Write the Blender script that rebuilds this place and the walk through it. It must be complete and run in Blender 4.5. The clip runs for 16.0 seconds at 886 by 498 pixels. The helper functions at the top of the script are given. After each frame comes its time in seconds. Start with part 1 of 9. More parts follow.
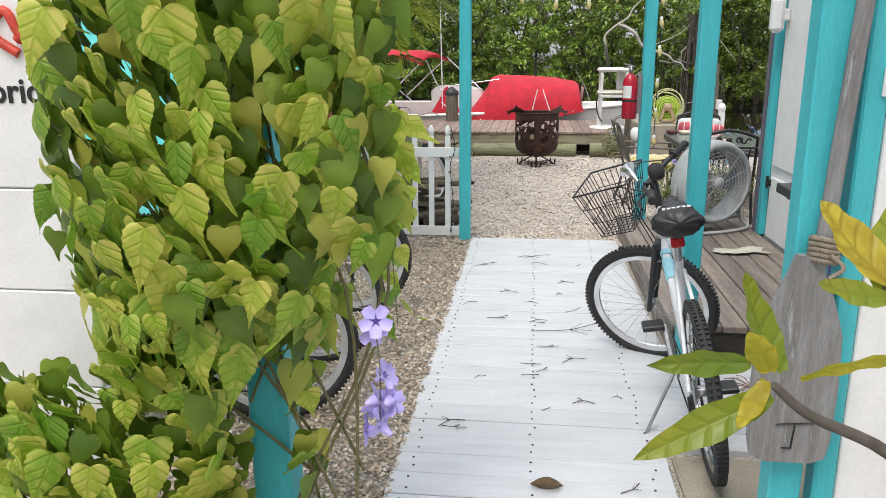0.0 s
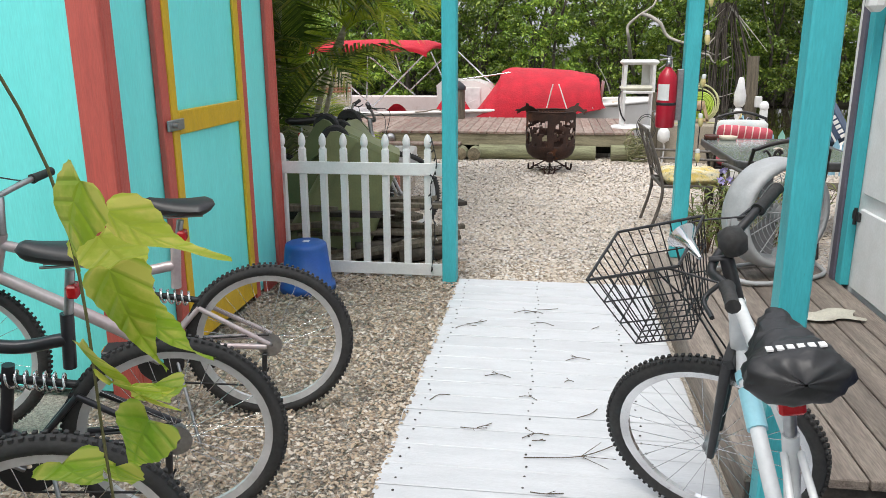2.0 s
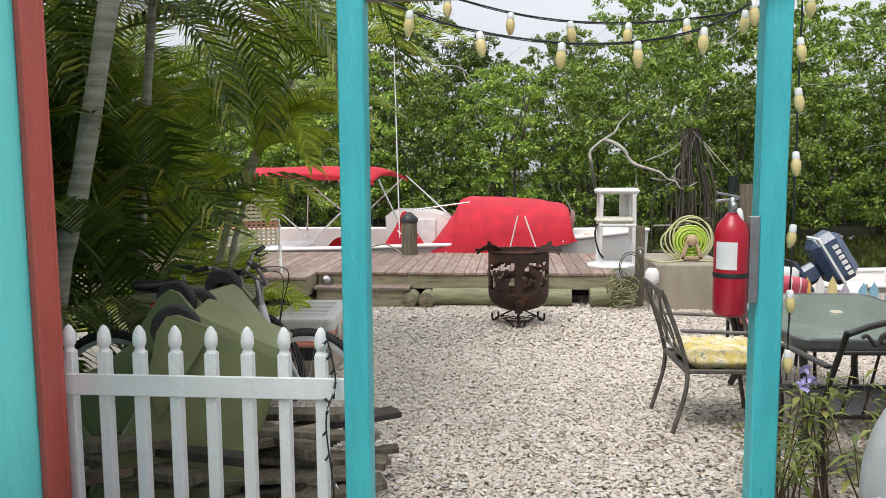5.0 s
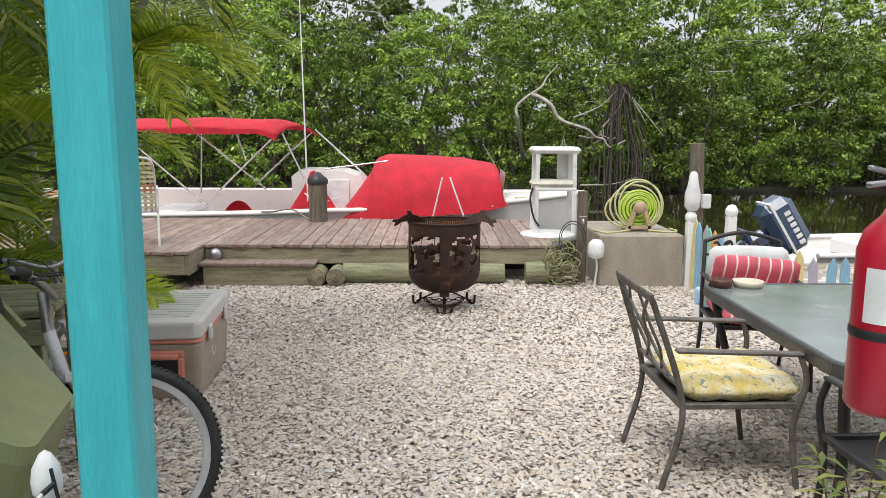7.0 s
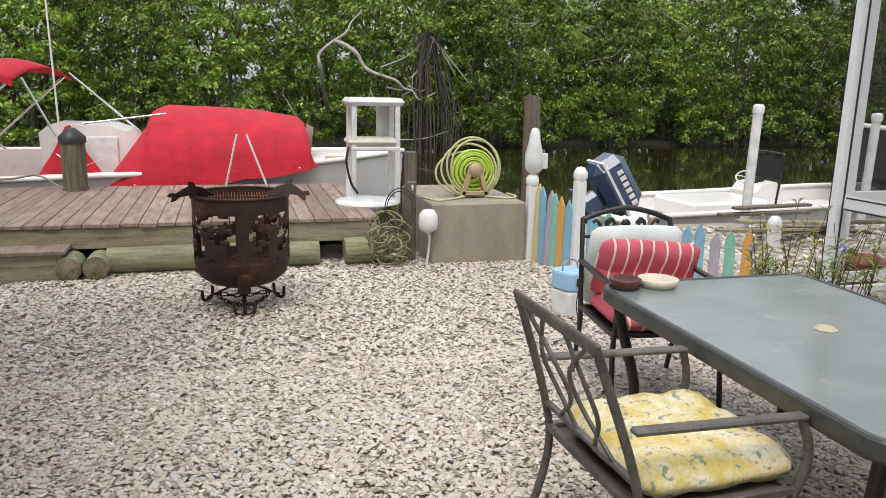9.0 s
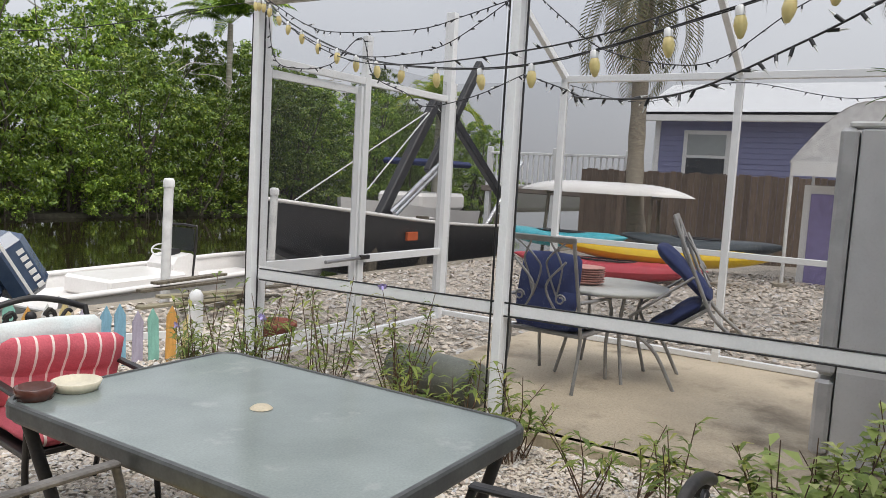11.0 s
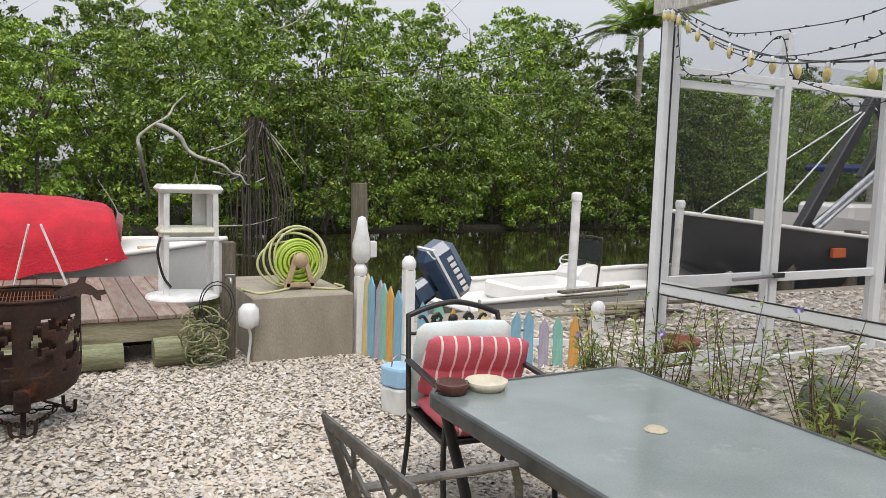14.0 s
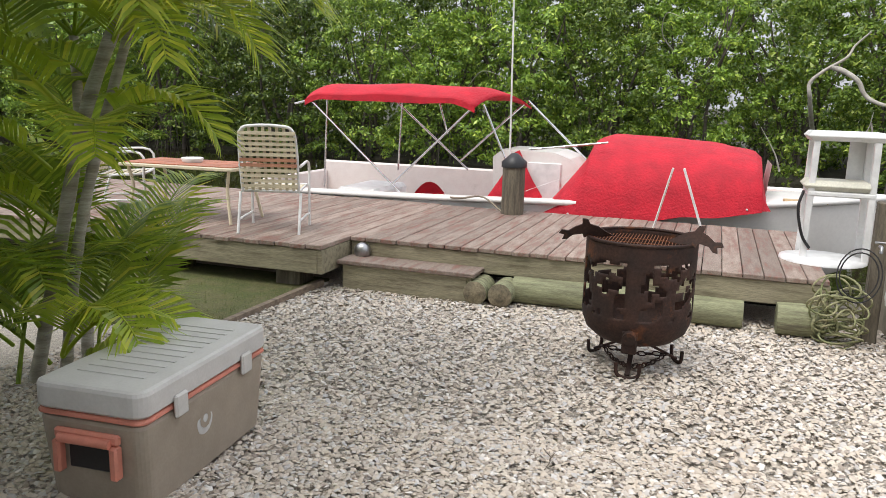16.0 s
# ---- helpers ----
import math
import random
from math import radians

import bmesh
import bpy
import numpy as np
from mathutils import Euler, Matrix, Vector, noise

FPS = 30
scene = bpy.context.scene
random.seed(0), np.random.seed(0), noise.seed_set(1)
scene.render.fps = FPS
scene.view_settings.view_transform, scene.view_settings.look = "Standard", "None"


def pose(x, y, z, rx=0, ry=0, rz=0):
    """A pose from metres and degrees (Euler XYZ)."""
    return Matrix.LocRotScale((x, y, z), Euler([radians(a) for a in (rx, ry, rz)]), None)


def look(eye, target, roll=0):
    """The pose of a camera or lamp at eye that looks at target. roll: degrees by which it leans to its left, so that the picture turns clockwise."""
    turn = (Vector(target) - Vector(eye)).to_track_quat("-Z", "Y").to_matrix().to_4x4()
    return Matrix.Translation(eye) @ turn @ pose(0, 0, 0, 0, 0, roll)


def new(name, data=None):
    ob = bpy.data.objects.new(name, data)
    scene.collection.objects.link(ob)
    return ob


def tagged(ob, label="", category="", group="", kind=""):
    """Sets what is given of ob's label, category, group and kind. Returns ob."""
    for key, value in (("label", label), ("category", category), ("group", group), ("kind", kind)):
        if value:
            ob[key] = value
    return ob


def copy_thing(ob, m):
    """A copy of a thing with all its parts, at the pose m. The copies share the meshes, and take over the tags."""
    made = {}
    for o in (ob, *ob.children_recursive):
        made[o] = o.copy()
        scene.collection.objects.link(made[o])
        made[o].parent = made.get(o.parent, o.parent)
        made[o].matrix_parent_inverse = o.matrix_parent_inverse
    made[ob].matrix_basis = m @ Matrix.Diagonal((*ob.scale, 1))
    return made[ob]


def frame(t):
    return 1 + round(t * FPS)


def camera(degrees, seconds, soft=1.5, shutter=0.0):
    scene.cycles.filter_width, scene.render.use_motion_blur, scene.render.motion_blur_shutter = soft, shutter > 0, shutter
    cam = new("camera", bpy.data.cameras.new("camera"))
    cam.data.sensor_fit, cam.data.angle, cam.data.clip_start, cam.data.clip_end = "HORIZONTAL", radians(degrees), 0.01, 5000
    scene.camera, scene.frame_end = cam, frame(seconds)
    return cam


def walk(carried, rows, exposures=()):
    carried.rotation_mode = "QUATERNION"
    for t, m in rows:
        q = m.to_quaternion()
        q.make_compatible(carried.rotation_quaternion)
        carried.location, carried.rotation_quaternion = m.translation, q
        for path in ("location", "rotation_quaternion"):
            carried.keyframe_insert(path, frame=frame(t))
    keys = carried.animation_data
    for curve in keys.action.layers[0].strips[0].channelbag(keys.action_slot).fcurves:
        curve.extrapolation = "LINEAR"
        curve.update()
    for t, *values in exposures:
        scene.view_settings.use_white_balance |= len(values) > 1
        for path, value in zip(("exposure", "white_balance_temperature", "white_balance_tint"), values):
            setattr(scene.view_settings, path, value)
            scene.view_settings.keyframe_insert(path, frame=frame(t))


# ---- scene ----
cam = camera(60.5, 16.0, soft=0.85)
PATH = [
    (0, (-0.001, 0.014, 1.494), (-0.227, 1.938, 0.996), -0.28),
    (0.5, (0.094, 0.399, 1.505), (-0.166, 2.307, 0.965), -0.44),
    (1, (0.070, 0.767, 1.490), (-0.191, 2.667, 0.922), -0.56),
    (1.5, (0.101, 1.140, 1.436), (-0.143, 3.038, 0.852), -0.59),
    (2, (0.083, 1.488, 1.468), (-0.190, 3.400, 0.951), -0.23),
    (2.5, (0.015, 1.831, 1.496), (-0.308, 3.765, 1.105), -0.61),
    (3, (0.014, 2.138, 1.502), (-0.469, 4.054, 1.191), -1.40),
    (3.5, (0.025, 2.476, 1.548), (-0.548, 4.376, 1.297), -0.97),
    (4, (-0.052, 2.889, 1.523), (-0.500, 4.828, 1.325), -0.53),
    (4.5, (-0.057, 3.232, 1.500), (-0.362, 5.200, 1.311), -0.20),
    (5, (0.002, 3.561, 1.490), (-0.180, 5.543, 1.286), -0.37),
    (7.5, (-0.035, 5.376, 1.470), (0.016, 7.345, 1.123), 0.47),
    (8, (0.010, 5.784, 1.466), (0.109, 7.745, 1.088), 0.53),
    (8.5, (-0.050, 6.177, 1.469), (0.186, 8.118, 1.051), 0.80),
    (9, (0.018, 6.449, 1.421), (0.546, 8.329, 0.990), 1.28),
    (9.5, (0.135, 6.625, 1.427), (1.071, 8.346, 1.028), 2.16),
    (10, (0.139, 6.701, 1.418), (1.454, 8.170, 1.084), 3.11),
    (12.5, (0.172, 6.620, 1.475), (1.962, 7.507, 1.385), 2.55),
    (13, (0.176, 6.636, 1.475), (1.802, 7.794, 1.355), 2.20),
    (13.5, (0.190, 6.664, 1.464), (1.499, 8.168, 1.303), 1.92),
    (14, (0.203, 6.697, 1.448), (1.133, 8.456, 1.243), 1.76),
    (14.5, (0.217, 6.812, 1.430), (0.767, 8.718, 1.178), 1.70),
    (15, (0.253, 6.953, 1.412), (0.411, 8.925, 1.120), 1.72),
    (15.5, (0.352, 7.105, 1.405), (0.106, 9.060, 1.065), 1.70),
    (16, (0.450, 7.249, 1.404), (-0.203, 9.100, 1.018), 1.66),
]
EXPOSURES = [(0.0, 0.66), (3.0, 0.72), (5.0, 0.70), (7.5, 0.66), (9.0, 0.52), (12.5, 0.50), (14.0, 0.48), (15.0, 0.52), (16.0, 0.70)]
walk(cam, [(t, look(eye, target, roll)) for t, eye, target, roll in PATH], EXPOSURES)

# ---- world and light: a bright overcast day ----
world = bpy.data.worlds.new("overcast_sky")
scene.world = world
world.use_nodes = True
wn, wl = world.node_tree.nodes, world.node_tree.links
wn.clear()
sky = wn.new("ShaderNodeTexSky")
sky.sky_type, sky.sun_disc = "NISHITA", False
sky.sun_elevation, sky.sun_rotation = radians(58), radians(200)
sky.air_density, sky.dust_density, sky.ozone_density = 1.0, 4.0, 1.0
sky_gain = wn.new("ShaderNodeMixRGB")
sky_gain.blend_type = "MULTIPLY"
sky_gain.inputs[0].default_value = 1.0
sky_gain.inputs[2].default_value = (0.10, 0.10, 0.10, 1)
cloud_noise = wn.new("ShaderNodeTexNoise")
cloud_noise.inputs["Scale"].default_value = 1.6
cloud_noise.inputs["Detail"].default_value = 5
cloud_ramp = wn.new("ShaderNodeValToRGB")
cloud_ramp.color_ramp.elements[0].position, cloud_ramp.color_ramp.elements[1].position = 0.3, 0.75
cloud_ramp.color_ramp.elements[0].color = (0.70, 0.72, 0.78, 1)
cloud_ramp.color_ramp.elements[1].color = (0.88, 0.89, 0.93, 1)
rise_co, rise_sep, rise, shade = wn.new("ShaderNodeTexCoord"), wn.new("ShaderNodeSeparateXYZ"), wn.new("ShaderNodeMapRange"), wn.new("ShaderNodeMixRGB")
rise.inputs["From Min"].default_value, rise.inputs["From Max"].default_value = 0.0, 1.0
rise.inputs["To Min"].default_value, rise.inputs["To Max"].default_value = 0.50, 1.45
shade.blend_type, shade.inputs[0].default_value = "MULTIPLY", 1.0
wl.new(rise_co.outputs["Generated"], rise_sep.inputs[0])
wl.new(rise_sep.outputs["Z"], rise.inputs["Value"])
cover = wn.new("ShaderNodeMixRGB")
cover.inputs[0].default_value = 0.88
backg = wn.new("ShaderNodeBackground")
backg.inputs["Strength"].default_value = 1.0
wout = wn.new("ShaderNodeOutputWorld")
wl.new(sky.outputs[0], sky_gain.inputs[1])
wl.new(cloud_noise.outputs[0], cloud_ramp.inputs[0])
wl.new(sky_gain.outputs[0], cover.inputs[1])
wl.new(cloud_ramp.outputs[0], shade.inputs[1])
wl.new(rise.outputs[0], shade.inputs[2])
wl.new(shade.outputs[0], cover.inputs[2])
wl.new(cover.outputs[0], backg.inputs[0])
wl.new(backg.outputs[0], wout.inputs[0])
sun = new("sun", bpy.data.lights.new("sun", "SUN"))
sun.data.energy, sun.data.angle, sun.data.color = 1.3, radians(25), (1.0, 0.96, 0.9)
sun.matrix_world = look((-3, -6, 12), (0, 0, 0))

# ---- materials ----
def rgb(c):
    return (*c, 1.0) if len(c) == 3 else c


def mat(name, col, rough=0.6, metal=0.0, col2=None, scale=8.0, fine=80.0, var=0.12, bump=0.15, stretch=(1, 1, 1), island=0.0, per_object=0.0,
        stain=None, stain_scale=1.5, stain_at=0.58, stain_soft=0.12, spec=0.5, clear=0.0, trans=0.0, depth=0.004):
    """A two-scale noise material: col blends to col2, fine grain in value, stains with their own shape, bump."""
    m = bpy.data.materials.new(name)
    m.use_nodes = True
    n, l = m.node_tree.nodes, m.node_tree.links
    b = n["Principled BSDF"]
    b.inputs["Roughness"].default_value = rough
    b.inputs["Metallic"].default_value = metal
    b.inputs["Specular IOR Level"].default_value = spec
    b.inputs["Coat Weight"].default_value = clear
    if trans:
        b.inputs["Transmission Weight"].default_value = trans
    co = n.new("ShaderNodeTexCoord")
    mp = n.new("ShaderNodeMapping")
    mp.inputs["Scale"].default_value = stretch
    l.new(co.outputs["Object"], mp.inputs["Vector"])
    if per_object:
        oi0 = n.new("ShaderNodeObjectInfo")
        sc = n.new("ShaderNodeVectorMath")
        sc.operation = "SCALE"
        sc.inputs[0].default_value = (13.0, 7.0, 5.0)
        l.new(oi0.outputs["Random"], sc.inputs["Scale"])
        l.new(sc.outputs[0], mp.inputs["Location"])
    big, small = n.new("ShaderNodeTexNoise"), n.new("ShaderNodeTexNoise")
    big.inputs["Scale"].default_value, big.inputs["Detail"].default_value = scale, 4
    small.inputs["Scale"].default_value, small.inputs["Detail"].default_value = fine, 3
    l.new(mp.outputs[0], big.inputs["Vector"])
    l.new(mp.outputs[0], small.inputs["Vector"])
    mix = n.new("ShaderNodeMixRGB")
    mix.inputs[1].default_value = rgb(col)
    mix.inputs[2].default_value = rgb(col2 if col2 else tuple(min(1, c * 0.8) for c in col))
    rm = n.new("ShaderNodeMapRange")
    rm.inputs["From Min"].default_value, rm.inputs["From Max"].default_value = 0.35, 0.65
    l.new(big.outputs[0], rm.inputs["Value"])
    l.new(rm.outputs[0], mix.inputs[0])
    hsv = n.new("ShaderNodeHueSaturation")
    val = n.new("ShaderNodeMapRange")
    val.inputs["From Min"].default_value, val.inputs["From Max"].default_value = 0.3, 0.7
    val.inputs["To Min"].default_value, val.inputs["To Max"].default_value = 1 - var, 1 + var
    l.new(small.outputs[0], val.inputs["Value"])
    last = val.outputs[0]
    for amount, node, socket in ((island, "ShaderNodeNewGeometry", "Random Per Island"), (per_object, "ShaderNodeObjectInfo", "Random")):
        if amount:
            src, rng, mul = n.new(node), n.new("ShaderNodeMapRange"), n.new("ShaderNodeMath")
            rng.inputs["To Min"].default_value, rng.inputs["To Max"].default_value = 1 - amount, 1 + amount
            mul.operation = "MULTIPLY"
            l.new(src.outputs[socket], rng.inputs["Value"])
            l.new(rng.outputs[0], mul.inputs[0])
            l.new(last, mul.inputs[1])
            last = mul.outputs[0]
    l.new(last, hsv.inputs["Value"])
    l.new(mix.outputs[0], hsv.inputs["Color"])
    colour = hsv.outputs[0]
    if stain:
        st, rs, ms = n.new("ShaderNodeTexNoise"), n.new("ShaderNodeMapRange"), n.new("ShaderNodeMixRGB")
        st.inputs["Scale"].default_value, st.inputs["Detail"].default_value, st.inputs["Roughness"].default_value = stain_scale, 8, 0.65
        rs.inputs["From Min"].default_value, rs.inputs["From Max"].default_value = stain_at, stain_at + stain_soft
        l.new(mp.outputs[0], st.inputs["Vector"])
        l.new(st.outputs[0], rs.inputs["Value"])
        l.new(rs.outputs[0], ms.inputs[0])
        l.new(colour, ms.inputs[1])
        ms.inputs[2].default_value = rgb(stain)
        colour = ms.outputs[0]
    l.new(colour, b.inputs["Base Color"])
    if bump:
        bp, add = n.new("ShaderNodeBump"), n.new("ShaderNodeMath")
        bp.inputs["Strength"].default_value, bp.inputs["Distance"].default_value = bump, depth
        add.operation = "ADD"
        l.new(big.outputs[0], add.inputs[0])
        l.new(small.outputs[0], add.inputs[1])
        l.new(add.outputs[0], bp.inputs["Height"])
        l.new(bp.outputs[0], b.inputs["Normal"])
    return m


def leaf_mat(name, a, b2, c=None, rough=0.45, thru=0.3):
    """Leaf: colour by island between two greens, a little light through, veins as fine relief."""
    m = mat(name, a, rough, col2=b2, scale=9, fine=60, var=0.12, bump=0.25, island=0.3, depth=0.002)
    n, l = m.node_tree.nodes, m.node_tree.links
    b = n["Principled BSDF"]
    src = b.inputs["Base Color"].links[0].from_socket
    geo, ramp, mx = n.new("ShaderNodeNewGeometry"), n.new("ShaderNodeValToRGB"), n.new("ShaderNodeMixRGB")
    ramp.color_ramp.interpolation = "LINEAR"
    ramp.color_ramp.elements[0].color, ramp.color_ramp.elements[1].color = rgb(a), rgb(b2)
    if c:
        ramp.color_ramp.elements[1].position = 0.75
        e = ramp.color_ramp.elements.new(0.93)
        e.color = rgb(c)
    mx.inputs[0].default_value = 0.6
    l.new(geo.outputs["Random Per Island"], ramp.inputs[0])
    l.new(src, mx.inputs[1])
    l.new(ramp.outputs[0], mx.inputs[2])
    tr, ms, out = n.new("ShaderNodeBsdfTranslucent"), n.new("ShaderNodeMixShader"), n["Material Output"]
    ms.inputs[0].default_value = thru
    l.new(mx.outputs[0], b.inputs["Base Color"])
    l.new(mx.outputs[0], tr.inputs[0])
    l.new(b.outputs[0], ms.inputs[1])
    l.new(tr.outputs[0], ms.inputs[2])
    l.new(ms.outputs[0], out.inputs[0])
    return m


WHITE_PAINT = mat("white_paint", (0.80, 0.80, 0.80), 0.5, col2=(0.74, 0.74, 0.73), var=0.04, bump=0.1, stain=(0.45, 0.44, 0.40), stain_scale=3, stain_at=0.68, stain_soft=0.2)
WALK_PAINT = mat("walk_white_paint", (0.60, 0.61, 0.63), 0.45, col2=(0.54, 0.55, 0.57), scale=3, fine=50, var=0.05, bump=0.35, stretch=(1, 6, 6), per_object=0.04,
                 stain=(0.5, 0.5, 0.47), stain_scale=4, stain_at=0.69, stain_soft=0.1)
TURQ = mat("turquoise_post_paint", (0.06, 0.47, 0.52), 0.45, col2=(0.05, 0.41, 0.46), scale=4, fine=40, var=0.08, bump=0.3, stretch=(6, 6, 0.8),
           stain=(0.02, 0.22, 0.24), stain_scale=9, stain_at=0.67, stain_soft=0.06)
AQUA = mat("aqua_shed_paint", (0.20, 0.85, 0.82), 0.4, col2=(0.18, 0.81, 0.78), scale=2, fine=35, var=0.05, bump=0.3, stretch=(5, 5, 0.5))
CORAL = mat("coral_trim_paint", (0.56, 0.11, 0.085), 0.45, col2=(0.48, 0.095, 0.075), scale=3, fine=30, var=0.1, bump=0.5, stretch=(8, 8, 0.7))
YELLOW = mat("yellow_trim_paint", (0.68, 0.44, 0.02), 0.4, col2=(0.6, 0.38, 0.02), scale=4, fine=40, var=0.08, bump=0.3, stretch=(5, 5, 1))
DOCK_WOOD = mat("weathered_dock_boards", (0.30, 0.235, 0.195), 0.75, col2=(0.20, 0.15, 0.12), scale=3, fine=24, var=0.25, bump=0.8, stretch=(6, 1, 6), per_object=0.2,
                stain=(0.24, 0.11, 0.085), stain_scale=3, stain_at=0.5, stain_soft=0.2)
FASCIA = mat("dock_timber", (0.30, 0.27, 0.18), 0.75, col2=(0.20, 0.175, 0.115), scale=3, fine=22, var=0.22, bump=0.7, stretch=(0.8, 8, 8), stain=(0.12, 0.10, 0.06), stain_scale=3)
DECK_WOOD = mat("weathered_deck_boards", (0.25, 0.21, 0.175), 0.75, col2=(0.16, 0.13, 0.11), scale=3, fine=24, var=0.3, bump=0.8, stretch=(7, 0.7, 7), per_object=0.22,
                stain=(0.09, 0.07, 0.055), stain_scale=4, stain_at=0.6)
BEAM_WOOD = mat("grey_beam_timber", (0.27, 0.21, 0.15), 0.8, col2=(0.17, 0.13, 0.10), scale=4, fine=30, var=0.25, bump=0.7, stretch=(0.7, 7, 7))
DARK_WOOD = mat("blackish_timber", (0.05, 0.042, 0.035), 0.8, col2=(0.03, 0.026, 0.022), var=0.25, bump=0.5)
LOG_WOOD = mat("green_treated_log", (0.27, 0.28, 0.16), 0.8, col2=(0.17, 0.17, 0.10), scale=4, fine=30, var=0.25, bump=0.7, stretch=(0.8, 7, 7), stain=(0.12, 0.10, 0.07), stain_scale=2)
LOG_END = mat("log_end_grain", (0.24, 0.20, 0.13), 0.85, col2=(0.13, 0.11, 0.075), scale=14, fine=60, var=0.3, bump=0.6)
PILE_WOOD = mat("weathered_piling", (0.17, 0.145, 0.105), 0.85, col2=(0.09, 0.075, 0.055), scale=5, fine=40, var=0.3, bump=0.8, stretch=(7, 7, 0.7))
CONCRETE = mat("cast_concrete", (0.34, 0.30, 0.235), 0.85, col2=(0.27, 0.235, 0.185), scale=3, fine=70, var=0.16, bump=0.5, stain=(0.14, 0.125, 0.095), stain_scale=2.2, stain_at=0.55, stain_soft=0.2, stretch=(1.5, 1.5, 0.6))
SLAB = mat("stained_patio_slab", (0.58, 0.49, 0.36), 0.6, col2=(0.46, 0.385, 0.28), scale=1.6, fine=60, var=0.12, bump=0.3, stain=(0.17, 0.13, 0.085), stain_scale=1.3, stain_at=0.52, stain_soft=0.18)
GRAVEL_BED = mat("shell_gravel_bed", (0.58, 0.525, 0.45), 0.9, col2=(0.43, 0.385, 0.325), scale=40, fine=120, var=0.4, bump=1.0, depth=0.02)
SOIL = mat("wet_leaf_soil", (0.07, 0.055, 0.04), 0.95, col2=(0.12, 0.10, 0.075), scale=20, fine=90, var=0.4, bump=1.0, depth=0.02)
GRASS_BED = mat("lawn_soil", (0.10, 0.12, 0.035), 0.95, col2=(0.15, 0.14, 0.06), scale=6, fine=80, var=0.35, bump=0.9, depth=0.02)
FAR_BANK = mat("mangrove_mud", (0.035, 0.03, 0.022), 0.9, col2=(0.05, 0.05, 0.03), scale=1, fine=8, var=0.4, bump=0.5)
SHELLS = mat("broken_shells", (0.56, 0.515, 0.445), 0.75, col2=(0.43, 0.385, 0.33), scale=1.3, fine=90, var=0.2, bump=0.25, island=0.42, stain=(0.33, 0.36, 0.40), stain_scale=26, stain_at=0.56, stain_soft=0.1)
PEBBLES = mat("brown_pebbles", (0.42, 0.33, 0.24), 0.75, col2=(0.30, 0.235, 0.175), scale=2, fine=90, var=0.2, bump=0.25, island=0.5, stain=(0.5, 0.46, 0.4), stain_scale=30, stain_at=0.56, stain_soft=0.1)
ALU = mat("white_aluminium", (0.84, 0.85, 0.86), 0.35, col2=(0.80, 0.81, 0.82), var=0.03, bump=0.03, stain=(0.42, 0.40, 0.35), stain_scale=5, stain_at=0.7)
ALU_DIRTY = mat("mildewed_aluminium", (0.60, 0.59, 0.55), 0.6, col2=(0.42, 0.40, 0.34), scale=5, fine=30, var=0.2, bump=0.2, stain=(0.16, 0.14, 0.10), stain_scale=4, stain_at=0.55, stretch=(3, 3, 0.8))
RED_CANVAS = mat("red_canvas", (0.54, 0.008, 0.026), 0.75, col2=(0.40, 0.006, 0.02), scale=5, fine=40, var=0.10, bump=0.8, depth=0.012)
GELCOAT = mat("white_gelcoat", (0.80, 0.78, 0.75), 0.25, col2=(0.74, 0.71, 0.68), scale=2, fine=30, var=0.03, bump=0.03, stain=(0.5, 0.44, 0.37), stain_scale=3, stain_at=0.68)
CHROME = mat("polished_steel", (0.75, 0.75, 0.76), 0.18, 1.0, var=0.03, bump=0.02)
STEEL = mat("dull_steel", (0.42, 0.42, 0.43), 0.4, 1.0, var=0.1, bump=0.05)
BLACK = mat("black_plastic", (0.018, 0.018, 0.02), 0.45, var=0.15, bump=0.1)
RUBBER = mat("black_rubber", (0.022, 0.022, 0.023), 0.8, col2=(0.035, 0.034, 0.033), var=0.2, bump=0.3)
RUST = mat("rusted_steel", (0.055, 0.026, 0.018), 0.75, 0.3, col2=(0.03, 0.018, 0.015), scale=6, fine=60, var=0.3, bump=0.4, stain=(0.16, 0.055, 0.02), stain_scale=5, stain_at=0.57)
GRATE = mat("orange_rusted_grate", (0.22, 0.075, 0.025), 0.85, 0.1, col2=(0.14, 0.045, 0.018), var=0.3, bump=0.4)
WHITE_PLASTIC = mat("white_plastic", (0.78, 0.78, 0.77), 0.35, var=0.03, bump=0.03, stain=(0.5, 0.47, 0.4), stain_scale=5, stain_at=0.68)
DARK_METAL = mat("dark_bronze_frame", (0.03, 0.03, 0.033), 0.4, 0.5, col2=(0.05, 0.045, 0.04), var=0.15, bump=0.1)
GREY_METAL = mat("taupe_metal_frame", (0.16, 0.145, 0.13), 0.5, 0.3, col2=(0.10, 0.09, 0.08), scale=10, fine=60, var=0.2, bump=0.2, stain=(0.05, 0.04, 0.035), stain_scale=8)

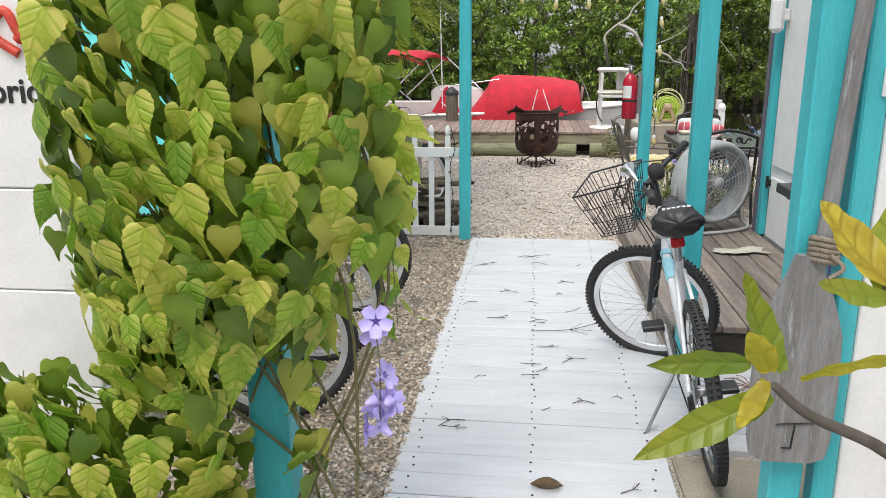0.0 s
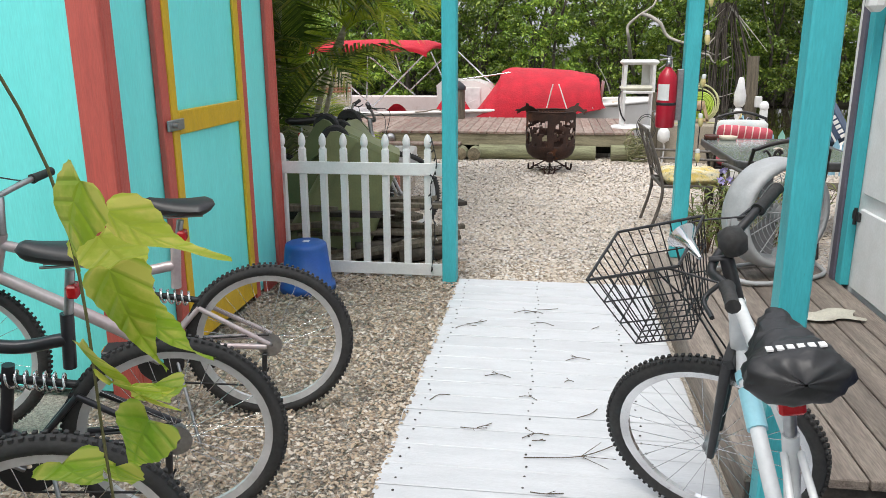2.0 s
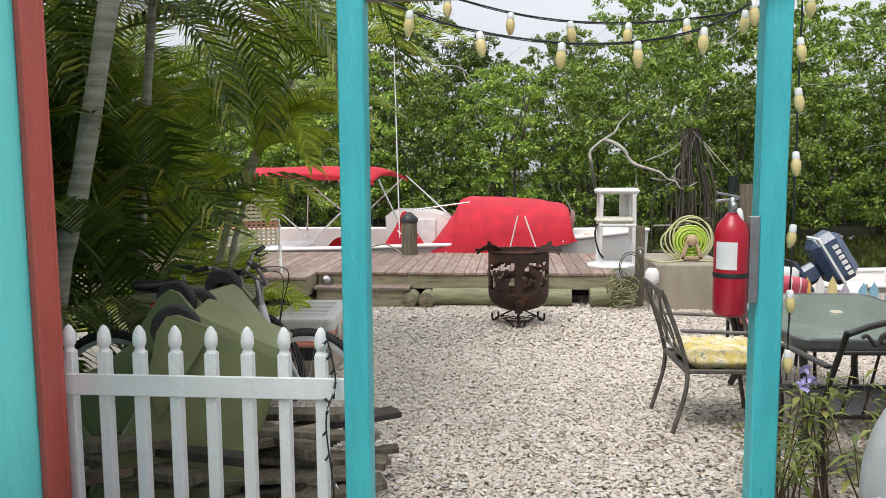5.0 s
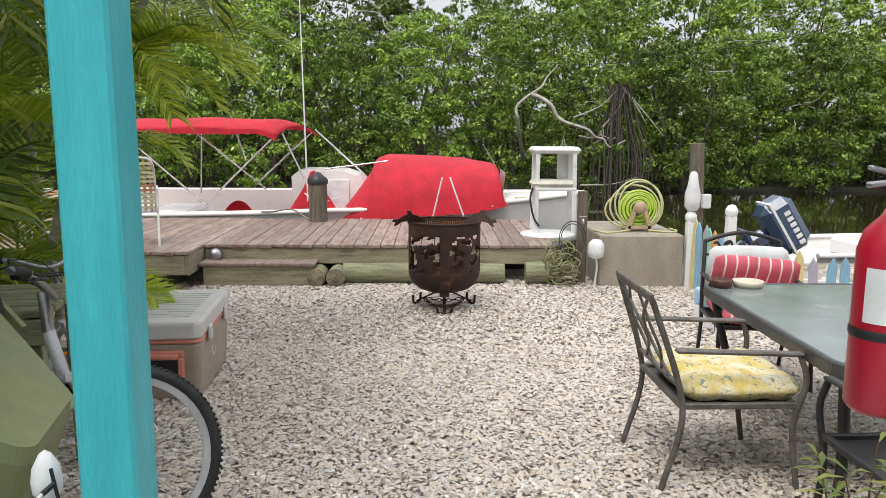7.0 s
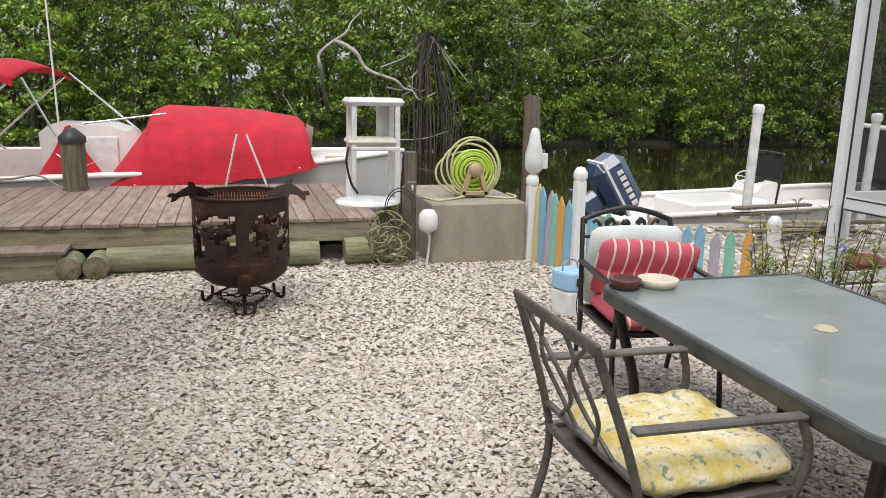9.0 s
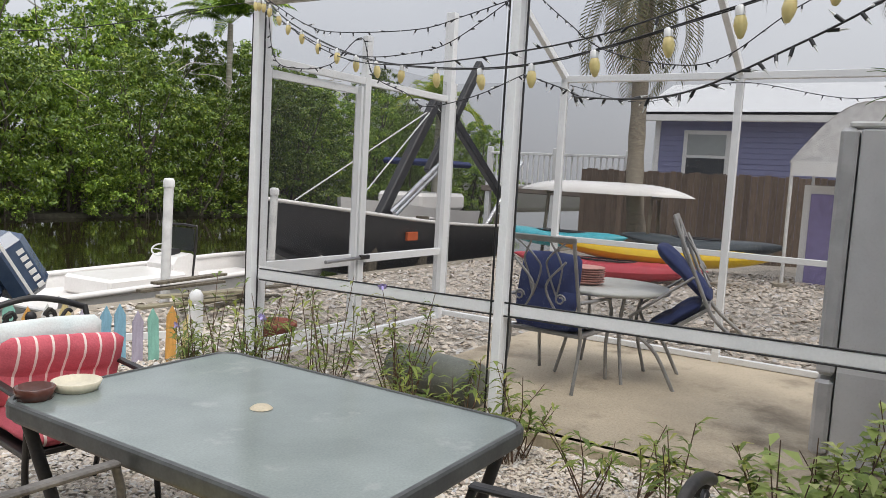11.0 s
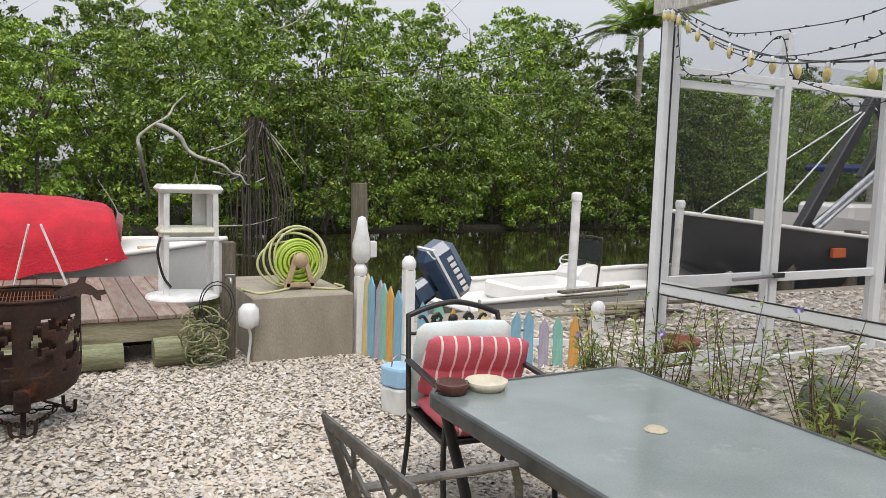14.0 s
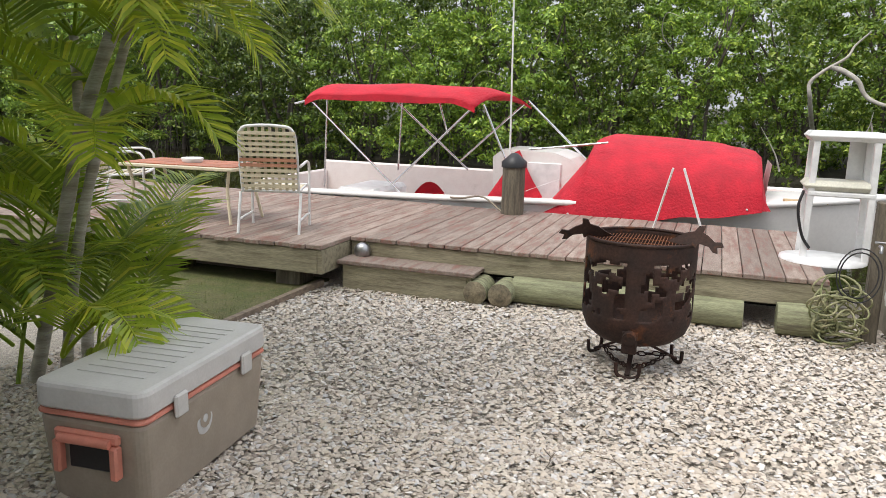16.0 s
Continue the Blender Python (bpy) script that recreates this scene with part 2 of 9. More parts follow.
# ---- mesh helpers ----
class Geo:
    """Collects vertices and faces for one mesh."""

    def __init__(self):
        self.v, self.f, self.s = [], [], []

    def add(self, verts, faces, smooth=False):
        k = len(self.v)
        self.v.extend([tuple(p) for p in verts])
        self.f.extend([tuple(i + k for i in q) for q in faces])
        self.s.extend([smooth] * len(faces))
        return self

    def box(self, x0, x1, y0, y1, z0, z1, c=0.004, m=None):
        """A box with chamfered edges."""
        c = min(c, (x1 - x0) * 0.45, (y1 - y0) * 0.45, (z1 - z0) * 0.45)
        lo, hi = (x0, y0, z0), (x1, y1, z1)
        vs, ids = [], {}
        for sx in (0, 1):
            for sy in (0, 1):
                for sz in (0, 1):
                    sgn = (sx, sy, sz)
                    for ax in range(3):
                        p = [hi[i] if sgn[i] else lo[i] for i in range(3)]
                        for i in range(3):
                            if i != ax:
                                p[i] += -c if sgn[i] else c
                        ids[(sgn, ax)] = len(vs)
                        vs.append(p)
        fs = []
        for ax in range(3):
            a, b = [(1, 2), (2, 0), (0, 1)][ax]
            for s in (0, 1):
                q = []
                for ua, ub in ((0, 0), (1, 0), (1, 1), (0, 1)):
                    g = [0, 0, 0]
                    g[ax], g[a], g[b] = s, ua, ub
                    q.append(ids[(tuple(g), ax)])
                fs.append(q if s else q[::-1])
        for ax in range(3):
            a, b = [(1, 2), (2, 0), (0, 1)][ax]
            for ua in (0, 1):
                for ub in (0, 1):
                    g0, g1 = [0, 0, 0], [0, 0, 0]
                    g0[a], g0[b], g1[a], g1[b], g0[ax], g1[ax] = ua, ub, ua, ub, 0, 1
                    q = [ids[(tuple(g0), a)], ids[(tuple(g1), a)], ids[(tuple(g1), b)], ids[(tuple(g0), b)]]
                    fs.append(q if (ua ^ ub) else q[::-1])
        for sx in (0, 1):
            for sy in (0, 1):
                for sz in (0, 1):
                    q = [ids[((sx, sy, sz), ax)] for ax in range(3)]
                    fs.append(q if (sx + sy + sz) % 2 else q[::-1])
        if m is not None:
            vs = [m @ Vector(p) for p in vs]
        return self.add(vs, fs)

    def bar(self, p0, p1, w, h, c=0.003, up=(0, 0, 1)):
        """A square-section bar from p0 to p1, w wide and h thick along up."""
        p0, p1 = Vector(p0), Vector(p1)
        d = p1 - p0
        ln = d.length
        z = d.normalized()
        u = Vector(up)
        if abs(z.dot(u)) > 0.99:
            u = Vector((1, 0, 0)) if abs(z.x) < 0.9 else Vector((0, 1, 0))
        x = u.cross(z).normalized()
        y = z.cross(x)
        m = Matrix((x, y, z)).transposed().to_4x4()
        m.translation = p0
        return self.box(-w / 2, w / 2, -h / 2, h / 2, 0, ln, c, m)

    def tube(self, pts, r, seg=8, closed=False, caps=True):
        """A round tube along pts; r is one radius or one per point."""
        pts = [Vector(p) for p in pts]
        n = len(pts)
        rs = list(r) if isinstance(r, (list, tuple)) else [r] * n
        vs, fs, u = [], [], None
        for i, p in enumerate(pts):
            a = pts[(i - 1) % n] if (closed or i > 0) else p
            b = pts[(i + 1) % n] if (closed or i < n - 1) else p
            t = (b - a).normalized() if (b - a).length > 1e-9 else Vector((0, 0, 1))
            if u is None:
                u = t.orthogonal().normalized()
            u = u - t * u.dot(t)
            u = u.normalized() if u.length > 1e-6 else t.orthogonal().normalized()
            w = t.cross(u)
            for k in range(seg):
                an = 2 * math.pi * k / seg
                vs.append(p + (u * math.cos(an) + w * math.sin(an)) * rs[i])
        for i in range(n if closed else n - 1):
            j = (i + 1) % n
            for k in range(seg):
                k2 = (k + 1) % seg
                fs.append((i * seg + k, i * seg + k2, j * seg + k2, j * seg + k))
        self.add(vs, fs, True)
        if caps and not closed:
            self.add(vs[:seg], [tuple(range(seg))[::-1]])
            self.add(vs[-seg:], [tuple(range(seg))])
        return self

    def lathe(self, prof, seg=24, m=None, smooth=True, sx=1.0, sy=1.0):
        """Turns (radius, height) pairs about z."""
        vs, fs = [], []
        for r, z in prof:
            for k in range(seg):
                a = 2 * math.pi * k / seg
                p = Vector((r * math.cos(a) * sx, r * math.sin(a) * sy, z))
                vs.append(m @ p if m is not None else p)
        for i in range(len(prof) - 1):
            for k in range(seg):
                k2 = (k + 1) % seg
                fs.append((i * seg + k, i * seg + k2, (i + 1) * seg + k2, (i + 1) * seg + k))
        return self.add(vs, fs, smooth)

    def grid(self, fn, nu, nv, smooth=True):
        """A surface fn(u, v) with u, v from 0 to 1."""
        vs = [fn(i / nu, j / nv) for i in range(nu + 1) for j in range(nv + 1)]
        fs = [(i * (nv + 1) + j, (i + 1) * (nv + 1) + j, (i + 1) * (nv + 1) + j + 1, i * (nv + 1) + j + 1) for i in range(nu) for j in range(nv)]
        return self.add(vs, fs, smooth)

    def prism(self, poly, z0, z1, m=None):
        """Extrudes a flat outline from z0 to z1."""
        n = len(poly)
        vs = [Vector((x, y, z0)) for x, y in poly] + [Vector((x, y, z1)) for x, y in poly]
        if m is not None:
            vs = [m @ p for p in vs]
        fs = [tuple(range(n))[::-1], tuple(range(n, 2 * n))] + [(i, (i + 1) % n, n + (i + 1) % n, n + i) for i in range(n)]
        return self.add(vs, fs)

    def mesh(self, name, material):
        me = bpy.data.meshes.new(name)
        me.from_pydata(self.v, [], self.f)
        me.polygons.foreach_set("use_smooth", self.s)
        for mm in (material if isinstance(material, (list, tuple)) else [material]):
            me.materials.append(mm)
        me.update()
        return me


def part(name, geo, material, parent=None, label="", m=None):
    """One mesh object from a Geo, under parent if given."""
    ob = new(name, geo if isinstance(geo, bpy.types.Mesh) else geo.mesh(name, material))
    if parent is not None:
        ob.parent = parent
    if m is not None:
        ob.matrix_basis = m
    if label:
        ob["label"] = label
    return ob


def thing(name, label, category, m=None, group="", kind=""):
    """An empty at a thing's base, to parent its parts."""
    ob = new(name)
    ob.empty_display_size = 0.1
    if m is not None:
        ob.matrix_basis = m
    return tagged(ob, label, category, group, kind)


def solo(name, geo, material, label, category, group="", kind="", m=None):
    """A thing of a single mesh."""
    return tagged(part(name, geo, material, None, "", m), label, category, group, kind)


def smooth_path(pts, n=6):
    """A rounded path through pts."""
    pts = [Vector(p) for p in pts]
    out = []
    for i in range(len(pts) - 1):
        a, b = pts[i], pts[i + 1]
        ta = (b - pts[i - 1]) / 2 if i else (b - a)
        tb = (pts[i + 2] - a) / 2 if i + 2 < len(pts) else (b - a)
        for k in range(n):
            t = k / n
            out.append(a * (2 * t ** 3 - 3 * t ** 2 + 1) + ta * (t ** 3 - 2 * t ** 2 + t) + b * (-2 * t ** 3 + 3 * t ** 2) + tb * (t ** 3 - t ** 2))
    return out + [pts[-1]]


def ground_z(y):
    pts = ((-1000, 0), (6, -0.01), (8.5, -0.1), (10, -0.16), (11, -0.2), (12, -0.215), (13, -0.23), (1000, -0.24))
    for (a, za), (b, zb) in zip(pts, pts[1:]):
        if y <= b:
            return za + (zb - za) * (y - a) / (b - a) if a > -999 else zb
    return -0.24

# ---- ground, canal, far bank ----
WATER_Z, SEAWALL_Y = -0.7, 14.5
prof = [(-700, -0.3), (-30, -0.02), (1.0, -0.02), (6, -0.03), (8.5, -0.115), (10, -0.175), (11, -0.215), (12, -0.23), (13, -0.245), (SEAWALL_Y, -0.26),
        (SEAWALL_Y + 0.02, -2.2), (29.5, -2.2), (31.5, -0.55), (34, -0.35), (60, -0.3), (900, -0.3)]
g = Geo()
xs = [-900, -60, -12, -3, 4, 20, 60, 900]
g.add([(x, y, z) for x in xs for y, z in prof],
      [(i * len(prof) + j, (i + 1) * len(prof) + j, (i + 1) * len(prof) + j + 1, i * len(prof) + j + 1) for i in range(len(xs) - 1) for j in range(len(prof) - 1)])
ground = g.mesh("ground", [GRAVEL_BED, FAR_BANK, GRASS_BED])
for p in ground.polygons:
    p.material_index = 1 if p.center.y > SEAWALL_Y else 0
tagged(part("ground", ground, None), "pale broken-shell gravel ground falling gently to the canal", "ground", kind="structure")

WATER = mat("dark_canal_water", (0.022, 0.020, 0.008), 0.03, var=0.05, bump=0, spec=0.5)
wn_ = WATER.node_tree.nodes
wb = wn_.new("ShaderNodeBump")
wx = wn_.new("ShaderNodeTexNoise")
wm = wn_.new("ShaderNodeMapping")
wc = wn_.new("ShaderNodeTexCoord")
wm.inputs["Scale"].default_value = (0.5, 1.6, 1)
wx.inputs["Scale"].default_value, wx.inputs["Detail"].default_value = 2.2, 4
wb.inputs["Strength"].default_value, wb.inputs["Distance"].default_value = 0.11, 0.02
wlk = WATER.node_tree.links
wlk.new(wc.outputs["Object"], wm.inputs["Vector"])
wlk.new(wm.outputs[0], wx.inputs["Vector"])
wlk.new(wx.outputs[0], wb.inputs["Height"])
wlk.new(wb.outputs[0], wn_["Principled BSDF"].inputs["Normal"])
g = Geo()
g.grid(lambda u, v: (-300 + 600 * u, SEAWALL_Y + 0.03 + (31.3 - SEAWALL_Y - 0.03) * v, WATER_Z), 8, 4, False)
tagged(part("water", g, WATER), "dark brown still canal water with soft reflections", "water", kind="structure")
g = Geo().box(-60, 60, SEAWALL_Y - 0.25, SEAWALL_Y + 0.05, -2.0, -0.235, 0.02)
tagged(part("seawall", g, CONCRETE), "grey concrete seawall cap along the canal", "wall", kind="structure")

# ---- shed on the first side, with its door ----
SHED_X = -1.65
shed = thing("shed_wall", "aqua painted plywood shed with coral corner boards", "shed", kind="structure")
g = Geo().box(-4.2, SHED_X, 4.285, 6.11, 0.02, 2.75, 0.004)
part("wall_panel", g, AQUA, shed)
part("corner_board", Geo().box(SHED_X - 0.10, SHED_X + 0.03, 4.26, 4.283, 0.0, 2.75, 0.004).box(SHED_X + 0.001, SHED_X + 0.03, 4.285, 4.355, 0.0, 2.75, 0.004), CORAL, shed, "coral painted corner board")
part("corner_board", Geo().box(SHED_X + 0.001, SHED_X + 0.03, 6.00, 6.11, 0.0, 2.75, 0.005).box(SHED_X - 0.1, SHED_X + 0.03, 6.112, 6.135, 0.0, 2.75, 0.005), CORAL, shed)
part("base_board", Geo().box(SHED_X + 0.001, SHED_X + 0.028, 5.76, 5.998, 0.0, 0.10, 0.004), CORAL, shed)
part("roof", Geo().box(-4.4, SHED_X + 0.2, 4.0, 6.5, 2.752, 2.82, 0.01), WHITE_PAINT, shed)
door = thing("door_1", "closed aqua shed door edged in yellow with a steel hasp", "door", kind="structure")
DX = SHED_X + 0.002
part("door_panel", Geo().box(DX, DX + 0.018, 4.745, 5.575, 0.05, 2.22, 0.003), AQUA, door)
for y0, y1 in ((4.745, 4.805), (5.515, 5.575)):
    part("stile", Geo().box(DX + 0.019, DX + 0.036, y0, y1, 0.05, 2.22, 0.004), YELLOW, door, "yellow painted stile")
for z0, z1 in ((0.05, 0.2), (1.075, 1.185), (2.10, 2.20)):
    part("rail", Geo().box(DX + 0.019, DX + 0.037, 4.807, 5.513, z0, z1, 0.004), YELLOW, door, "yellow painted rail")
for y0, y1 in ((4.67, 4.741), (5.579, 5.64)):
    part("door_frame", Geo().box(DX, DX + 0.032, y0, y1, 0.02, 2.4, 0.004), CORAL, door, "coral painted frame board")
part("hasp", Geo().box(DX + 0.038, DX + 0.05, 4.68, 4.83, 1.10, 1.15, 0.004).tube([(DX + 0.05, 4.725, 1.125), (DX + 0.075, 4.725, 1.125)], 0.012, 8), STEEL, door, "galvanised hasp")

# white boarded wall behind the vine
whitewall = thing("wall_west", "white painted board wall with worn lettering", "wall", kind="structure")
for z0, z1 in ((0.0, 0.37), (0.374, 0.72), (0.724, 1.07), (1.074, 2.6)):
    part("board", Geo().box(-4.2, -1.46, 2.3, 2.36, z0, z1, 0.005), WHITE_PAINT, whitewall)

# ---- porch posts, beam ----
def post(x, y, z0, z1, w, label, d=None):
    d = d or w
    return solo("porch_post", Geo().box(x - w / 2, x + w / 2, y - d / 2, y + d / 2, z0, z1, 0.006), TURQ, label, "post", "porch posts")


post(-0.535, 6.14, -0.03, 2.16, 0.09, "turquoise painted timber post with nail holes, beside the walkway")
post(0.892, 6.3, 0.171, 2.3, 0.09, "turquoise painted timber post holding a fire extinguisher")
post(0.772, 3.66, 0.004, 2.6, 0.082, "turquoise painted timber post at the deck corner")
solo("porch_beam", Geo().bar((-0.49, 6.145, 2.1), (0.95, 6.26, 2.125), 0.045, 0.085), BEAM_WOOD, "bare weathered timber beam across two turquoise posts", "beam")

# ---- side deck ----
deck = thing("side_deck", "weathered grey timber deck beside the white walkway", "deck", kind="structure")
nb = 8
for i in range(nb):
    x0 = 0.72 + i * (1.0 / nb)
    part("plank", Geo().box(x0, x0 + 1.0 / nb - 0.008, 3.72, 6.4, 0.135, 0.17, 0.004), DECK_WOOD, deck)
part("edge_board", Geo().box(0.74, 1.71, 3.735, 3.775, -0.02, 0.133, 0.003), DARK_WOOD, deck)
part("edge_board", Geo().box(0.735, 0.775, 3.777, 6.38, -0.03, 0.133, 0.003), DECK_WOOD, deck)
part("edge_board", Geo().box(0.777, 1.71, 6.34, 6.38, -0.03, 0.133, 0.003), DECK_WOOD, deck)

# ---- building by the deck ----
house = thing("wall_east", "white panelled building wall with dark corner trim", "wall", kind="structure")
part("wall_panel", Geo().box(1.75, 3.1, -4, 6.15, -0.05, 2.85, 0.004), WHITE_PAINT, house)
for y0, y1 in ((3.2, 4.05), (4.056, 4.9), (4.906, 5.75)):
    for z0, z1 in ((0.18, 0.62), (0.70, 2.25)):
        part("panel", Geo().box(1.728, 1.748, y0 + 0.02, y1 - 0.02, z0, z1, 0.006), WHITE_PAINT, house)
part("corner_trim", Geo().box(1.70, 1.748, 5.80, 5.88, 0.17, 2.6, 0.004), TURQ, house)
part("corner_trim", Geo().box(1.69, 1.748, 5.885, 5.95, 0.17, 2.6, 0.004), mat("grey_violet_trim", (0.13, 0.12, 0.16), 0.5), house, "dark grey-violet trim")
part("roof", Geo().box(1.6, 3.25, -4.2, 6.2, 2.855, 2.93, 0.01), WHITE_PAINT, house)

# ---- dock ----
dock = thing("dock", "weathered timber dock along the canal", "dock", kind="structure")
rnd = random.Random(3)
DOCK_Z = 0.185
x = -2.55
boards = []
while x < 1.30:
    boards.append((x, min(x + 0.143, 1.35), 13.26, 15.65))
    x += 0.149
x = -2.55
while x > -8.0:
    boards.append((x - 0.149, x - 0.006, 12.72, 15.7))
    x -= 0.149
for x0, x1, y0, y1 in boards:
    dz = rnd.uniform(-0.003, 0.003)
    part("plank", Geo().box(x0, x1, y0 + rnd.uniform(-0.012, 0.012), y1, DOCK_Z - 0.037 + dz, DOCK_Z + dz, 0.005), DOCK_WOOD, dock)
part("fascia", Geo().box(-2.55, 1.33, 13.28, 13.32, -0.03, DOCK_Z - 0.039, 0.004), FASCIA, dock)
part("fascia", Geo().box(-8.0, -2.60, 12.74, 12.78, -0.06, DOCK_Z - 0.039, 0.004), FASCIA, dock)
part("fascia", Geo().box(-2.598, -2.555, 12.74, 13.28, -0.06, DOCK_Z - 0.039, 0.004), FASCIA, dock)
part("joist", Geo().box(-8.0, 1.28, 14.0, 14.1, -0.22, 0.13, 0.004), DARK_WOOD, dock)
for px in (-7, -5.6, -4.2, -2.95):
    part("pile", Geo().box(px - 0.12, px + 0.12, 12.85, 13.1, -0.3, -0.02, 0.01), PILE_WOOD, dock)
for px in (-2.0, -0.4, 1.0):
    part("pile", Geo().tube([(px, 15.4, -2.2), (px, 15.4, 0.14)], 0.13, 12), PILE_WOOD, dock)
step = thing("dock_step", "single weathered timber step up to the dock", "step")
part("tread", Geo().box(-2.54, -1.30, 12.98, 13.275, -0.01, 0.025, 0.005), DOCK_WOOD, step)
part("riser", Geo().box(-2.50, -1.37, 13.01, 13.05, -0.25, -0.013, 0.004), FASCIA, step)
part("riser", Geo().box(-1.368, -1.33, 13.01, 13.27, -0.25, -0.013, 0.004), FASCIA, step)
solo("dock_cleat", Geo().lathe([(0.0, 0.06), (0.05, 0.055), (0.075, 0.02), (0.075, -0.02), (0.05, -0.055), (0.0, -0.06)], 14, pose(-2.42, 13.24, 0.07, 90, 0, 0)), STEEL, "round grey metal fitting on the dock face above the step", "fitting")
solo("concrete_block", Geo().box(1.755, 2.66, 13.02, 14.3, -0.26, 0.335, 0.015), CONCRETE, "stained grey cast concrete block", "concrete block")

# ---- screened cage ----
CX, CY0, CY1, CBX = 4.2, 4.2, 10.92, 6.95
cage = thing("screen_enclosure", "white aluminium screened patio enclosure with mildewed gutter beam", "screen enclosure", kind="structure")


def alu(name, p0, p1, w=0.05, h=0.05, mt=None, lab=""):
    return part(name, Geo().bar(p0, p1, w, h, 0.003), mt or ALU, cage, lab)


for yy in (10.88, 8.77, 6.59, 4.3):
    alu("post", (CX, yy, -0.1), (CX, yy, 2.60), 0.055, 0.11)
for yy, zz in ((10.92, 2.4), (9.67, 2.4), (8.08, 2.4), (6.4, 2.4), (4.3, 2.4)):
    alu("post", (CBX, yy, -0.05), (CBX, yy, zz), 0.06, 0.06)
alu("post", (5.5, 10.92, -0.05), (5.5, 10.92, 2.62), 0.06, 0.08)
alu("post", (4.3, 10.92, -0.05), (4.3, 10.92, 2.55), 0.05, 0.05)
alu("post", (6.86, 10.92, -0.05), (6.86, 10.92, 3.1), 0.1, 0.08)
alu("rail", (CX, 4.2, 0.72), (CX, 10.83, 0.64), 0.045, 0.07)
alu("rail", (CBX, 4.2, 0.91), (CBX, 9.67, 0.91), 0.045, 0.05)
alu("rail", (5.55, 10.92, 0.66), (CBX, 10.92, 0.66), 0.045, 0.07)
alu("rail", (4.3, 10.92, 2.23), (6.85, 10.92, 2.23), 0.045, 0.06)
alu("sill", (CX, 4.2, -0.06), (CX, 10.9, -0.06), 0.05, 0.06)
alu("sill", (CBX, 4.2, 0.0), (CBX, 10.9, 0.0), 0.05, 0.05)
alu("sill", (4.3, 10.92, -0.03), (CBX, 10.92, -0.03), 0.05, 0.05)
for yy in (10.88, 8.77, 6.59, 4.3):
    for s in (-0.062, 0.062):
        alu("spline", (CX - 0.022, yy + s, -0.03), (CX - 0.022, yy + s, 2.55), 0.012, 0.012, BLACK, "black screen spline")
for s in (-0.041, 0.041):
    alu("spline", (CX - 0.02, 4.4, 0.718 + s), (CX - 0.02, 10.8, 0.64 + s), 0.010, 0.010, BLACK, "black screen spline")
alu("gutter_beam", (CX - 0.03, 4.2, 2.665), (CX - 0.03, 10.97, 2.665), 0.12, 0.12, ALU_DIRTY, "mildewed gutter beam")
alu("eave_beam", (CBX, 4.2, 2.42), (CBX, 9.7, 2.42), 0.06, 0.06)
for yy in (4.3, 6.4, 8.08, 9.67):
    alu("rafter", (CX, yy, 2.66), (5.5, yy, 3.12), 0.05, 0.06)
    alu("rafter", (5.5, yy, 3.12), (CBX, yy, 2.44), 0.05, 0.06)
cdoor = part("screen_door", Geo().bar((4.345, 10.94, 0.02), (4.345, 10.94, 2.18), 0.05, 0.03).bar((5.44, 10.94, 0.02), (5.44, 10.94, 2.18), 0.07, 0.03)
             .bar((4.37, 10.94, 2.14), (5.40, 10.94, 2.14), 0.03, 0.06).bar((4.37, 10.94, 0.655), (5.40, 10.94, 0.655), 0.03, 0.1).bar((4.37, 10.94, 0.06), (5.40, 10.94, 0.06), 0.03, 0.08), ALU, cage)
part("latch", Geo().box(5.45, 5.58, 10.85, 10.878, 0.66, 0.70, 0.004), DARK_METAL, cdoor, "dark latch")
part("closer", Geo().tube([(5.0, 10.87, 0.665), (5.45, 10.87, 0.675)], 0.016, 8), STEEL, cdoor, "closer tube")
SCREEN = bpy.data.materials.new("insect_screen")
SCREEN.use_nodes = True
sn, sl = SCREEN.node_tree.nodes, SCREEN.node_tree.links
st_, sm_ = sn.new("ShaderNodeBsdfTransparent"), sn.new("ShaderNodeMixShader")
sn["Principled BSDF"].inputs["Base Color"].default_value = (0.05, 0.05, 0.055, 1)
sn["Principled BSDF"].inputs["Roughness"].default_value = 0.9
sn["Principled BSDF"].inputs["Specular IOR Level"].default_value = 0.12
sm_.inputs[0].default_value = 0.19
sl.new(st_.outputs[0], sm_.inputs[1])
sl.new(sn["Principled BSDF"].outputs[0], sm_.inputs[2])
sl.new(sm_.outputs[0], sn["Material Output"].inputs[0])


def screen(a, b, c, d):
    g = Geo()
    g.add([a, b, c, d], [(0, 1, 2, 3)])
    return part("screen", g, SCREEN, cage, "fine dark insect mesh")


for y0, y1 in ((4.35, 6.56), (6.68, 8.74), (8.86, 10.86)):
    screen((CX, y0, 0.7), (CX, y1, 0.7), (CX, y1, 2.6), (CX, y0, 2.6))
    screen((CX, y0, -0.02), (CX, y1, -0.02), (CX, y1, 0.61), (CX, y0, 0.61))
screen((4.37, 10.94, 0.1), (5.4, 10.94, 0.1), (5.4, 10.94, 2.14), (4.37, 10.94, 2.14))
screen((5.54, 10.92, 0.0), (6.9, 10.92, 0.0), (6.9, 10.92, 2.4), (5.54, 10.92, 2.4))
for a, b in ((4.3, 6.4), (6.4, 8.08), (8.08, 9.67), (9.67, 10.9)):
    screen((CBX, a, 0.03), (CBX, b, 0.03), (CBX, b, 2.4), (CBX, a, 2.4))
screen((CX, 4.2, 2.69), (CX, 10.95, 2.69), (5.5, 10.95, 3.15), (5.5, 4.2, 3.15))
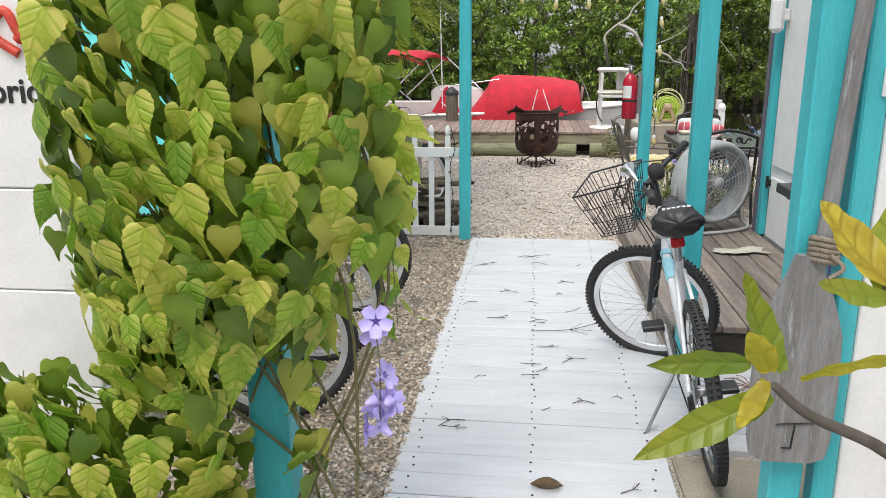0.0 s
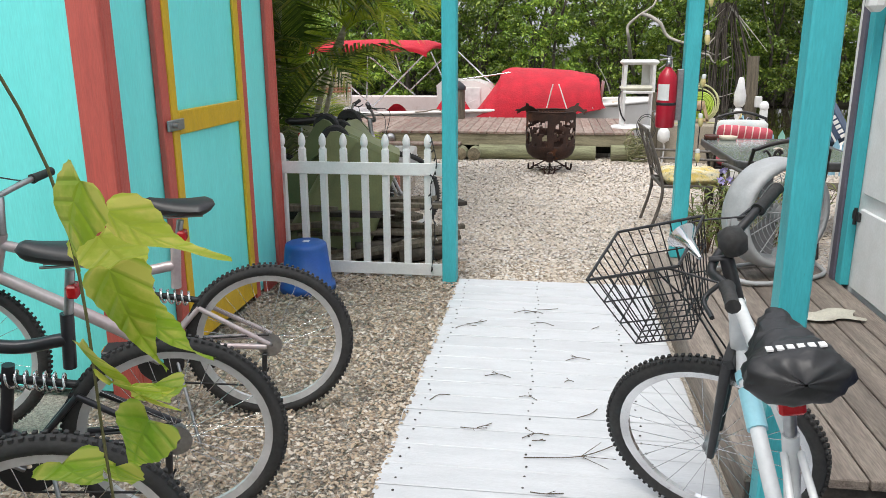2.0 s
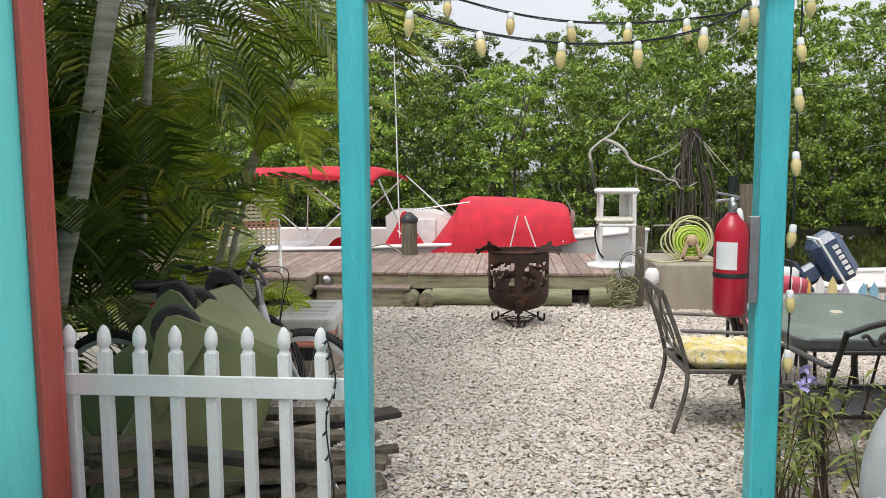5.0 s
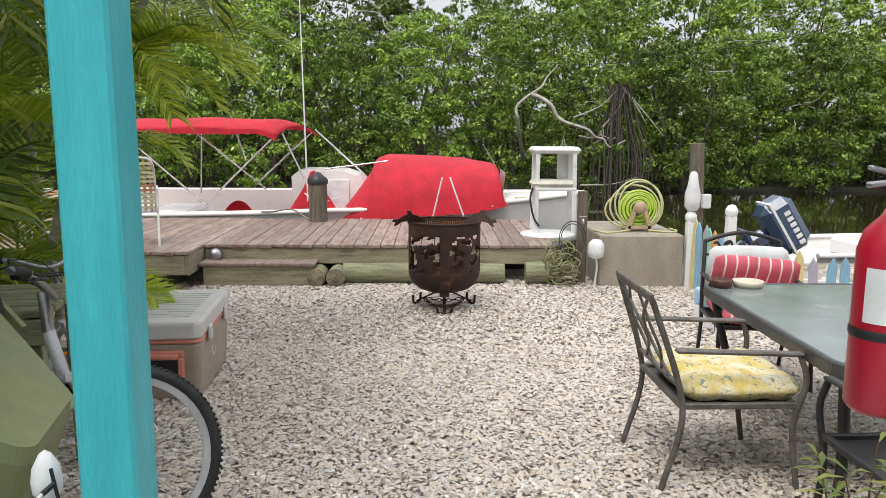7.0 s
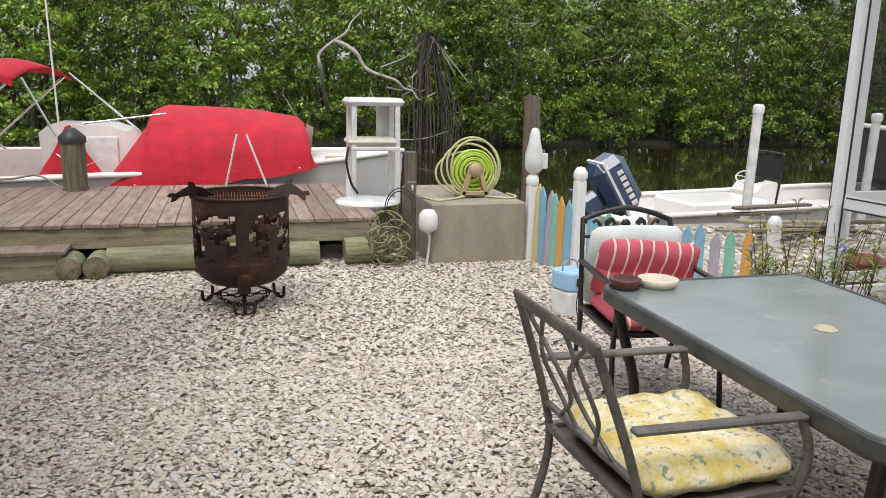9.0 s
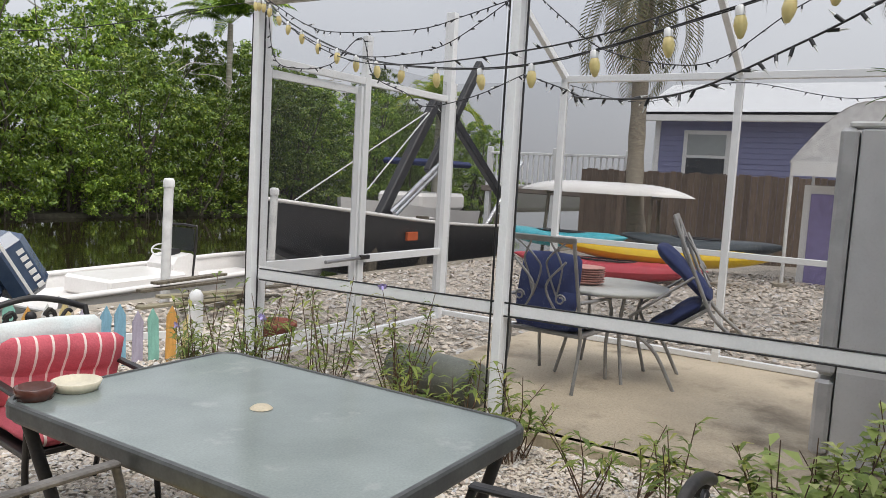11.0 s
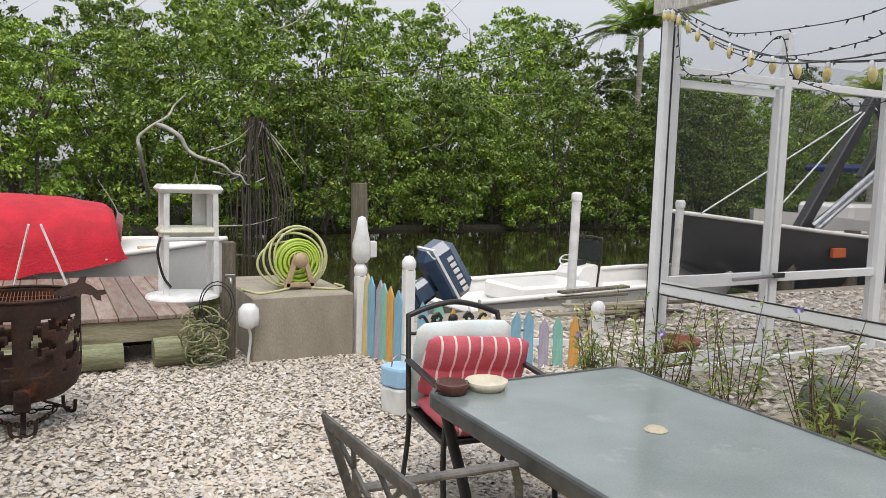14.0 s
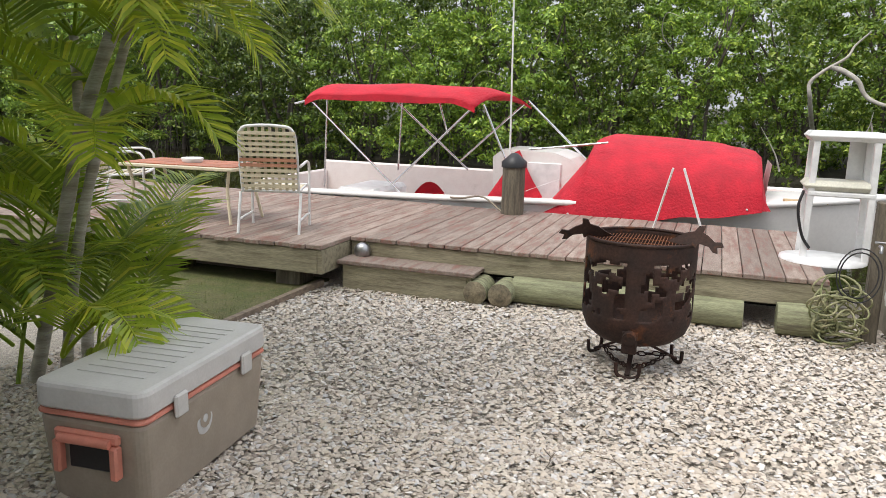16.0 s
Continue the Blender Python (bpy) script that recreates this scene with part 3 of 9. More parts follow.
tagged(part("patio_slab", Geo().box(4.16, 7.0, 4.0, 9.85, -0.3, -0.03, 0.01), SLAB), "stained cracked tan concrete patio slab", "slab", kind="structure")

# ---- white walkway, plank by plank ----
walkway = thing("walkway", "white painted timber plank walkway with rusty nail heads", "walkway", kind="structure")
rnd = random.Random(7)
y = -1.2
while y < 6.05:
    w = 0.142
    wide = 2.75 < y < 3.6
    part("plank", Geo().box(-0.485 + rnd.uniform(-0.006, 0.006), (1.72 if wide else 0.70 if y > 3.6 else 0.535) + rnd.uniform(-0.005, 0.005), y, y + w - rnd.uniform(0.003, 0.006), -0.03, 0.004 + rnd.uniform(-0.0015, 0.0015), 0.003), WALK_PAINT, walkway)
    y += w
NAIL = mat("rusty_nail_head", (0.08, 0.07, 0.065), 0.7, 0.4)
g = Geo()
for i in range(52):
    yy = -1.2 + i * 0.142
    for xx in (-0.42, 0.03, 0.47):
        for dy in (0.035, 0.105):
            jx, jy = rnd.uniform(-0.012, 0.012), rnd.uniform(-0.008, 0.008)
            g.lathe([(0.0, 0.0075), (0.0045, 0.007), (0.005, 0.004)], 6, Matrix.Translation((xx + jx, yy + dy + jy, 0)))
tagged(part("nail_heads", g, NAIL, walkway), kind="stuff")
tagged(part("paving_slab", Geo().box(0.56, 1.7, 0.6, 2.72, -0.05, 0.0, 0.01), CONCRETE), "dirty grey concrete slab beside the walkway", "slab", kind="structure")

# ---- white picket fence ----
fence = thing("picket_fence", "white painted picket fence panel between shed and post", "fence")


def picket_geo(h, w, zb=-0.05):
    g = Geo().box(-w / 2, w / 2, -w / 2, w / 2, zb, h - 0.10, 0.003)
    c = w / 2
    rings = [(c * 0.98, h - 0.10), (c * 0.75, h - 0.092), (c * 0.75, h - 0.082), (c * 1.0, h - 0.075), (c * 1.08, h - 0.055), (c * 0.95, h - 0.03), (c * 0.45, h - 0.008), (0.0, h)]
    return g.lathe([(r * 1.1, z) for r, z in rings], 10)


pk = picket_geo(0.935, 0.042).mesh("picket", WHITE_PAINT)
for i in range(8):
    part("picket", pk, None, fence, "", pose(-1.64 + i * 0.1365, 6.2, 0))
part("rail", Geo().box(-1.69, -0.585, 6.165, 6.178, 0.675, 0.755, 0.003), WHITE_PAINT, fence)
part("rail", Geo().box(-1.69, -0.585, 6.165, 6.178, 0.02, 0.10, 0.003), WHITE_PAINT, fence)

# ---- pastel pickets by the dock ----
PASTEL = [mat(n, c, 0.6, var=0.1, bump=0.3, stretch=(6, 6, 0.8), stain=(0.45, 0.42, 0.36), stain_scale=6, stain_at=0.64) for n, c in
          (("picket_white", (0.74, 0.74, 0.72)), ("picket_cream", (0.70, 0.58, 0.28)), ("picket_blue", (0.24, 0.46, 0.60)), ("picket_lilac", (0.44, 0.40, 0.50)),
           ("picket_green", (0.26, 0.54, 0.45)), ("picket_orange", (0.72, 0.38, 0.10)))]
pfence = thing("pastel_picket_fence", "low picket fence of pastel painted boards beside the gravel", "fence")


def pboard(x, y, h, w, m, yaw, lean=0.0):
    z = ground_z(y) - 0.03
    poly = [(-w / 2, 0), (w / 2, 0), (w / 2, h - 0.09), (0, h), (-w / 2, h - 0.09)]
    part("picket", Geo().prism(poly, -0.009, 0.009, pose(0, 0, 0, 90, 0, 0)), m, pfence, "", pose(x, y, z, 0, lean, yaw))


def fpost(x, y, h):
    part("fence_post", Geo().box(-0.045, 0.045, -0.045, 0.045, 0, h - 0.12, 0.006).lathe([(0.05, h - 0.12), (0.062, h - 0.09), (0.06, h - 0.05), (0.035, h - 0.01), (0, h)], 12), WHITE_PAINT, pfence, "", pose(x, y, ground_z(y) - 0.03))


order = [1, 2, 3, 4, 5, 2]
for i in range(6):
    t = (i + 0.7) / 6.4
    pboard(2.72 + 0.16 * t, 12.98 - 0.52 * t, 0.78 - 0.02 * i, 0.085, PASTEL[order[i]], -72, random.Random(i).uniform(-2, 2))
fpost(2.74, 13.08, 0.86)
fpost(2.93, 12.46, 0.98)
row2 = [2, 4, 5, 0, 1, 3, 2, 2, 3, 4, 5, 1]
for i in range(12):
    t = (i + 0.5) / 12
    xx, yy = 2.98 + 1.45 * t, 12.42 - 0.62 * t
    pboard(xx, yy, 0.60 - 0.16 * t + 0.03 * math.sin(i * 2.1), 0.085, PASTEL[row2[i]], -23, random.Random(i + 9).uniform(-3, 3))
fpost(4.42, 11.78, 0.62)
part("rail", Geo().bar((2.78, 12.94, 0.05), (2.93, 12.5, 0.05), 0.02, 0.06), WHITE_PAINT, pfence)
part("rail", Geo().bar((2.95, 12.45, 0.0), (4.4, 11.82, 0.0), 0.02, 0.06), WHITE_PAINT, pfence)

# ---- plants and loose ground cover ----
def scatter(name, material, count, area, zf, r0, r1, seed, label, h=0.35, keep=None, parent=None):
    """Many small five-sided stones in one mesh."""
    rs = np.random.RandomState(seed)
    x0, x1, y0, y1 = area
    px, py = rs.uniform(x0, x1, count), rs.uniform(y0, y1, count)
    if keep is not None:
        ok = keep(px, py)
        px, py = px[ok], py[ok]
    n = len(px)
    pz = np.interp(py, [6, 8.5, 10, 11, 12, 13, 14.4], [-0.01, -0.1, -0.16, -0.2, -0.215, -0.23, -0.24]) if zf else np.zeros(n)
    rad = rs.uniform(r0, r1, n) ** 1.0
    rot = rs.uniform(0, 6.28, n)
    asp = rs.uniform(0.55, 1.0, n)
    tx, ty = rs.normal(0, 0.28, n), rs.normal(0, 0.28, n)
    verts = np.zeros((n, 6, 3))
    for k in range(5):
        a = 2 * np.pi * k / 5 + rs.uniform(-0.35, 0.35, n)
        u, v = rad * np.cos(a), rad * asp * np.sin(a)
        verts[:, k, 0] = u * np.cos(rot) - v * np.sin(rot)
        verts[:, k, 1] = u * np.sin(rot) + v * np.cos(rot)
    ox, oy = rs.uniform(-0.4, 0.4, n) * rad, rs.uniform(-0.4, 0.4, n) * rad
    verts[:, 5, 0], verts[:, 5, 1], verts[:, 5, 2] = ox, oy, rad * h
    verts[:, :, 2] += verts[:, :, 0] * tx[:, None] + verts[:, :, 1] * ty[:, None] + rad[:, None] * 0.25
    verts[:, :, 0] += px[:, None]
    verts[:, :, 1] += py[:, None]
    verts[:, :, 2] += pz[:, None] + rs.uniform(-0.004, 0.006, n)[:, None]
    base = (np.arange(n) * 6)[:, None, None]
    tri = np.array([[k, (k + 1) % 5, 5] for k in range(5)])[None]
    loops = (base + tri).reshape(-1)
    me = bpy.data.meshes.new(name)
    me.vertices.add(n * 6)
    me.vertices.foreach_set("co", verts.reshape(-1))
    me.loops.add(len(loops))
    me.loops.foreach_set("vertex_index", loops.astype(np.int32))
    me.polygons.add(n * 5)
    me.polygons.foreach_set("loop_start", np.arange(n * 5, dtype=np.int32) * 3)
    me.materials.append(material)
    me.update(calc_edges=True)
    return tagged(part(name, me, None, parent), label, name.replace("_", " "), kind="stuff")


def ramp_by(m, source, socket, stops, mixf=0.75):
    """Tints material m by a colour ramp over a random value."""
    n, l = m.node_tree.nodes, m.node_tree.links
    b = n["Principled BSDF"]
    src = b.inputs["Base Color"].links[0].from_socket
    geo, ramp, mx = n.new(source), n.new("ShaderNodeValToRGB"), n.new("ShaderNodeMixRGB")
    while len(ramp.color_ramp.elements) < len(stops):
        ramp.color_ramp.elements.new(0.5)
    for e, (p, c) in zip(ramp.color_ramp.elements, stops):
        e.position, e.color = p, rgb(c)
    mx.inputs[0].default_value = mixf
    l.new(geo.outputs[socket], ramp.inputs[0])
    l.new(src, mx.inputs[1])
    l.new(ramp.outputs[0], mx.inputs[2])
    l.new(mx.outputs[0], b.inputs["Base Color"])


ramp_by(SHELLS, "ShaderNodeNewGeometry", "Random Per Island", [(0.0, (0.26, 0.205, 0.165)), (0.2, (0.52, 0.44, 0.355)), (0.45, (0.70, 0.62, 0.525)), (0.7, (0.60, 0.49, 0.38)), (0.88, (0.44, 0.44, 0.455)), (1.0, (0.82, 0.77, 0.715))])
ramp_by(PEBBLES, "ShaderNodeNewGeometry", "Random Per Island", [(0.0, (0.13, 0.10, 0.08)), (0.3, (0.34, 0.26, 0.18)), (0.6, (0.46, 0.36, 0.25)), (0.85, (0.55, 0.50, 0.43)), (1.0, (0.66, 0.62, 0.56))])
yard = lambda x, y: ~((x > 4.1) & (y < 9.9)) & ~((x < -2.72) & (y > 11.4)) & ~((x > 4.25) & (y < 10.9) & (y > 9.8) & (x < 4.9))
near = lambda x, y: yard(x, y) & (y < 13.6 - 0.0 * x)
scatter("shell_gravel", SHELLS, 185000, (-3.3, 4.2, 6.05, 10.6), True, 0.007, 0.019, 1, "pale broken oyster shell gravel covering the yard", keep=near)
scatter("shell_gravel", SHELLS, 72000, (-3.3, 4.6, 10.4, 14.2), True, 0.009, 0.022, 2, "pale broken oyster shell gravel by the dock", keep=near)
scatter("shell_gravel", SHELLS, 15000, (4.6, 16, 6.5, 14.3), True, 0.02, 0.045, 3, "grey shell gravel beyond the screened patio", keep=lambda x, y: ~((x < 7.05) & (y < 9.9)))
scatter("brown_gravel", PEBBLES, 46000, (-1.8, -0.47, 1.2, 6.6), False, 0.005, 0.012, 4, "fine brown pebble gravel beside the white walkway")
scatter("brown_gravel", PEBBLES, 12000, (-0.47, 0.75, 6.1, 6.75), True, 0.005, 0.012, 5, "fine brown pebble gravel at the walkway's end")

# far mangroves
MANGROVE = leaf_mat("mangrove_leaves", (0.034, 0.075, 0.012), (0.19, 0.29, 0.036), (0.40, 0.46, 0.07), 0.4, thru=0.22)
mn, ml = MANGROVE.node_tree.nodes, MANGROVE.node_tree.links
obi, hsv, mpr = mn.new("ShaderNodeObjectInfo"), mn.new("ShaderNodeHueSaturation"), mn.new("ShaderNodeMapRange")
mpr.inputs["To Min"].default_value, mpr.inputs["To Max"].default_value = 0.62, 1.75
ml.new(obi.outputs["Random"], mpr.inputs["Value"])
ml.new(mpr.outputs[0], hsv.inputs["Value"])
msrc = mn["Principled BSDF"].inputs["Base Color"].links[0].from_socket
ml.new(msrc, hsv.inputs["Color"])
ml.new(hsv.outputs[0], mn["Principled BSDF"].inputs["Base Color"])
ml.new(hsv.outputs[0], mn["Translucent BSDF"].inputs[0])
BARK = mat("grey_bark", (0.12, 0.10, 0.08), 0.9, col2=(0.07, 0.06, 0.05), scale=5, fine=30, var=0.3, bump=0.6)
BLEACHED = mat("bleached_deadwood", (0.48, 0.45, 0.40), 0.8, col2=(0.33, 0.30, 0.26), scale=5, fine=40, var=0.2, bump=0.5)


def leaf_cloud(centres, radii, per, size, seed, flat=0.6):
    """Diamond leaves gathered in clumps round the centres; one numpy mesh."""
    rs = np.random.RandomState(seed)
    c = np.repeat(np.array(centres), per, axis=0)
    r = np.repeat(np.array(radii), per)
    n = len(c)
    d = rs.normal(size=(n, 3))
    d /= np.linalg.norm(d, axis=1)[:, None]
    d[:, 2] *= flat
    p = c + d * (r * rs.uniform(0.55, 1.08, n))[:, None]
    nor = d + rs.normal(0, 0.55, (n, 3)) + np.array([0, 0, 0.45])
    nor /= np.linalg.norm(nor, axis=1)[:, None]
    t = np.cross(nor, rs.normal(size=(n, 3)))
    t /= np.linalg.norm(t, axis=1)[:, None]
    b = np.cross(nor, t)
    s = size * rs.uniform(0.6, 1.3, n)[:, None]
    v = np.stack([p - t * s, p + b * s * 0.45, p + t * s, p - b * s * 0.45], axis=1)
    return v.reshape(-1, 3)


def quads_mesh(name, v, material):
    n = len(v) // 4
    me = bpy.data.meshes.new(name)
    me.vertices.add(n * 4)
    me.vertices.foreach_set("co", v.reshape(-1))
    me.loops.add(n * 4)
    me.loops.foreach_set("vertex_index", np.arange(n * 4, dtype=np.int32))
    me.polygons.add(n)
    me.polygons.foreach_set("loop_start", np.arange(n, dtype=np.int32) * 4)
    me.materials.append(material)
    me.update(calc_edges=True)
    return me


def mangrove(seed, h, w, clumps, per, lsize):
    rs = random.Random(seed)
    tree = thing("mangrove_tree", "dense green mangrove tree rooted along the far bank", "tree", group="far bank mangroves")
    g = Geo()
    tips = []
    for i in range(7):
        a, e = rs.uniform(0, 6.28), rs.uniform(0.4, 1.0)
        base = Vector((rs.uniform(-0.7, 0.7), rs.uniform(-0.5, 0.5), -0.7))
        top = Vector((math.cos(a) * w * e * 0.8, math.sin(a) * w * e * 0.8, h * rs.uniform(0.6, 0.95)))
        pts = smooth_path([base, base.lerp(top, 0.35) + Vector((rs.uniform(-.5, .5), rs.uniform(-.5, .5), 0.3)), base.lerp(top, 0.7) + Vector((rs.uniform(-.4, .4), rs.uniform(-.4, .4), 0.2)), top], 4)
        g.tube(pts, [0.09 * (1 - 0.85 * k / (len(pts) - 1)) for k in range(len(pts))], 6)
        tips += pts[5:]
    for i in range(16):
        a = rs.uniform(0, 6.28)
        q = Vector((math.cos(a) * rs.uniform(0.6, 1.7), math.sin(a) * rs.uniform(0.5, 1.2), -0.75))
        g.tube(smooth_path([q, q * 0.75 + Vector((0, 0, 0.7)), Vector((q.x * 0.2, q.y * 0.2, rs.uniform(0.5, 1.3)))], 4), 0.025, 4, caps=False)
    part("trunk", g, BARK, tree, "grey trunks and prop roots")
    for i in range(3):
        a, z = rs.uniform(0, 6.28), rs.uniform(0.25, 0.95) * h
        d = Vector((math.cos(a), math.sin(a), 0))
        p = d * w * 0.55 + Vector((0, 0, z))
        pts = smooth_path([p, p + d * w * 0.3 + Vector((rs.uniform(-.4, .4), rs.uniform(-.4, .4), rs.uniform(0.1, 0.6))), p + d * w * 0.5 + Vector((rs.uniform(-.9, .9), rs.uniform(-.9, .9), rs.uniform(0.2, 1.3))), p + d * w * 0.62 + Vector((rs.uniform(-1.3, 1.3), rs.uniform(-1.3, 1.3), rs.uniform(0.3, 1.8)))], 4)
        part("limb", Geo().tube(pts, [0.028 * (1 - 0.8 * k / (len(pts) - 1)) for k in range(len(pts))], 5, caps=False), BLEACHED, tree, "bare pale limb")
    cs, rr = [], []
    boughs = 46
    for i in range(boughs):
        t = (i + rs.random()) / boughs
        z = -0.75 + t ** 0.9 * (h + 0.4)
        a = 2.4 * i + rs.uniform(-0.4, 0.4)
        prof = math.sin(math.pi * min(1, 0.30 + 0.7 * t)) ** 0.6
        bump = 1 + 0.35 * noise.noise(Vector((math.cos(a) * 1.5, math.sin(a) * 1.5, z * 0.5 + seed * 7)))
        rad = w * prof * bump * rs.uniform(0.7, 1.05)
        size = rs.uniform(0.45, 0.95)
        for k in range(clumps // boughs):
            u, v = rs.uniform(0, 6.28), rs.uniform(-0.25, 1.0)
            q = math.sqrt(max(0.0, 1 - v * v))
            cs.append((math.cos(a) * rad + size * 1.15 * q * math.cos(u), math.sin(a) * rad + size * 1.15 * q * math.sin(u), z + size * 0.6 * v))
            rr.append(rs.uniform(0.16, 0.36))
        for q in (0.25, 0.6):
            cs.append((math.cos(a) * rad * q, math.sin(a) * rad * q, z * 0.92))
            rr.append(0.7)
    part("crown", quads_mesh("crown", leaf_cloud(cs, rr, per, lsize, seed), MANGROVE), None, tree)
    return tree


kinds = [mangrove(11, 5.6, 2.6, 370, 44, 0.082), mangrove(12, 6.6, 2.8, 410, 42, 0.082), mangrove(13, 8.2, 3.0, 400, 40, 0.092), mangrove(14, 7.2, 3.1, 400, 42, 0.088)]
rs = random.Random(21)
spots = []
x = -34.0
while x < 44:
    spots.append((x, 31.5 + rs.uniform(-0.5, 0.9), rs.choice((0, 1, 1)), rs.uniform(0.78, 1.0) * (0.95 if x > 19 else 1)))
    x += rs.uniform(2.2, 3.0)
x = -36.0
while x < 48:
    spots.append((x, 37.5 + rs.uniform(-1, 1.5), rs.choice((2, 3)), max(rs.uniform(0.85, 1.32), 1.08 if 13 < x < 22 else 0) * (0.86 if x > 24 else 1)))
    x += rs.uniform(2.9, 4.2)
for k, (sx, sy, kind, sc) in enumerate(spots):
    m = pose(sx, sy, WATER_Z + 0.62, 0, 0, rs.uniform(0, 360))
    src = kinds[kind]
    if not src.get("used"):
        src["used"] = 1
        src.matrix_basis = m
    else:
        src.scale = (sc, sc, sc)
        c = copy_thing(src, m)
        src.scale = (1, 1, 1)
for kd in kinds:
    if "used" in kd:
        del kd["used"]

# bleached dead limb and hanging aerial roots
dead = thing("dead_branch", "bleached bare dead branch reaching over the canal", "branch", Matrix.Translation((0, 6.2, 1.45)) @ Matrix.Diagonal((0.92, 0.92, 0.92, 1)) @ Matrix.Translation((0, -6.2, -1.45)))
by = 30.6
g = Geo()
g.tube(smooth_path([(3.3, by + 2.6, 0.3), (2.93, by + 0.8, 1.2), (2.76, by, 1.75), (2.72, by, 2.14), (3.08, by, 2.49), (3.55, by, 2.81), (3.72, by + 0.1, 3.12), (4.04, by, 3.46)], 4), [0.072 - 0.0017 * i for i in range(29)], 7)
g.tube(smooth_path([(3.2, by, 2.55), (3.5, by, 2.45), (3.86, by - 0.1, 2.2), (4.05, by - 0.1, 1.86), (4.3, by - 0.2, 1.66), (4.79, by - 0.3, 1.5), (5.1, by - 0.3, 1.38), (5.34, by - 0.3, 1.16), (5.6, by - 0.3, 1.1), (5.82, by - 0.3, 0.83), (6.32, by - 0.4, 1.06)], 4), [0.078 - 0.0014 * i for i in range(41)], 7)
for a, b in (((4.8, 1.2), (5.5, 1.25)), ((5.5, 1.25), (6.0, 1.15)), ((4.3, 1.1), (4.2, 0.5)), ((3.9, 0.6), (4.3, 1.4)), ((5.3, 0.95), (5.6, 1.5)), ((5.6, 1.5), (6.3, 2.9)), ((4.6, 1.8), (6.0, 2.7)), ((4.9, -0.45), (6.8, -0.15)), ((2.2, -0.3), (1.6, 0.9)), ((6.2, 2.8), (7.6, 1.2)), ((6.2, 2.8), (7.0, 1.6))):
    mid = ((a[0] + b[0]) / 2 + 0.12, by - 0.2, (a[1] + b[1]) / 2 - 0.1)
    g.tube(smooth_path([(a[0], by - 0.15, a[1]), mid, (b[0], by - 0.3, b[1])], 4), [0.032 - 0.003 * i for i in range(9)], 5)
part("limb", g, BLEACHED, dead)
g = Geo()
rs = random.Random(5)
for i in range(46):
    x0 = 6.15 + rs.gauss(0, 0.28)
    x1 = 6.25 + (x0 - 6.15) * 1.5 + rs.uniform(-0.1, 0.1)
    yy = by + rs.uniform(-0.3, 0.6)
    part("aerial_root", Geo().tube(smooth_path([(x0 * 0.4 + 6.15 * 0.6, yy, 2.9), (x0, yy, 1.8), (x1, yy, 0.5), (x1 + rs.uniform(-0.1, 0.1), yy, -0.9)], 4), 0.022, 4, caps=False), BARK, dead)

# palms
FROND = leaf_mat("palm_leaflets", (0.12, 0.21, 0.022), (0.34, 0.44, 0.05), (0.60, 0.53, 0.06), 0.35, thru=0.45)
# Darker greens than FROND, used for the clump behind the shed.
FROND_DARK = leaf_mat("dark_palm_leaflets", (0.035, 0.075, 0.010), (0.13, 0.20, 0.026), (0.46, 0.40, 0.06), 0.35, thru=0.3)
PALM_TRUNK = mat("ringed_palm_trunk", (0.42, 0.40, 0.34), 0.8, col2=(0.24, 0.22, 0.17), scale=2.2, fine=30, var=0.2, bump=0.6, stretch=(1, 1, 12))


def frond(base, az, elev, length, droop, seed, n=34, lw=0.011, ll=0.34, hang=0.25):
    """A feather-shaped palm frond: a bowed stalk and two rows of bent leaflets."""
    g = Geo()
    d = Vector((math.cos(az), math.sin(az), 0))
    pts = []
    e, p = elev, Vector(base)
    steps = 14
    for i in range(steps + 1):
        pts.append(p.copy())
        p = p + (d * math.cos(e) + Vector((0, 0, 1)) * math.sin(e)) * length / steps
        e -= droop / steps * (0.4 + 1.2 * i / steps)
    g.tube(pts, [0.012 * (1 - 0.85 * i / steps) + 0.001 for i in range(steps + 1)], 5, caps=False)
    side = d.cross(Vector((0, 0, 1))).normalized()
    for i in range(n):
        t = 0.18 + 0.82 * i / (n - 1)
        k = min(int(t * steps), steps - 1)
        q = pts[k].lerp(pts[k + 1], t * steps - k)
        tan = (pts[k + 1] - pts[k]).normalized()
        up = side.cross(tan).normalized()
        L = ll * (0.55 + 0.45 * math.sin(math.pi * min(1, t * 0.9 + 0.12))) * rs.uniform(0.88, 1.1)
        for sgn in (-1, 1):
            out = (side * sgn * 0.85 + tan * (0.45 + 0.5 * t) + up * 0.35).normalized()
            a = q
            b = q + out * L * 0.5
            c = b + (out * 0.9 + Vector((0, 0, -hang - 0.3 * rs.random()))).normalized() * L * 0.5
            wv = tan * lw
            g.add([a - wv * 0.5, a + wv * 0.5, b + wv, b - wv, c], [(0, 1, 2, 3), (3, 2, 4)], False)
    return g


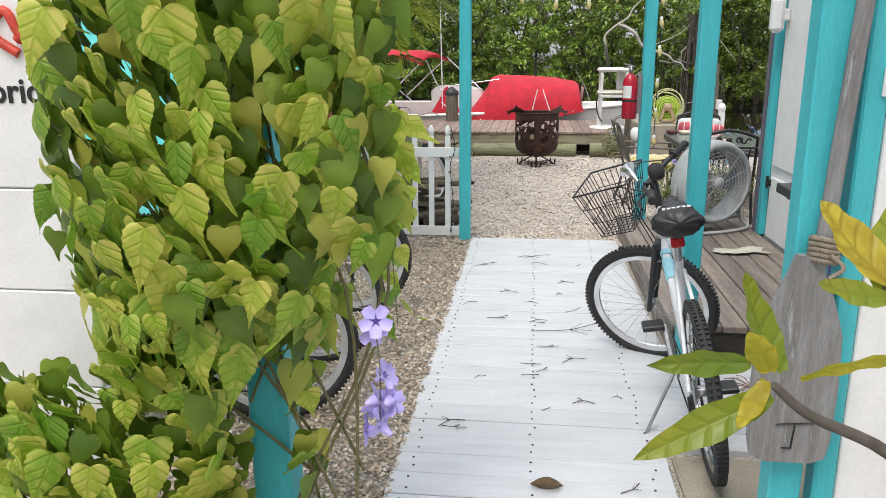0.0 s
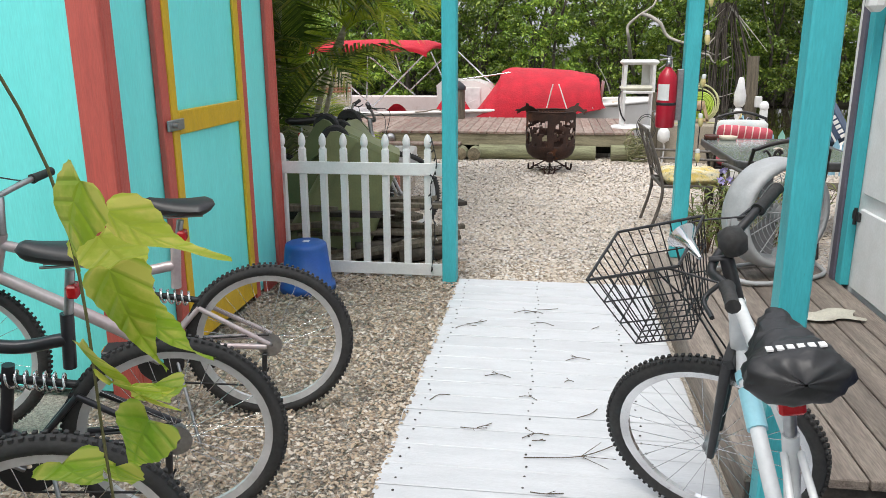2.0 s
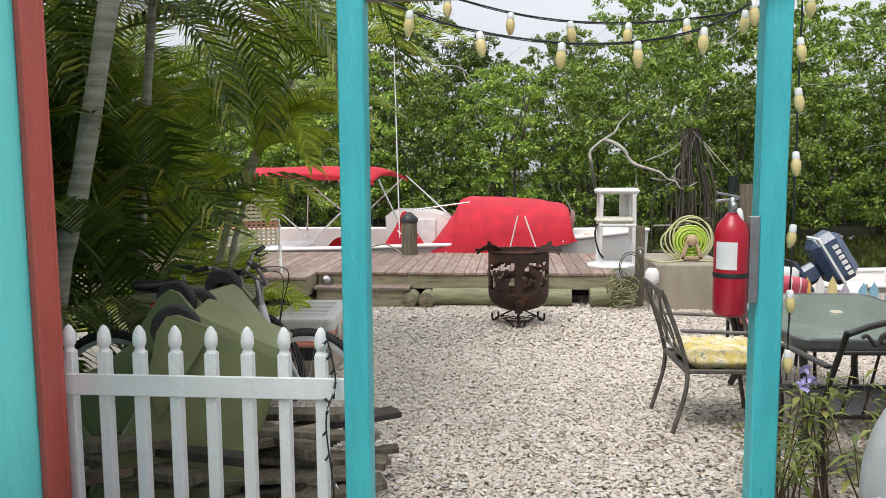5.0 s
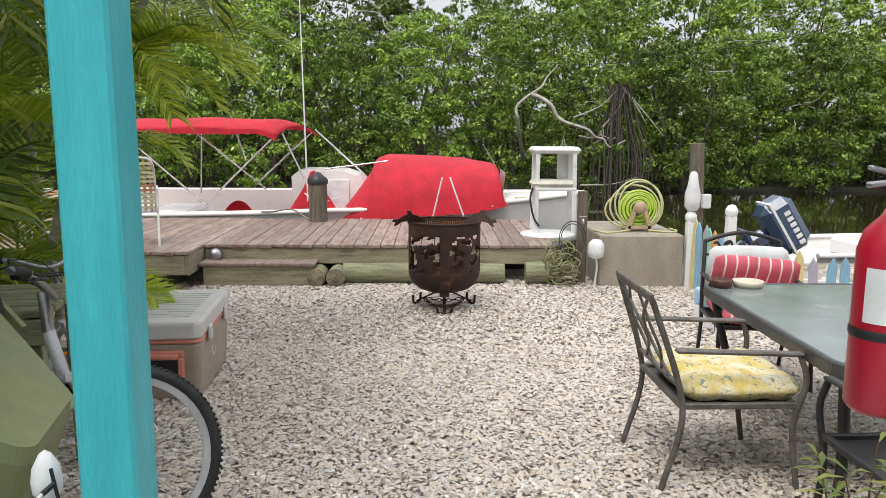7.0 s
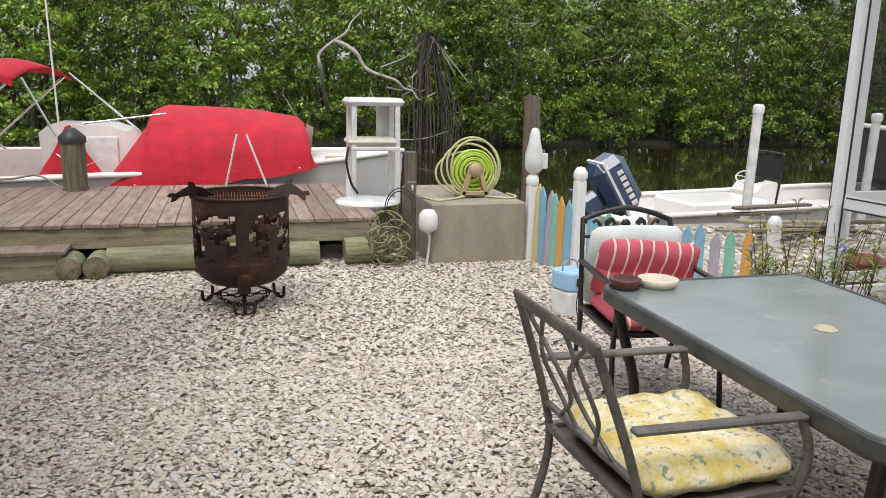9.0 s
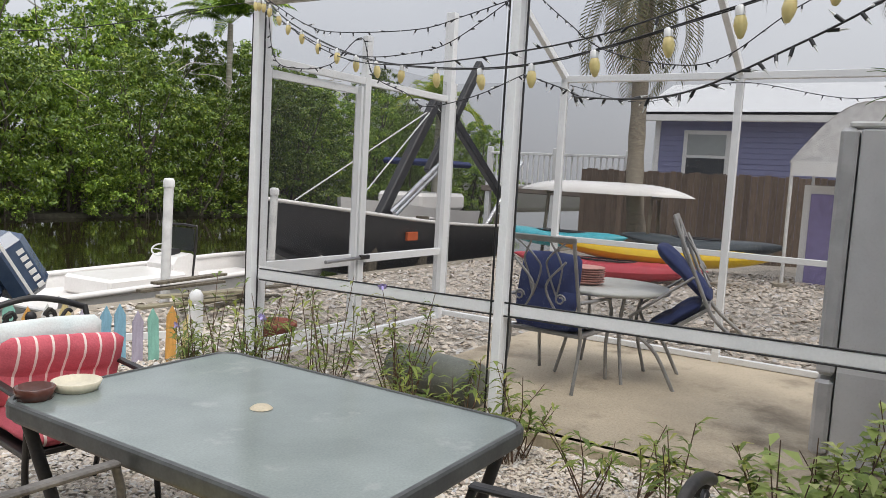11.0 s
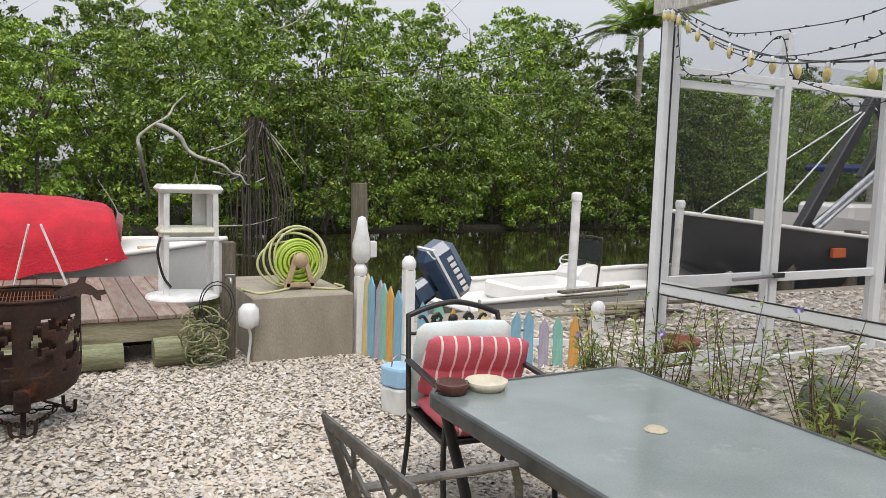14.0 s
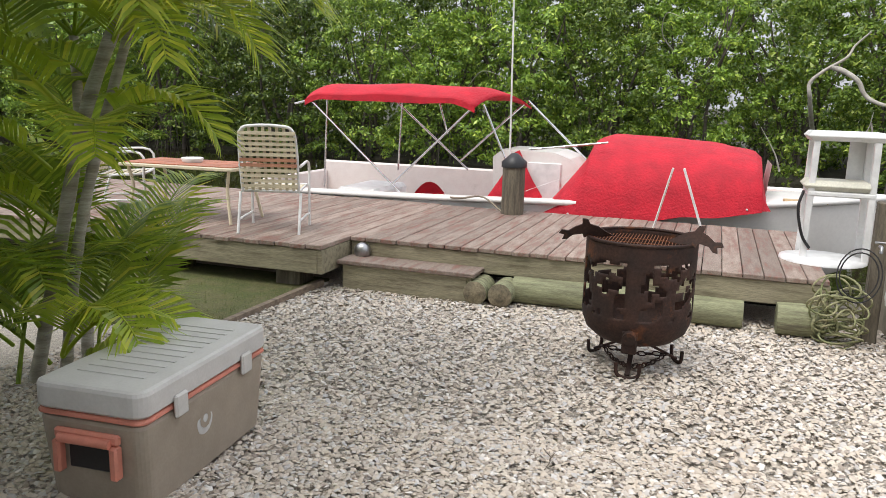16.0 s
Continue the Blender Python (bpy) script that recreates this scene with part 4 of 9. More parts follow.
def palm(name, label, trunks, seed, fronds, length, ll, lw=0.011, per_trunk=8, low=3, elev=(0.5, 1.3), hang=0.25, leaf=None, bark=None):
    """A clump of thin ringed trunks, each with a head of fronds, and low suckers."""
    rs = random.Random(seed)
    leaf = leaf or FROND
    pal = thing(name, label, "palm tree")
    for pts, r in trunks:
        path = smooth_path(pts, 5)
        rr = []
        for i in range(len(path)):
            rr.append(r * (1 - 0.25 * i / len(path)) * (1.08 if i % 2 else 0.97))
        part("trunk", Geo().tube(path, rr, 10), bark or PALM_TRUNK, pal)
        top = path[-1]
        for i in range(per_trunk):
            az = 6.283 * (i + rs.uniform(-0.3, 0.3)) / per_trunk
            part("frond", frond(top, az, rs.uniform(*elev), length * rs.uniform(0.8, 1.15), rs.uniform(1.1, 1.9), rs.random(), ll=ll, lw=lw, hang=hang), leaf, pal)
    for (bx, by_, bz, az, el, ln) in fronds:
        part("frond", frond((bx, by_, bz), az, el, ln, rs.uniform(1.0, 1.7), rs.random(), ll=ll, lw=lw, hang=hang), leaf, pal)
    return pal


rs = random.Random(8)
lowf = [(-2.65 + rs.uniform(-0.3, 0.2), 10.3 + rs.uniform(-0.3, 0.6), -0.1, rs.uniform(1.2, 4.2), rs.uniform(1.0, 1.45), rs.uniform(1.0, 1.9)) for i in range(4)] + [(-2.2, 10.35, 2.25, -0.3, 0.7, 1.7), (-2.2, 10.35, 2.3, 0.15, 0.6, 1.9), (-2.2, 10.3, 2.3, -0.8, 0.7, 1.6), (-2.75, 10.1, 0.2, -1.3, 0.95, 1.0)]
backf = [(-2.95 + rs.uniform(-0.5, 0.1), 10.6 + rs.uniform(-0.4, 0.5), rs.uniform(-0.1, 1.5), rs.uniform(-2.6, -0.5), rs.uniform(0.7, 1.35), rs.uniform(0.7, 1.3)) for i in range(18)] + [(-2.95 + rs.uniform(-0.2, 0.2), 9.4 + rs.uniform(-0.4, 0.3), rs.uniform(0.9, 2.1), rs.uniform(-2.2, -0.2), rs.uniform(0.4, 1.0), rs.uniform(0.8, 1.3)) for i in range(12)]
areca = palm("areca_palm", "clump of areca palm with ringed trunks and arching fronds", [
    ([(-2.94, 10.2, -0.25), (-2.69, 10.2, 0.57), (-2.46, 10.2, 1.29), (-2.20, 10.22, 1.82), (-1.95, 10.25, 2.3)], 0.036),
    ([(-2.72, 10.2, -0.2), (-2.57, 10.2, 0.58), (-2.44, 10.25, 1.13), (-2.30, 10.35, 1.7)], 0.03),
    ([(-2.95, 10.6, -0.2), (-3.0, 10.7, 1.0), (-3.1, 10.8, 1.7)], 0.035),
    ([(-3.4, 10.1, -0.2), (-3.45, 10.1, 1.0), (-3.4, 10.0, 2.1)], 0.035)], 31, lowf + backf, 1.55, 0.42, 0.014, 9)
FROND_YOUNG = leaf_mat("young_palm_leaflets", (0.28, 0.42, 0.03), (0.52, 0.60, 0.06), (0.72, 0.66, 0.08), 0.35, thru=0.45)
for k, (bx, by_, bz, az, el, ln, dr) in enumerate((
        (-2.34, 10.28, 1.62, -0.10, 0.65, 1.0, 2.0), (-2.36, 10.26, 1.55, -0.55, 0.7, 0.95, 2.1), (-2.42, 10.26, 1.22, 0.0, 0.6, 0.75, 1.8),
        (-2.45, 10.24, 1.15, -0.8, 0.55, 0.7, 1.7), (-2.30, 10.3, 1.85, 0.25, 0.6, 1.1, 1.9), (-2.6, 10.2, 1.3, -1.6, 0.8, 0.9, 1.6),
        (-2.7, 10.2, 1.0, -2.0, 0.8, 0.9, 1.6), (-2.75, 10.2, 1.5, -2.4, 0.7, 1.0, 1.6), (-2.8, 10.3, 0.7, -1.8, 0.8, 0.9, 1.6),
        (-2.48, 9.98, 0.12, -0.35, 1.0, 0.95, 2.2), (-2.5, 10.0, 0.10, 0.15, 0.9, 0.85, 2.0),
        (-2.55, 10.1, -0.05, 0.35, 0.75, 0.8, 1.5), (-3.0, 9.9, 0.8, -1.2, 0.9, 1.0, 1.8), (-3.0, 10.0, 1.4, -1.0, 0.8, 1.0, 1.8),
        (-2.22, 10.2, 1.78, -0.15, 0.85, 1.0, 2.3), (-2.2, 10.22, 1.82, 0.2, 0.7, 1.1, 2.1), (-2.24, 10.18, 1.74, -0.7, 0.8, 0.9, 2.4))):
    part("frond", frond((bx, by_, bz), az, el, ln, dr, 300 + k, n=34, lw=0.013, ll=0.38, hang=0.35), FROND_YOUNG, areca, "bright yellow-green young frond")
lowf = [(-2.75 + rs.uniform(-0.8, 0.6), 7.9 + rs.uniform(-0.6, 0.9), rs.uniform(-0.05, 1.7), rs.uniform(-2.7, -0.5) if i % 4 else rs.uniform(1.2, 4.5), rs.uniform(0.5, 1.35), rs.uniform(1.0, 1.8)) for i in range(60)]
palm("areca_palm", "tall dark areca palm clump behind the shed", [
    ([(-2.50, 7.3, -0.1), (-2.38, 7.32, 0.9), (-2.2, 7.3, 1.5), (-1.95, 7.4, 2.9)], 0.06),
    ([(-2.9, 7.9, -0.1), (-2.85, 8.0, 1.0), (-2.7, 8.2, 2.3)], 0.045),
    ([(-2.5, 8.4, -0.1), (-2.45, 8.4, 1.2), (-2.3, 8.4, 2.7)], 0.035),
    ([(-3.3, 8.8, -0.1), (-3.3, 8.8, 1.5), (-3.2, 8.9, 2.6)], 0.045)], 32, lowf, 2.0, 0.50, 0.016, 12, elev=(0.0, 1.2), hang=0.5, leaf=FROND_DARK)
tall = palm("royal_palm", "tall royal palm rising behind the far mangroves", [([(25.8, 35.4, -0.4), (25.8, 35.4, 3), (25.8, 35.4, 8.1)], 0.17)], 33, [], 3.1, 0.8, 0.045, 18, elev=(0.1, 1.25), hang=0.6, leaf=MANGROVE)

# grass verge
g = Geo()
rs = random.Random(4)
for i in range(5200):
    px, py = rs.uniform(-6.0, -2.74), rs.uniform(11.3, 13.2)
    a, hgt = rs.uniform(0, 6.28), rs.uniform(0.02, 0.06)
    z = ground_z(py) - 0.012
    g.add([(px, py, z), (px + 0.006 * math.cos(a), py + 0.006 * math.sin(a), z), (px + 0.02 * math.sin(a), py + 0.02 * math.cos(a), z + hgt)], [(0, 1, 2)])
GRASS = leaf_mat("grass_blades", (0.07, 0.12, 0.02), (0.16, 0.19, 0.04), (0.28, 0.24, 0.09))
tagged(part("grass", g, GRASS), "short patchy green lawn grass by the dock", "grass", kind="stuff")
tagged(part("lawn_bed", Geo().box(-7, -2.72, 11.35, 13.2, -0.3, -0.205, 0.01), GRASS_BED), "mossy lawn soil", "lawn", kind="structure")
solo("lawn_edging", Geo().bar((-2.72, 11.3, -0.2), (-2.70, 13.0, -0.2), 0.05, 0.06), BEAM_WOOD, "weathered timber strip edging the lawn", "edging")

# ---- flowering vine on a post ----
VINE = mat("vine_leaf", (0.07, 0.17, 0.02), 0.4, col2=(0.12, 0.23, 0.03), scale=14, fine=90, var=0.15, bump=0.2, depth=0.002)


def veined(m, stops, yellow, amount):
    """Adds leaf veins, random hue per leaf and yellowing between the veins, with some light through the blade."""
    n, l = m.node_tree.nodes, m.node_tree.links
    ramp_by(m, "ShaderNodeObjectInfo", "Random", stops, 0.7)
    b = n["Principled BSDF"]
    src = b.inputs["Base Color"].links[0].from_socket
    co, sep, ab, mul, sub, wav = n.new("ShaderNodeTexCoord"), n.new("ShaderNodeSeparateXYZ"), n.new("ShaderNodeMath"), n.new("ShaderNodeMath"), n.new("ShaderNodeMath"), n.new("ShaderNodeMath")
    ab.operation, mul.operation, sub.operation, wav.operation = "ABSOLUTE", "MULTIPLY", "SUBTRACT", "PINGPONG"
    mul.inputs[1].default_value, wav.inputs[1].default_value = 0.75, 0.016
    l.new(co.outputs["Object"], sep.inputs[0])
    l.new(sep.outputs["X"], ab.inputs[0])
    l.new(ab.outputs[0], mul.inputs[0])
    l.new(sep.outputs["Y"], sub.inputs[0])
    l.new(mul.outputs[0], sub.inputs[1])
    l.new(sub.outputs[0], wav.inputs[0])
    vr, mr, mn = n.new("ShaderNodeMapRange"), n.new("ShaderNodeMapRange"), n.new("ShaderNodeMath")
    vr.inputs["From Min"].default_value, vr.inputs["From Max"].default_value = 0.0, 0.007
    mr.inputs["From Min"].default_value, mr.inputs["From Max"].default_value = 0.0, 0.006
    mn.operation = "MINIMUM"
    l.new(wav.outputs[0], vr.inputs["Value"])
    l.new(ab.outputs[0], mr.inputs["Value"])
    l.new(vr.outputs[0], mn.inputs[0])
    l.new(mr.outputs[0], mn.inputs[1])
    nz, rg, oi, m1, m2, mx = n.new("ShaderNodeTexNoise"), n.new("ShaderNodeMapRange"), n.new("ShaderNodeObjectInfo"), n.new("ShaderNodeMath"), n.new("ShaderNodeMath"), n.new("ShaderNodeMixRGB")
    nz.inputs["Scale"].default_value, nz.inputs["Detail"].default_value = 22, 4
    rg.inputs["From Min"].default_value, rg.inputs["From Max"].default_value = 0.42, 0.62
    m1.operation = m2.operation = "MULTIPLY"
    pw = n.new("ShaderNodeMath")
    pw.operation = "POWER"
    pw.inputs[1].default_value = amount
    l.new(co.outputs["Object"], nz.inputs["Vector"])
    l.new(nz.outputs[0], rg.inputs["Value"])
    l.new(oi.outputs["Random"], pw.inputs[0])
    rim_at, rim_by, rim_len, rim_map, rim_add = n.new("ShaderNodeVectorMath"), n.new("ShaderNodeVectorMath"), n.new("ShaderNodeVectorMath"), n.new("ShaderNodeMapRange"), n.new("ShaderNodeMath")
    rim_by.operation, rim_len.operation, rim_add.operation, rim_add.use_clamp = "MULTIPLY", "LENGTH", "ADD", True
    rim_at.inputs[1].default_value, rim_by.inputs[1].default_value = (0, -0.058, 0), (19, 12, 0)
    rim_map.inputs["From Min"].default_value, rim_map.inputs["From Max"].default_value, rim_map.inputs["To Max"].default_value = 0.6, 1.0, 0.8
    l.new(co.outputs["Object"], rim_at.inputs[0])
    l.new(rim_at.outputs[0], rim_by.inputs[0])
    l.new(rim_by.outputs[0], rim_len.inputs[0])
    l.new(rim_len.outputs["Value"], rim_map.inputs["Value"])
    l.new(rim_map.outputs[0], rim_add.inputs[0])
    l.new(rg.outputs[0], rim_add.inputs[1])
    l.new(rim_add.outputs[0], m1.inputs[0])
    l.new(pw.outputs[0], m1.inputs[1])
    l.new(m1.outputs[0], m2.inputs[0])
    l.new(mn.outputs[0], m2.inputs[1])
    l.new(m2.outputs[0], mx.inputs[0])
    l.new(src, mx.inputs[1])
    mx.inputs[2].default_value = rgb(yellow)
    l.new(mx.outputs[0], b.inputs["Base Color"])
    bp = n.new("ShaderNodeBump")
    bp.inputs["Strength"].default_value, bp.inputs["Distance"].default_value = 0.8, 0.0025
    l.new(mn.outputs[0], bp.inputs["Height"])
    l.new(bp.outputs[0], b.inputs["Normal"])
    tr, ms = n.new("ShaderNodeBsdfTranslucent"), n.new("ShaderNodeMixShader")
    ms.inputs[0].default_value = 0.42
    l.new(mx.outputs[0], tr.inputs[0])
    l.new(b.outputs[0], ms.inputs[1])
    l.new(tr.outputs[0], ms.inputs[2])
    l.new(ms.outputs[0], n["Material Output"].inputs[0])


veined(VINE, [(0.0, (0.18, 0.36, 0.024)), (0.35, (0.32, 0.54, 0.036)), (0.7, (0.50, 0.66, 0.05)), (1.0, (0.66, 0.72, 0.09))], (0.74, 0.69, 0.17), 0.6)


def heart_leaf(seed, ln=0.12, wd=0.105, fine=True):
    """A folded, wavy heart-shaped leaf with a toothed edge, base at the origin, tip along y."""
    g = Geo()
    half = [(0.02, 0.0), (0.17, -0.06), (0.33, -0.055), (0.44, 0.02), (0.485, 0.14), (0.465, 0.27), (0.40, 0.41), (0.31, 0.55), (0.21, 0.68), (0.12, 0.82), (0.05, 0.97), (0.0, 1.2)]
    if fine:
        dense = []
        for (ax, ay), (bx_, by_) in zip(half, half[1:]):
            dense += [(ax, ay), ((ax + bx_) / 2 * 1.05, (ay + by_) / 2)]
        half = dense + [half[-1]]
    m = len(half)
    mid, lft, rgt = [], [], []
    for i, (hx, hy) in enumerate(half):
        t = max(0.0, hy)
        bend = -0.30 * ln * t * t
        mid.append((0, ln * max(0.0, hy * 0.97), bend))
        for s, row in ((-1, lft), (1, rgt)):
            w = hx * wd * (1 + (0.02 if i % 2 else -0.02))
            row.append((s * w, ln * hy, bend - 0.20 * w + 0.005 * math.sin(i * (0.55 if fine else 1.1) + s + seed)))
    vs = mid + lft + rgt
    fs = []
    for i in range(m - 1):
        fs.append((i, m + i, m + i + 1, i + 1))
        fs.append((i, i + 1, 2 * m + i + 1, 2 * m + i))
    g.add(vs, fs, True)
    return g


leaf_meshes = [heart_leaf(i, 0.132 + 0.014 * (i % 3), 0.098 + 0.012 * (i % 2)).mesh("vine_leaf", VINE) for i in range(6)]
coarse = [heart_leaf(i, 0.13, 0.10, False).mesh("vine_leaf", VINE) for i in range(3)]
vine = thing("flowering_vine", "thick climbing vine of mottled green heart-shaped leaves", "vine")
rs = random.Random(17)
STEM = mat("vine_stem", (0.16, 0.15, 0.06), 0.7, var=0.2, bump=0.3)
g = Geo()
for i in range(14):
    x0 = rs.uniform(-1.1, -0.45)
    g.tube(smooth_path([(x0, 1.95 + rs.uniform(-0.1, 0.1), 2.2), (x0 + rs.uniform(-.15, .15), 1.85, 1.5), (x0 + rs.uniform(-.15, .15), 1.88, 0.9), (-0.75 + rs.uniform(-.3, .3), 2.0, rs.uniform(0.0, 0.5))], 5), 0.005, 5)
part("stem", g, STEM, vine)
g2 = Geo()
count = 0
inner = []
for i in range(1700):
    z = rs.uniform(0.08, 2.0)
    lo, hi = -1.22, -0.33
    if z < 0.8:
        lo, hi = -1.2, -0.58
    elif z < 1.05:
        lo, hi = -1.18, -0.50
    if z < 0.62:
        lo, hi = -1.62, -0.60
    x = rs.uniform(lo, hi)
    c, hw = (lo + hi) / 2, (hi - lo) / 2
    depth = 0.24 * math.sqrt(max(0.0, 1 - ((x - c) / hw) ** 2))
    layer = 0 if i < 300 else 1
    y = (1.84 if z > 0.9 else 1.95) - depth * (1.0 if not layer else rs.uniform(0.0, 0.9)) + rs.uniform(-0.04, 0.04)
    if z < 0.75 and -0.80 < x < -0.62 and y < 1.98:
        continue
    yaw = math.degrees(math.atan2(x - c, 0.5)) * 0.9 + rs.uniform(-35, 35)
    m = pose(x, y, z, 0, 0, yaw) @ pose(0, 0, 0, -78 + rs.uniform(-28, 24), rs.uniform(-30, 30), rs.uniform(-25, 25)) @ pose(0, 0, 0, 0, 180, 0)
    s = rs.uniform(0.5, 1.18) if not layer else rs.uniform(0.6, 1.0)
    m = m @ Matrix.Diagonal((s, s, s, 1))
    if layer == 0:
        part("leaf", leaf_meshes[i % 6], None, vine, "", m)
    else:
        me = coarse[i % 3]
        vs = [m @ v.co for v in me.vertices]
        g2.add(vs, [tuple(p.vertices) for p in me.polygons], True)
for i in range(18):
    t = i / 17
    m = pose(-0.46 + 0.10 * rs.random(), 2.16 + 0.10 * rs.random(), 1.34 - 0.62 * t, 0, 0, rs.uniform(-40, 30)) @ pose(0, 0, 0, -75 + rs.uniform(-25, 30), rs.uniform(-35, 35), rs.uniform(-30, 30)) @ pose(0, 0, 0, 0, 180, 0)
    sc = rs.uniform(0.45, 0.85)
    part("leaf", leaf_meshes[i % 6], None, vine, "", m @ Matrix.Diagonal((sc, sc, sc, 1)))
part("stem", Geo().tube(smooth_path([(-0.5, 2.05, 1.7), (-0.43, 2.2, 1.35), (-0.42, 2.22, 1.0), (-0.40, 2.2, 0.68)], 6), 0.0018, 5), STEM, vine)
# Shade deep inside the vine is put into these darker leaf greens.
INNER_SHADED = leaf_mat("vine_shaded_inner_leaf", (0.07, 0.14, 0.012), (0.24, 0.36, 0.035), (0.58, 0.52, 0.10))
tagged(part("inner_leaves", g2, INNER_SHADED, vine), kind="stuff")
PETAL = mat("lilac_petal", (0.42, 0.36, 0.75), 0.5, col2=(0.52, 0.45, 0.82), var=0.08, bump=0.2)
pg = Geo()
for k in range(5):
    a = 2 * math.pi * k / 5
    pts = [(0.006, 0, 0.0), (0.02, -0.016, 0.012), (0.04, -0.014, 0.012), (0.043, 0.0, 0.006), (0.04, 0.014, 0.012), (0.02, 0.016, 0.012)]
    pg.add([pose(0, 0, 0, 0, 0, math.degrees(a)) @ Vector(p) for p in pts], [(0, 1, 2, 3), (0, 3, 4, 5)], True)
pg.lathe([(0.006, -0.03), (0.012, -0.01), (0.016, 0.002)], 8)
pm = pg.mesh("flower", PETAL)
for i, (fx, fz) in enumerate(((-0.37, 0.86), (-0.385, 0.83), (-0.36, 0.70), (-0.375, 0.655), (-0.345, 0.64), (-0.38, 0.60), (-0.36, 0.575), (-0.40, 0.555), (-0.355, 0.61))):
    part("flower", pm, None, vine, "pale lilac trumpet flower", pose(fx, 1.74 + 0.02 * (i % 3), fz, 70 + 20 * math.sin(i * 2), 15 * math.cos(i), 40 * i))
part("stem", Geo().tube(smooth_path([(-0.5, 1.8, 1.15), (-0.43, 1.76, 0.95), (-0.37, 1.75, 0.8), (-0.37, 1.755, 0.56)], 5), 0.0018, 5), STEM, vine)
solo("vine_post", Geo().box(-0.82, -0.70, 2.0, 2.12, -0.03, 2.4, 0.008), TURQ, "turquoise painted post wrapped in the climbing vine", "post")

# lettering on the white wall
RED_INK = mat("red_sign_paint", (0.62, 0.06, 0.03), 0.5)
BLACK_INK = mat("black_sign_paint", (0.012, 0.012, 0.012), 0.5)


def lettering(text, size, m, material, label, bold=0.0, name="lettering", parent=None):
    cu = bpy.data.curves.new(name, "FONT")
    cu.body, cu.size, cu.extrude, cu.offset = text, size, 0.0008, bold
    tmp = bpy.data.objects.new(name, cu)
    scene.collection.objects.link(tmp)
    me = bpy.data.meshes.new_from_object(tmp.evaluated_get(bpy.context.evaluated_depsgraph_get()))
    bpy.data.objects.remove(tmp)
    me.materials.clear()
    me.materials.append(material)
    ob = part(name, me, None, parent, label if parent else "", m)
    return ob if parent else tagged(ob, label, "lettering", kind="structure")


lettering("Florida", 0.11, pose(-1.80, 2.297, 1.35, 90, 0, 0), BLACK_INK, "black painted word on white boards", 0.002)
g = Geo()
for k in range(3):
    g.tube(smooth_path([(-1.8 + k * 0.1, 2.295, 1.62 - 0.04 * k), (-1.72 + k * 0.09, 2.295, 1.68 - 0.05 * k), (-1.68 + k * 0.09, 2.295, 1.56), (-1.6 + k * 0.05, 2.295, 1.5 + 0.03 * k)], 5), 0.016, 6)
tagged(part("painted_flourish", g, RED_INK), "red painted flourish on white boards", "lettering", kind="structure")

# ---- post with hanging oar, white door, croton ----
gp = Geo().box(0.70, 0.79, 2.06, 2.15, -0.02, 2.6, 0.006)
solo("porch_post", gp, TURQ, "turquoise painted timber post carrying a grey oar", "post", "porch posts")
solo("porch_post", Geo().box(0.825, 0.885, 2.07, 2.14, -0.02, 2.6, 0.006), TURQ, "turquoise painted timber post beside a white gate", "post", "porch posts")
OAR = mat("silvered_oar_wood", (0.26, 0.26, 0.26), 0.7, col2=(0.16, 0.155, 0.15), scale=5, fine=40, var=0.2, bump=0.6, stretch=(7, 7, 0.8), stain=(0.40, 0.41, 0.43), stain_scale=5, stain_at=0.6)
oar = thing("oar", "silvered wooden oar hung blade down on a post", "oar", pose(0.735, 2.03, 0))
part("shaft", Geo().tube([(0.02, 0, 0.95), (0.06, 0, 1.8), (0.09, 0, 2.5)], 0.021, 10), OAR, oar)
prof = [(0.03, 0.98), (0.045, 0.93), (0.075, 0.86), (0.105, 0.76), (0.112, 0.6), (0.108, 0.45), (0.098, 0.40), (0.06, 0.385)]
poly = [(-w - 0.01, z) for w, z in prof] + [(w - 0.01, z) for w, z in prof[::-1]]
part("blade", Geo().prism(poly, -0.014, 0.014, pose(0, 0, 0, 90, 0, 0)), OAR, oar)
part("mark", Geo().bar((-0.05, -0.016, 0.50), (0.06, -0.016, 0.51), 0.008, 0.003).bar((0.0, -0.016, 0.50), (-0.005, -0.016, 0.43), 0.008, 0.003).bar((-0.005, -0.016, 0.43), (-0.03, -0.016, 0.43), 0.008, 0.003), BLACK_INK, oar, "dark painted mark")
ROPE = mat("old_rope", (0.28, 0.24, 0.18), 0.9, col2=(0.2, 0.17, 0.13), fine=120, var=0.3, bump=0.8)
g = Geo()
for k in range(5):
    g.tube([(0.026 + 0.034 * math.cos(a), 0.03 * math.sin(a), 0.97 + 0.014 * k + 0.004 * math.sin(a * 2)) for a in [6.283 * j / 14 for j in range(14)]], 0.008, 6, closed=True)
g.tube(smooth_path([(0.03, -0.035, 0.99), (0.06, -0.05, 0.96), (0.03, -0.045, 0.93)], 5), 0.006, 6)
part("rope", g, ROPE, oar, "frayed rope wrapping")
gate = thing("white_gate", "white painted board gate hung on strap hinges", "gate")
part("panel", Geo().box(0.895, 1.70, 2.09, 2.13, 0.04, 2.3, 0.004), WHITE_PAINT, gate)
part("hinge", Geo().box(0.865, 0.98, 2.06, 2.068, 1.385, 1.455, 0.002).box(0.895, 0.915, 2.045, 2.069, 1.365, 1.475, 0.004).box(1.0, 1.3, 2.075, 2.089, 1.40, 1.44, 0.003), WHITE_PLASTIC, gate, "white strap hinge")

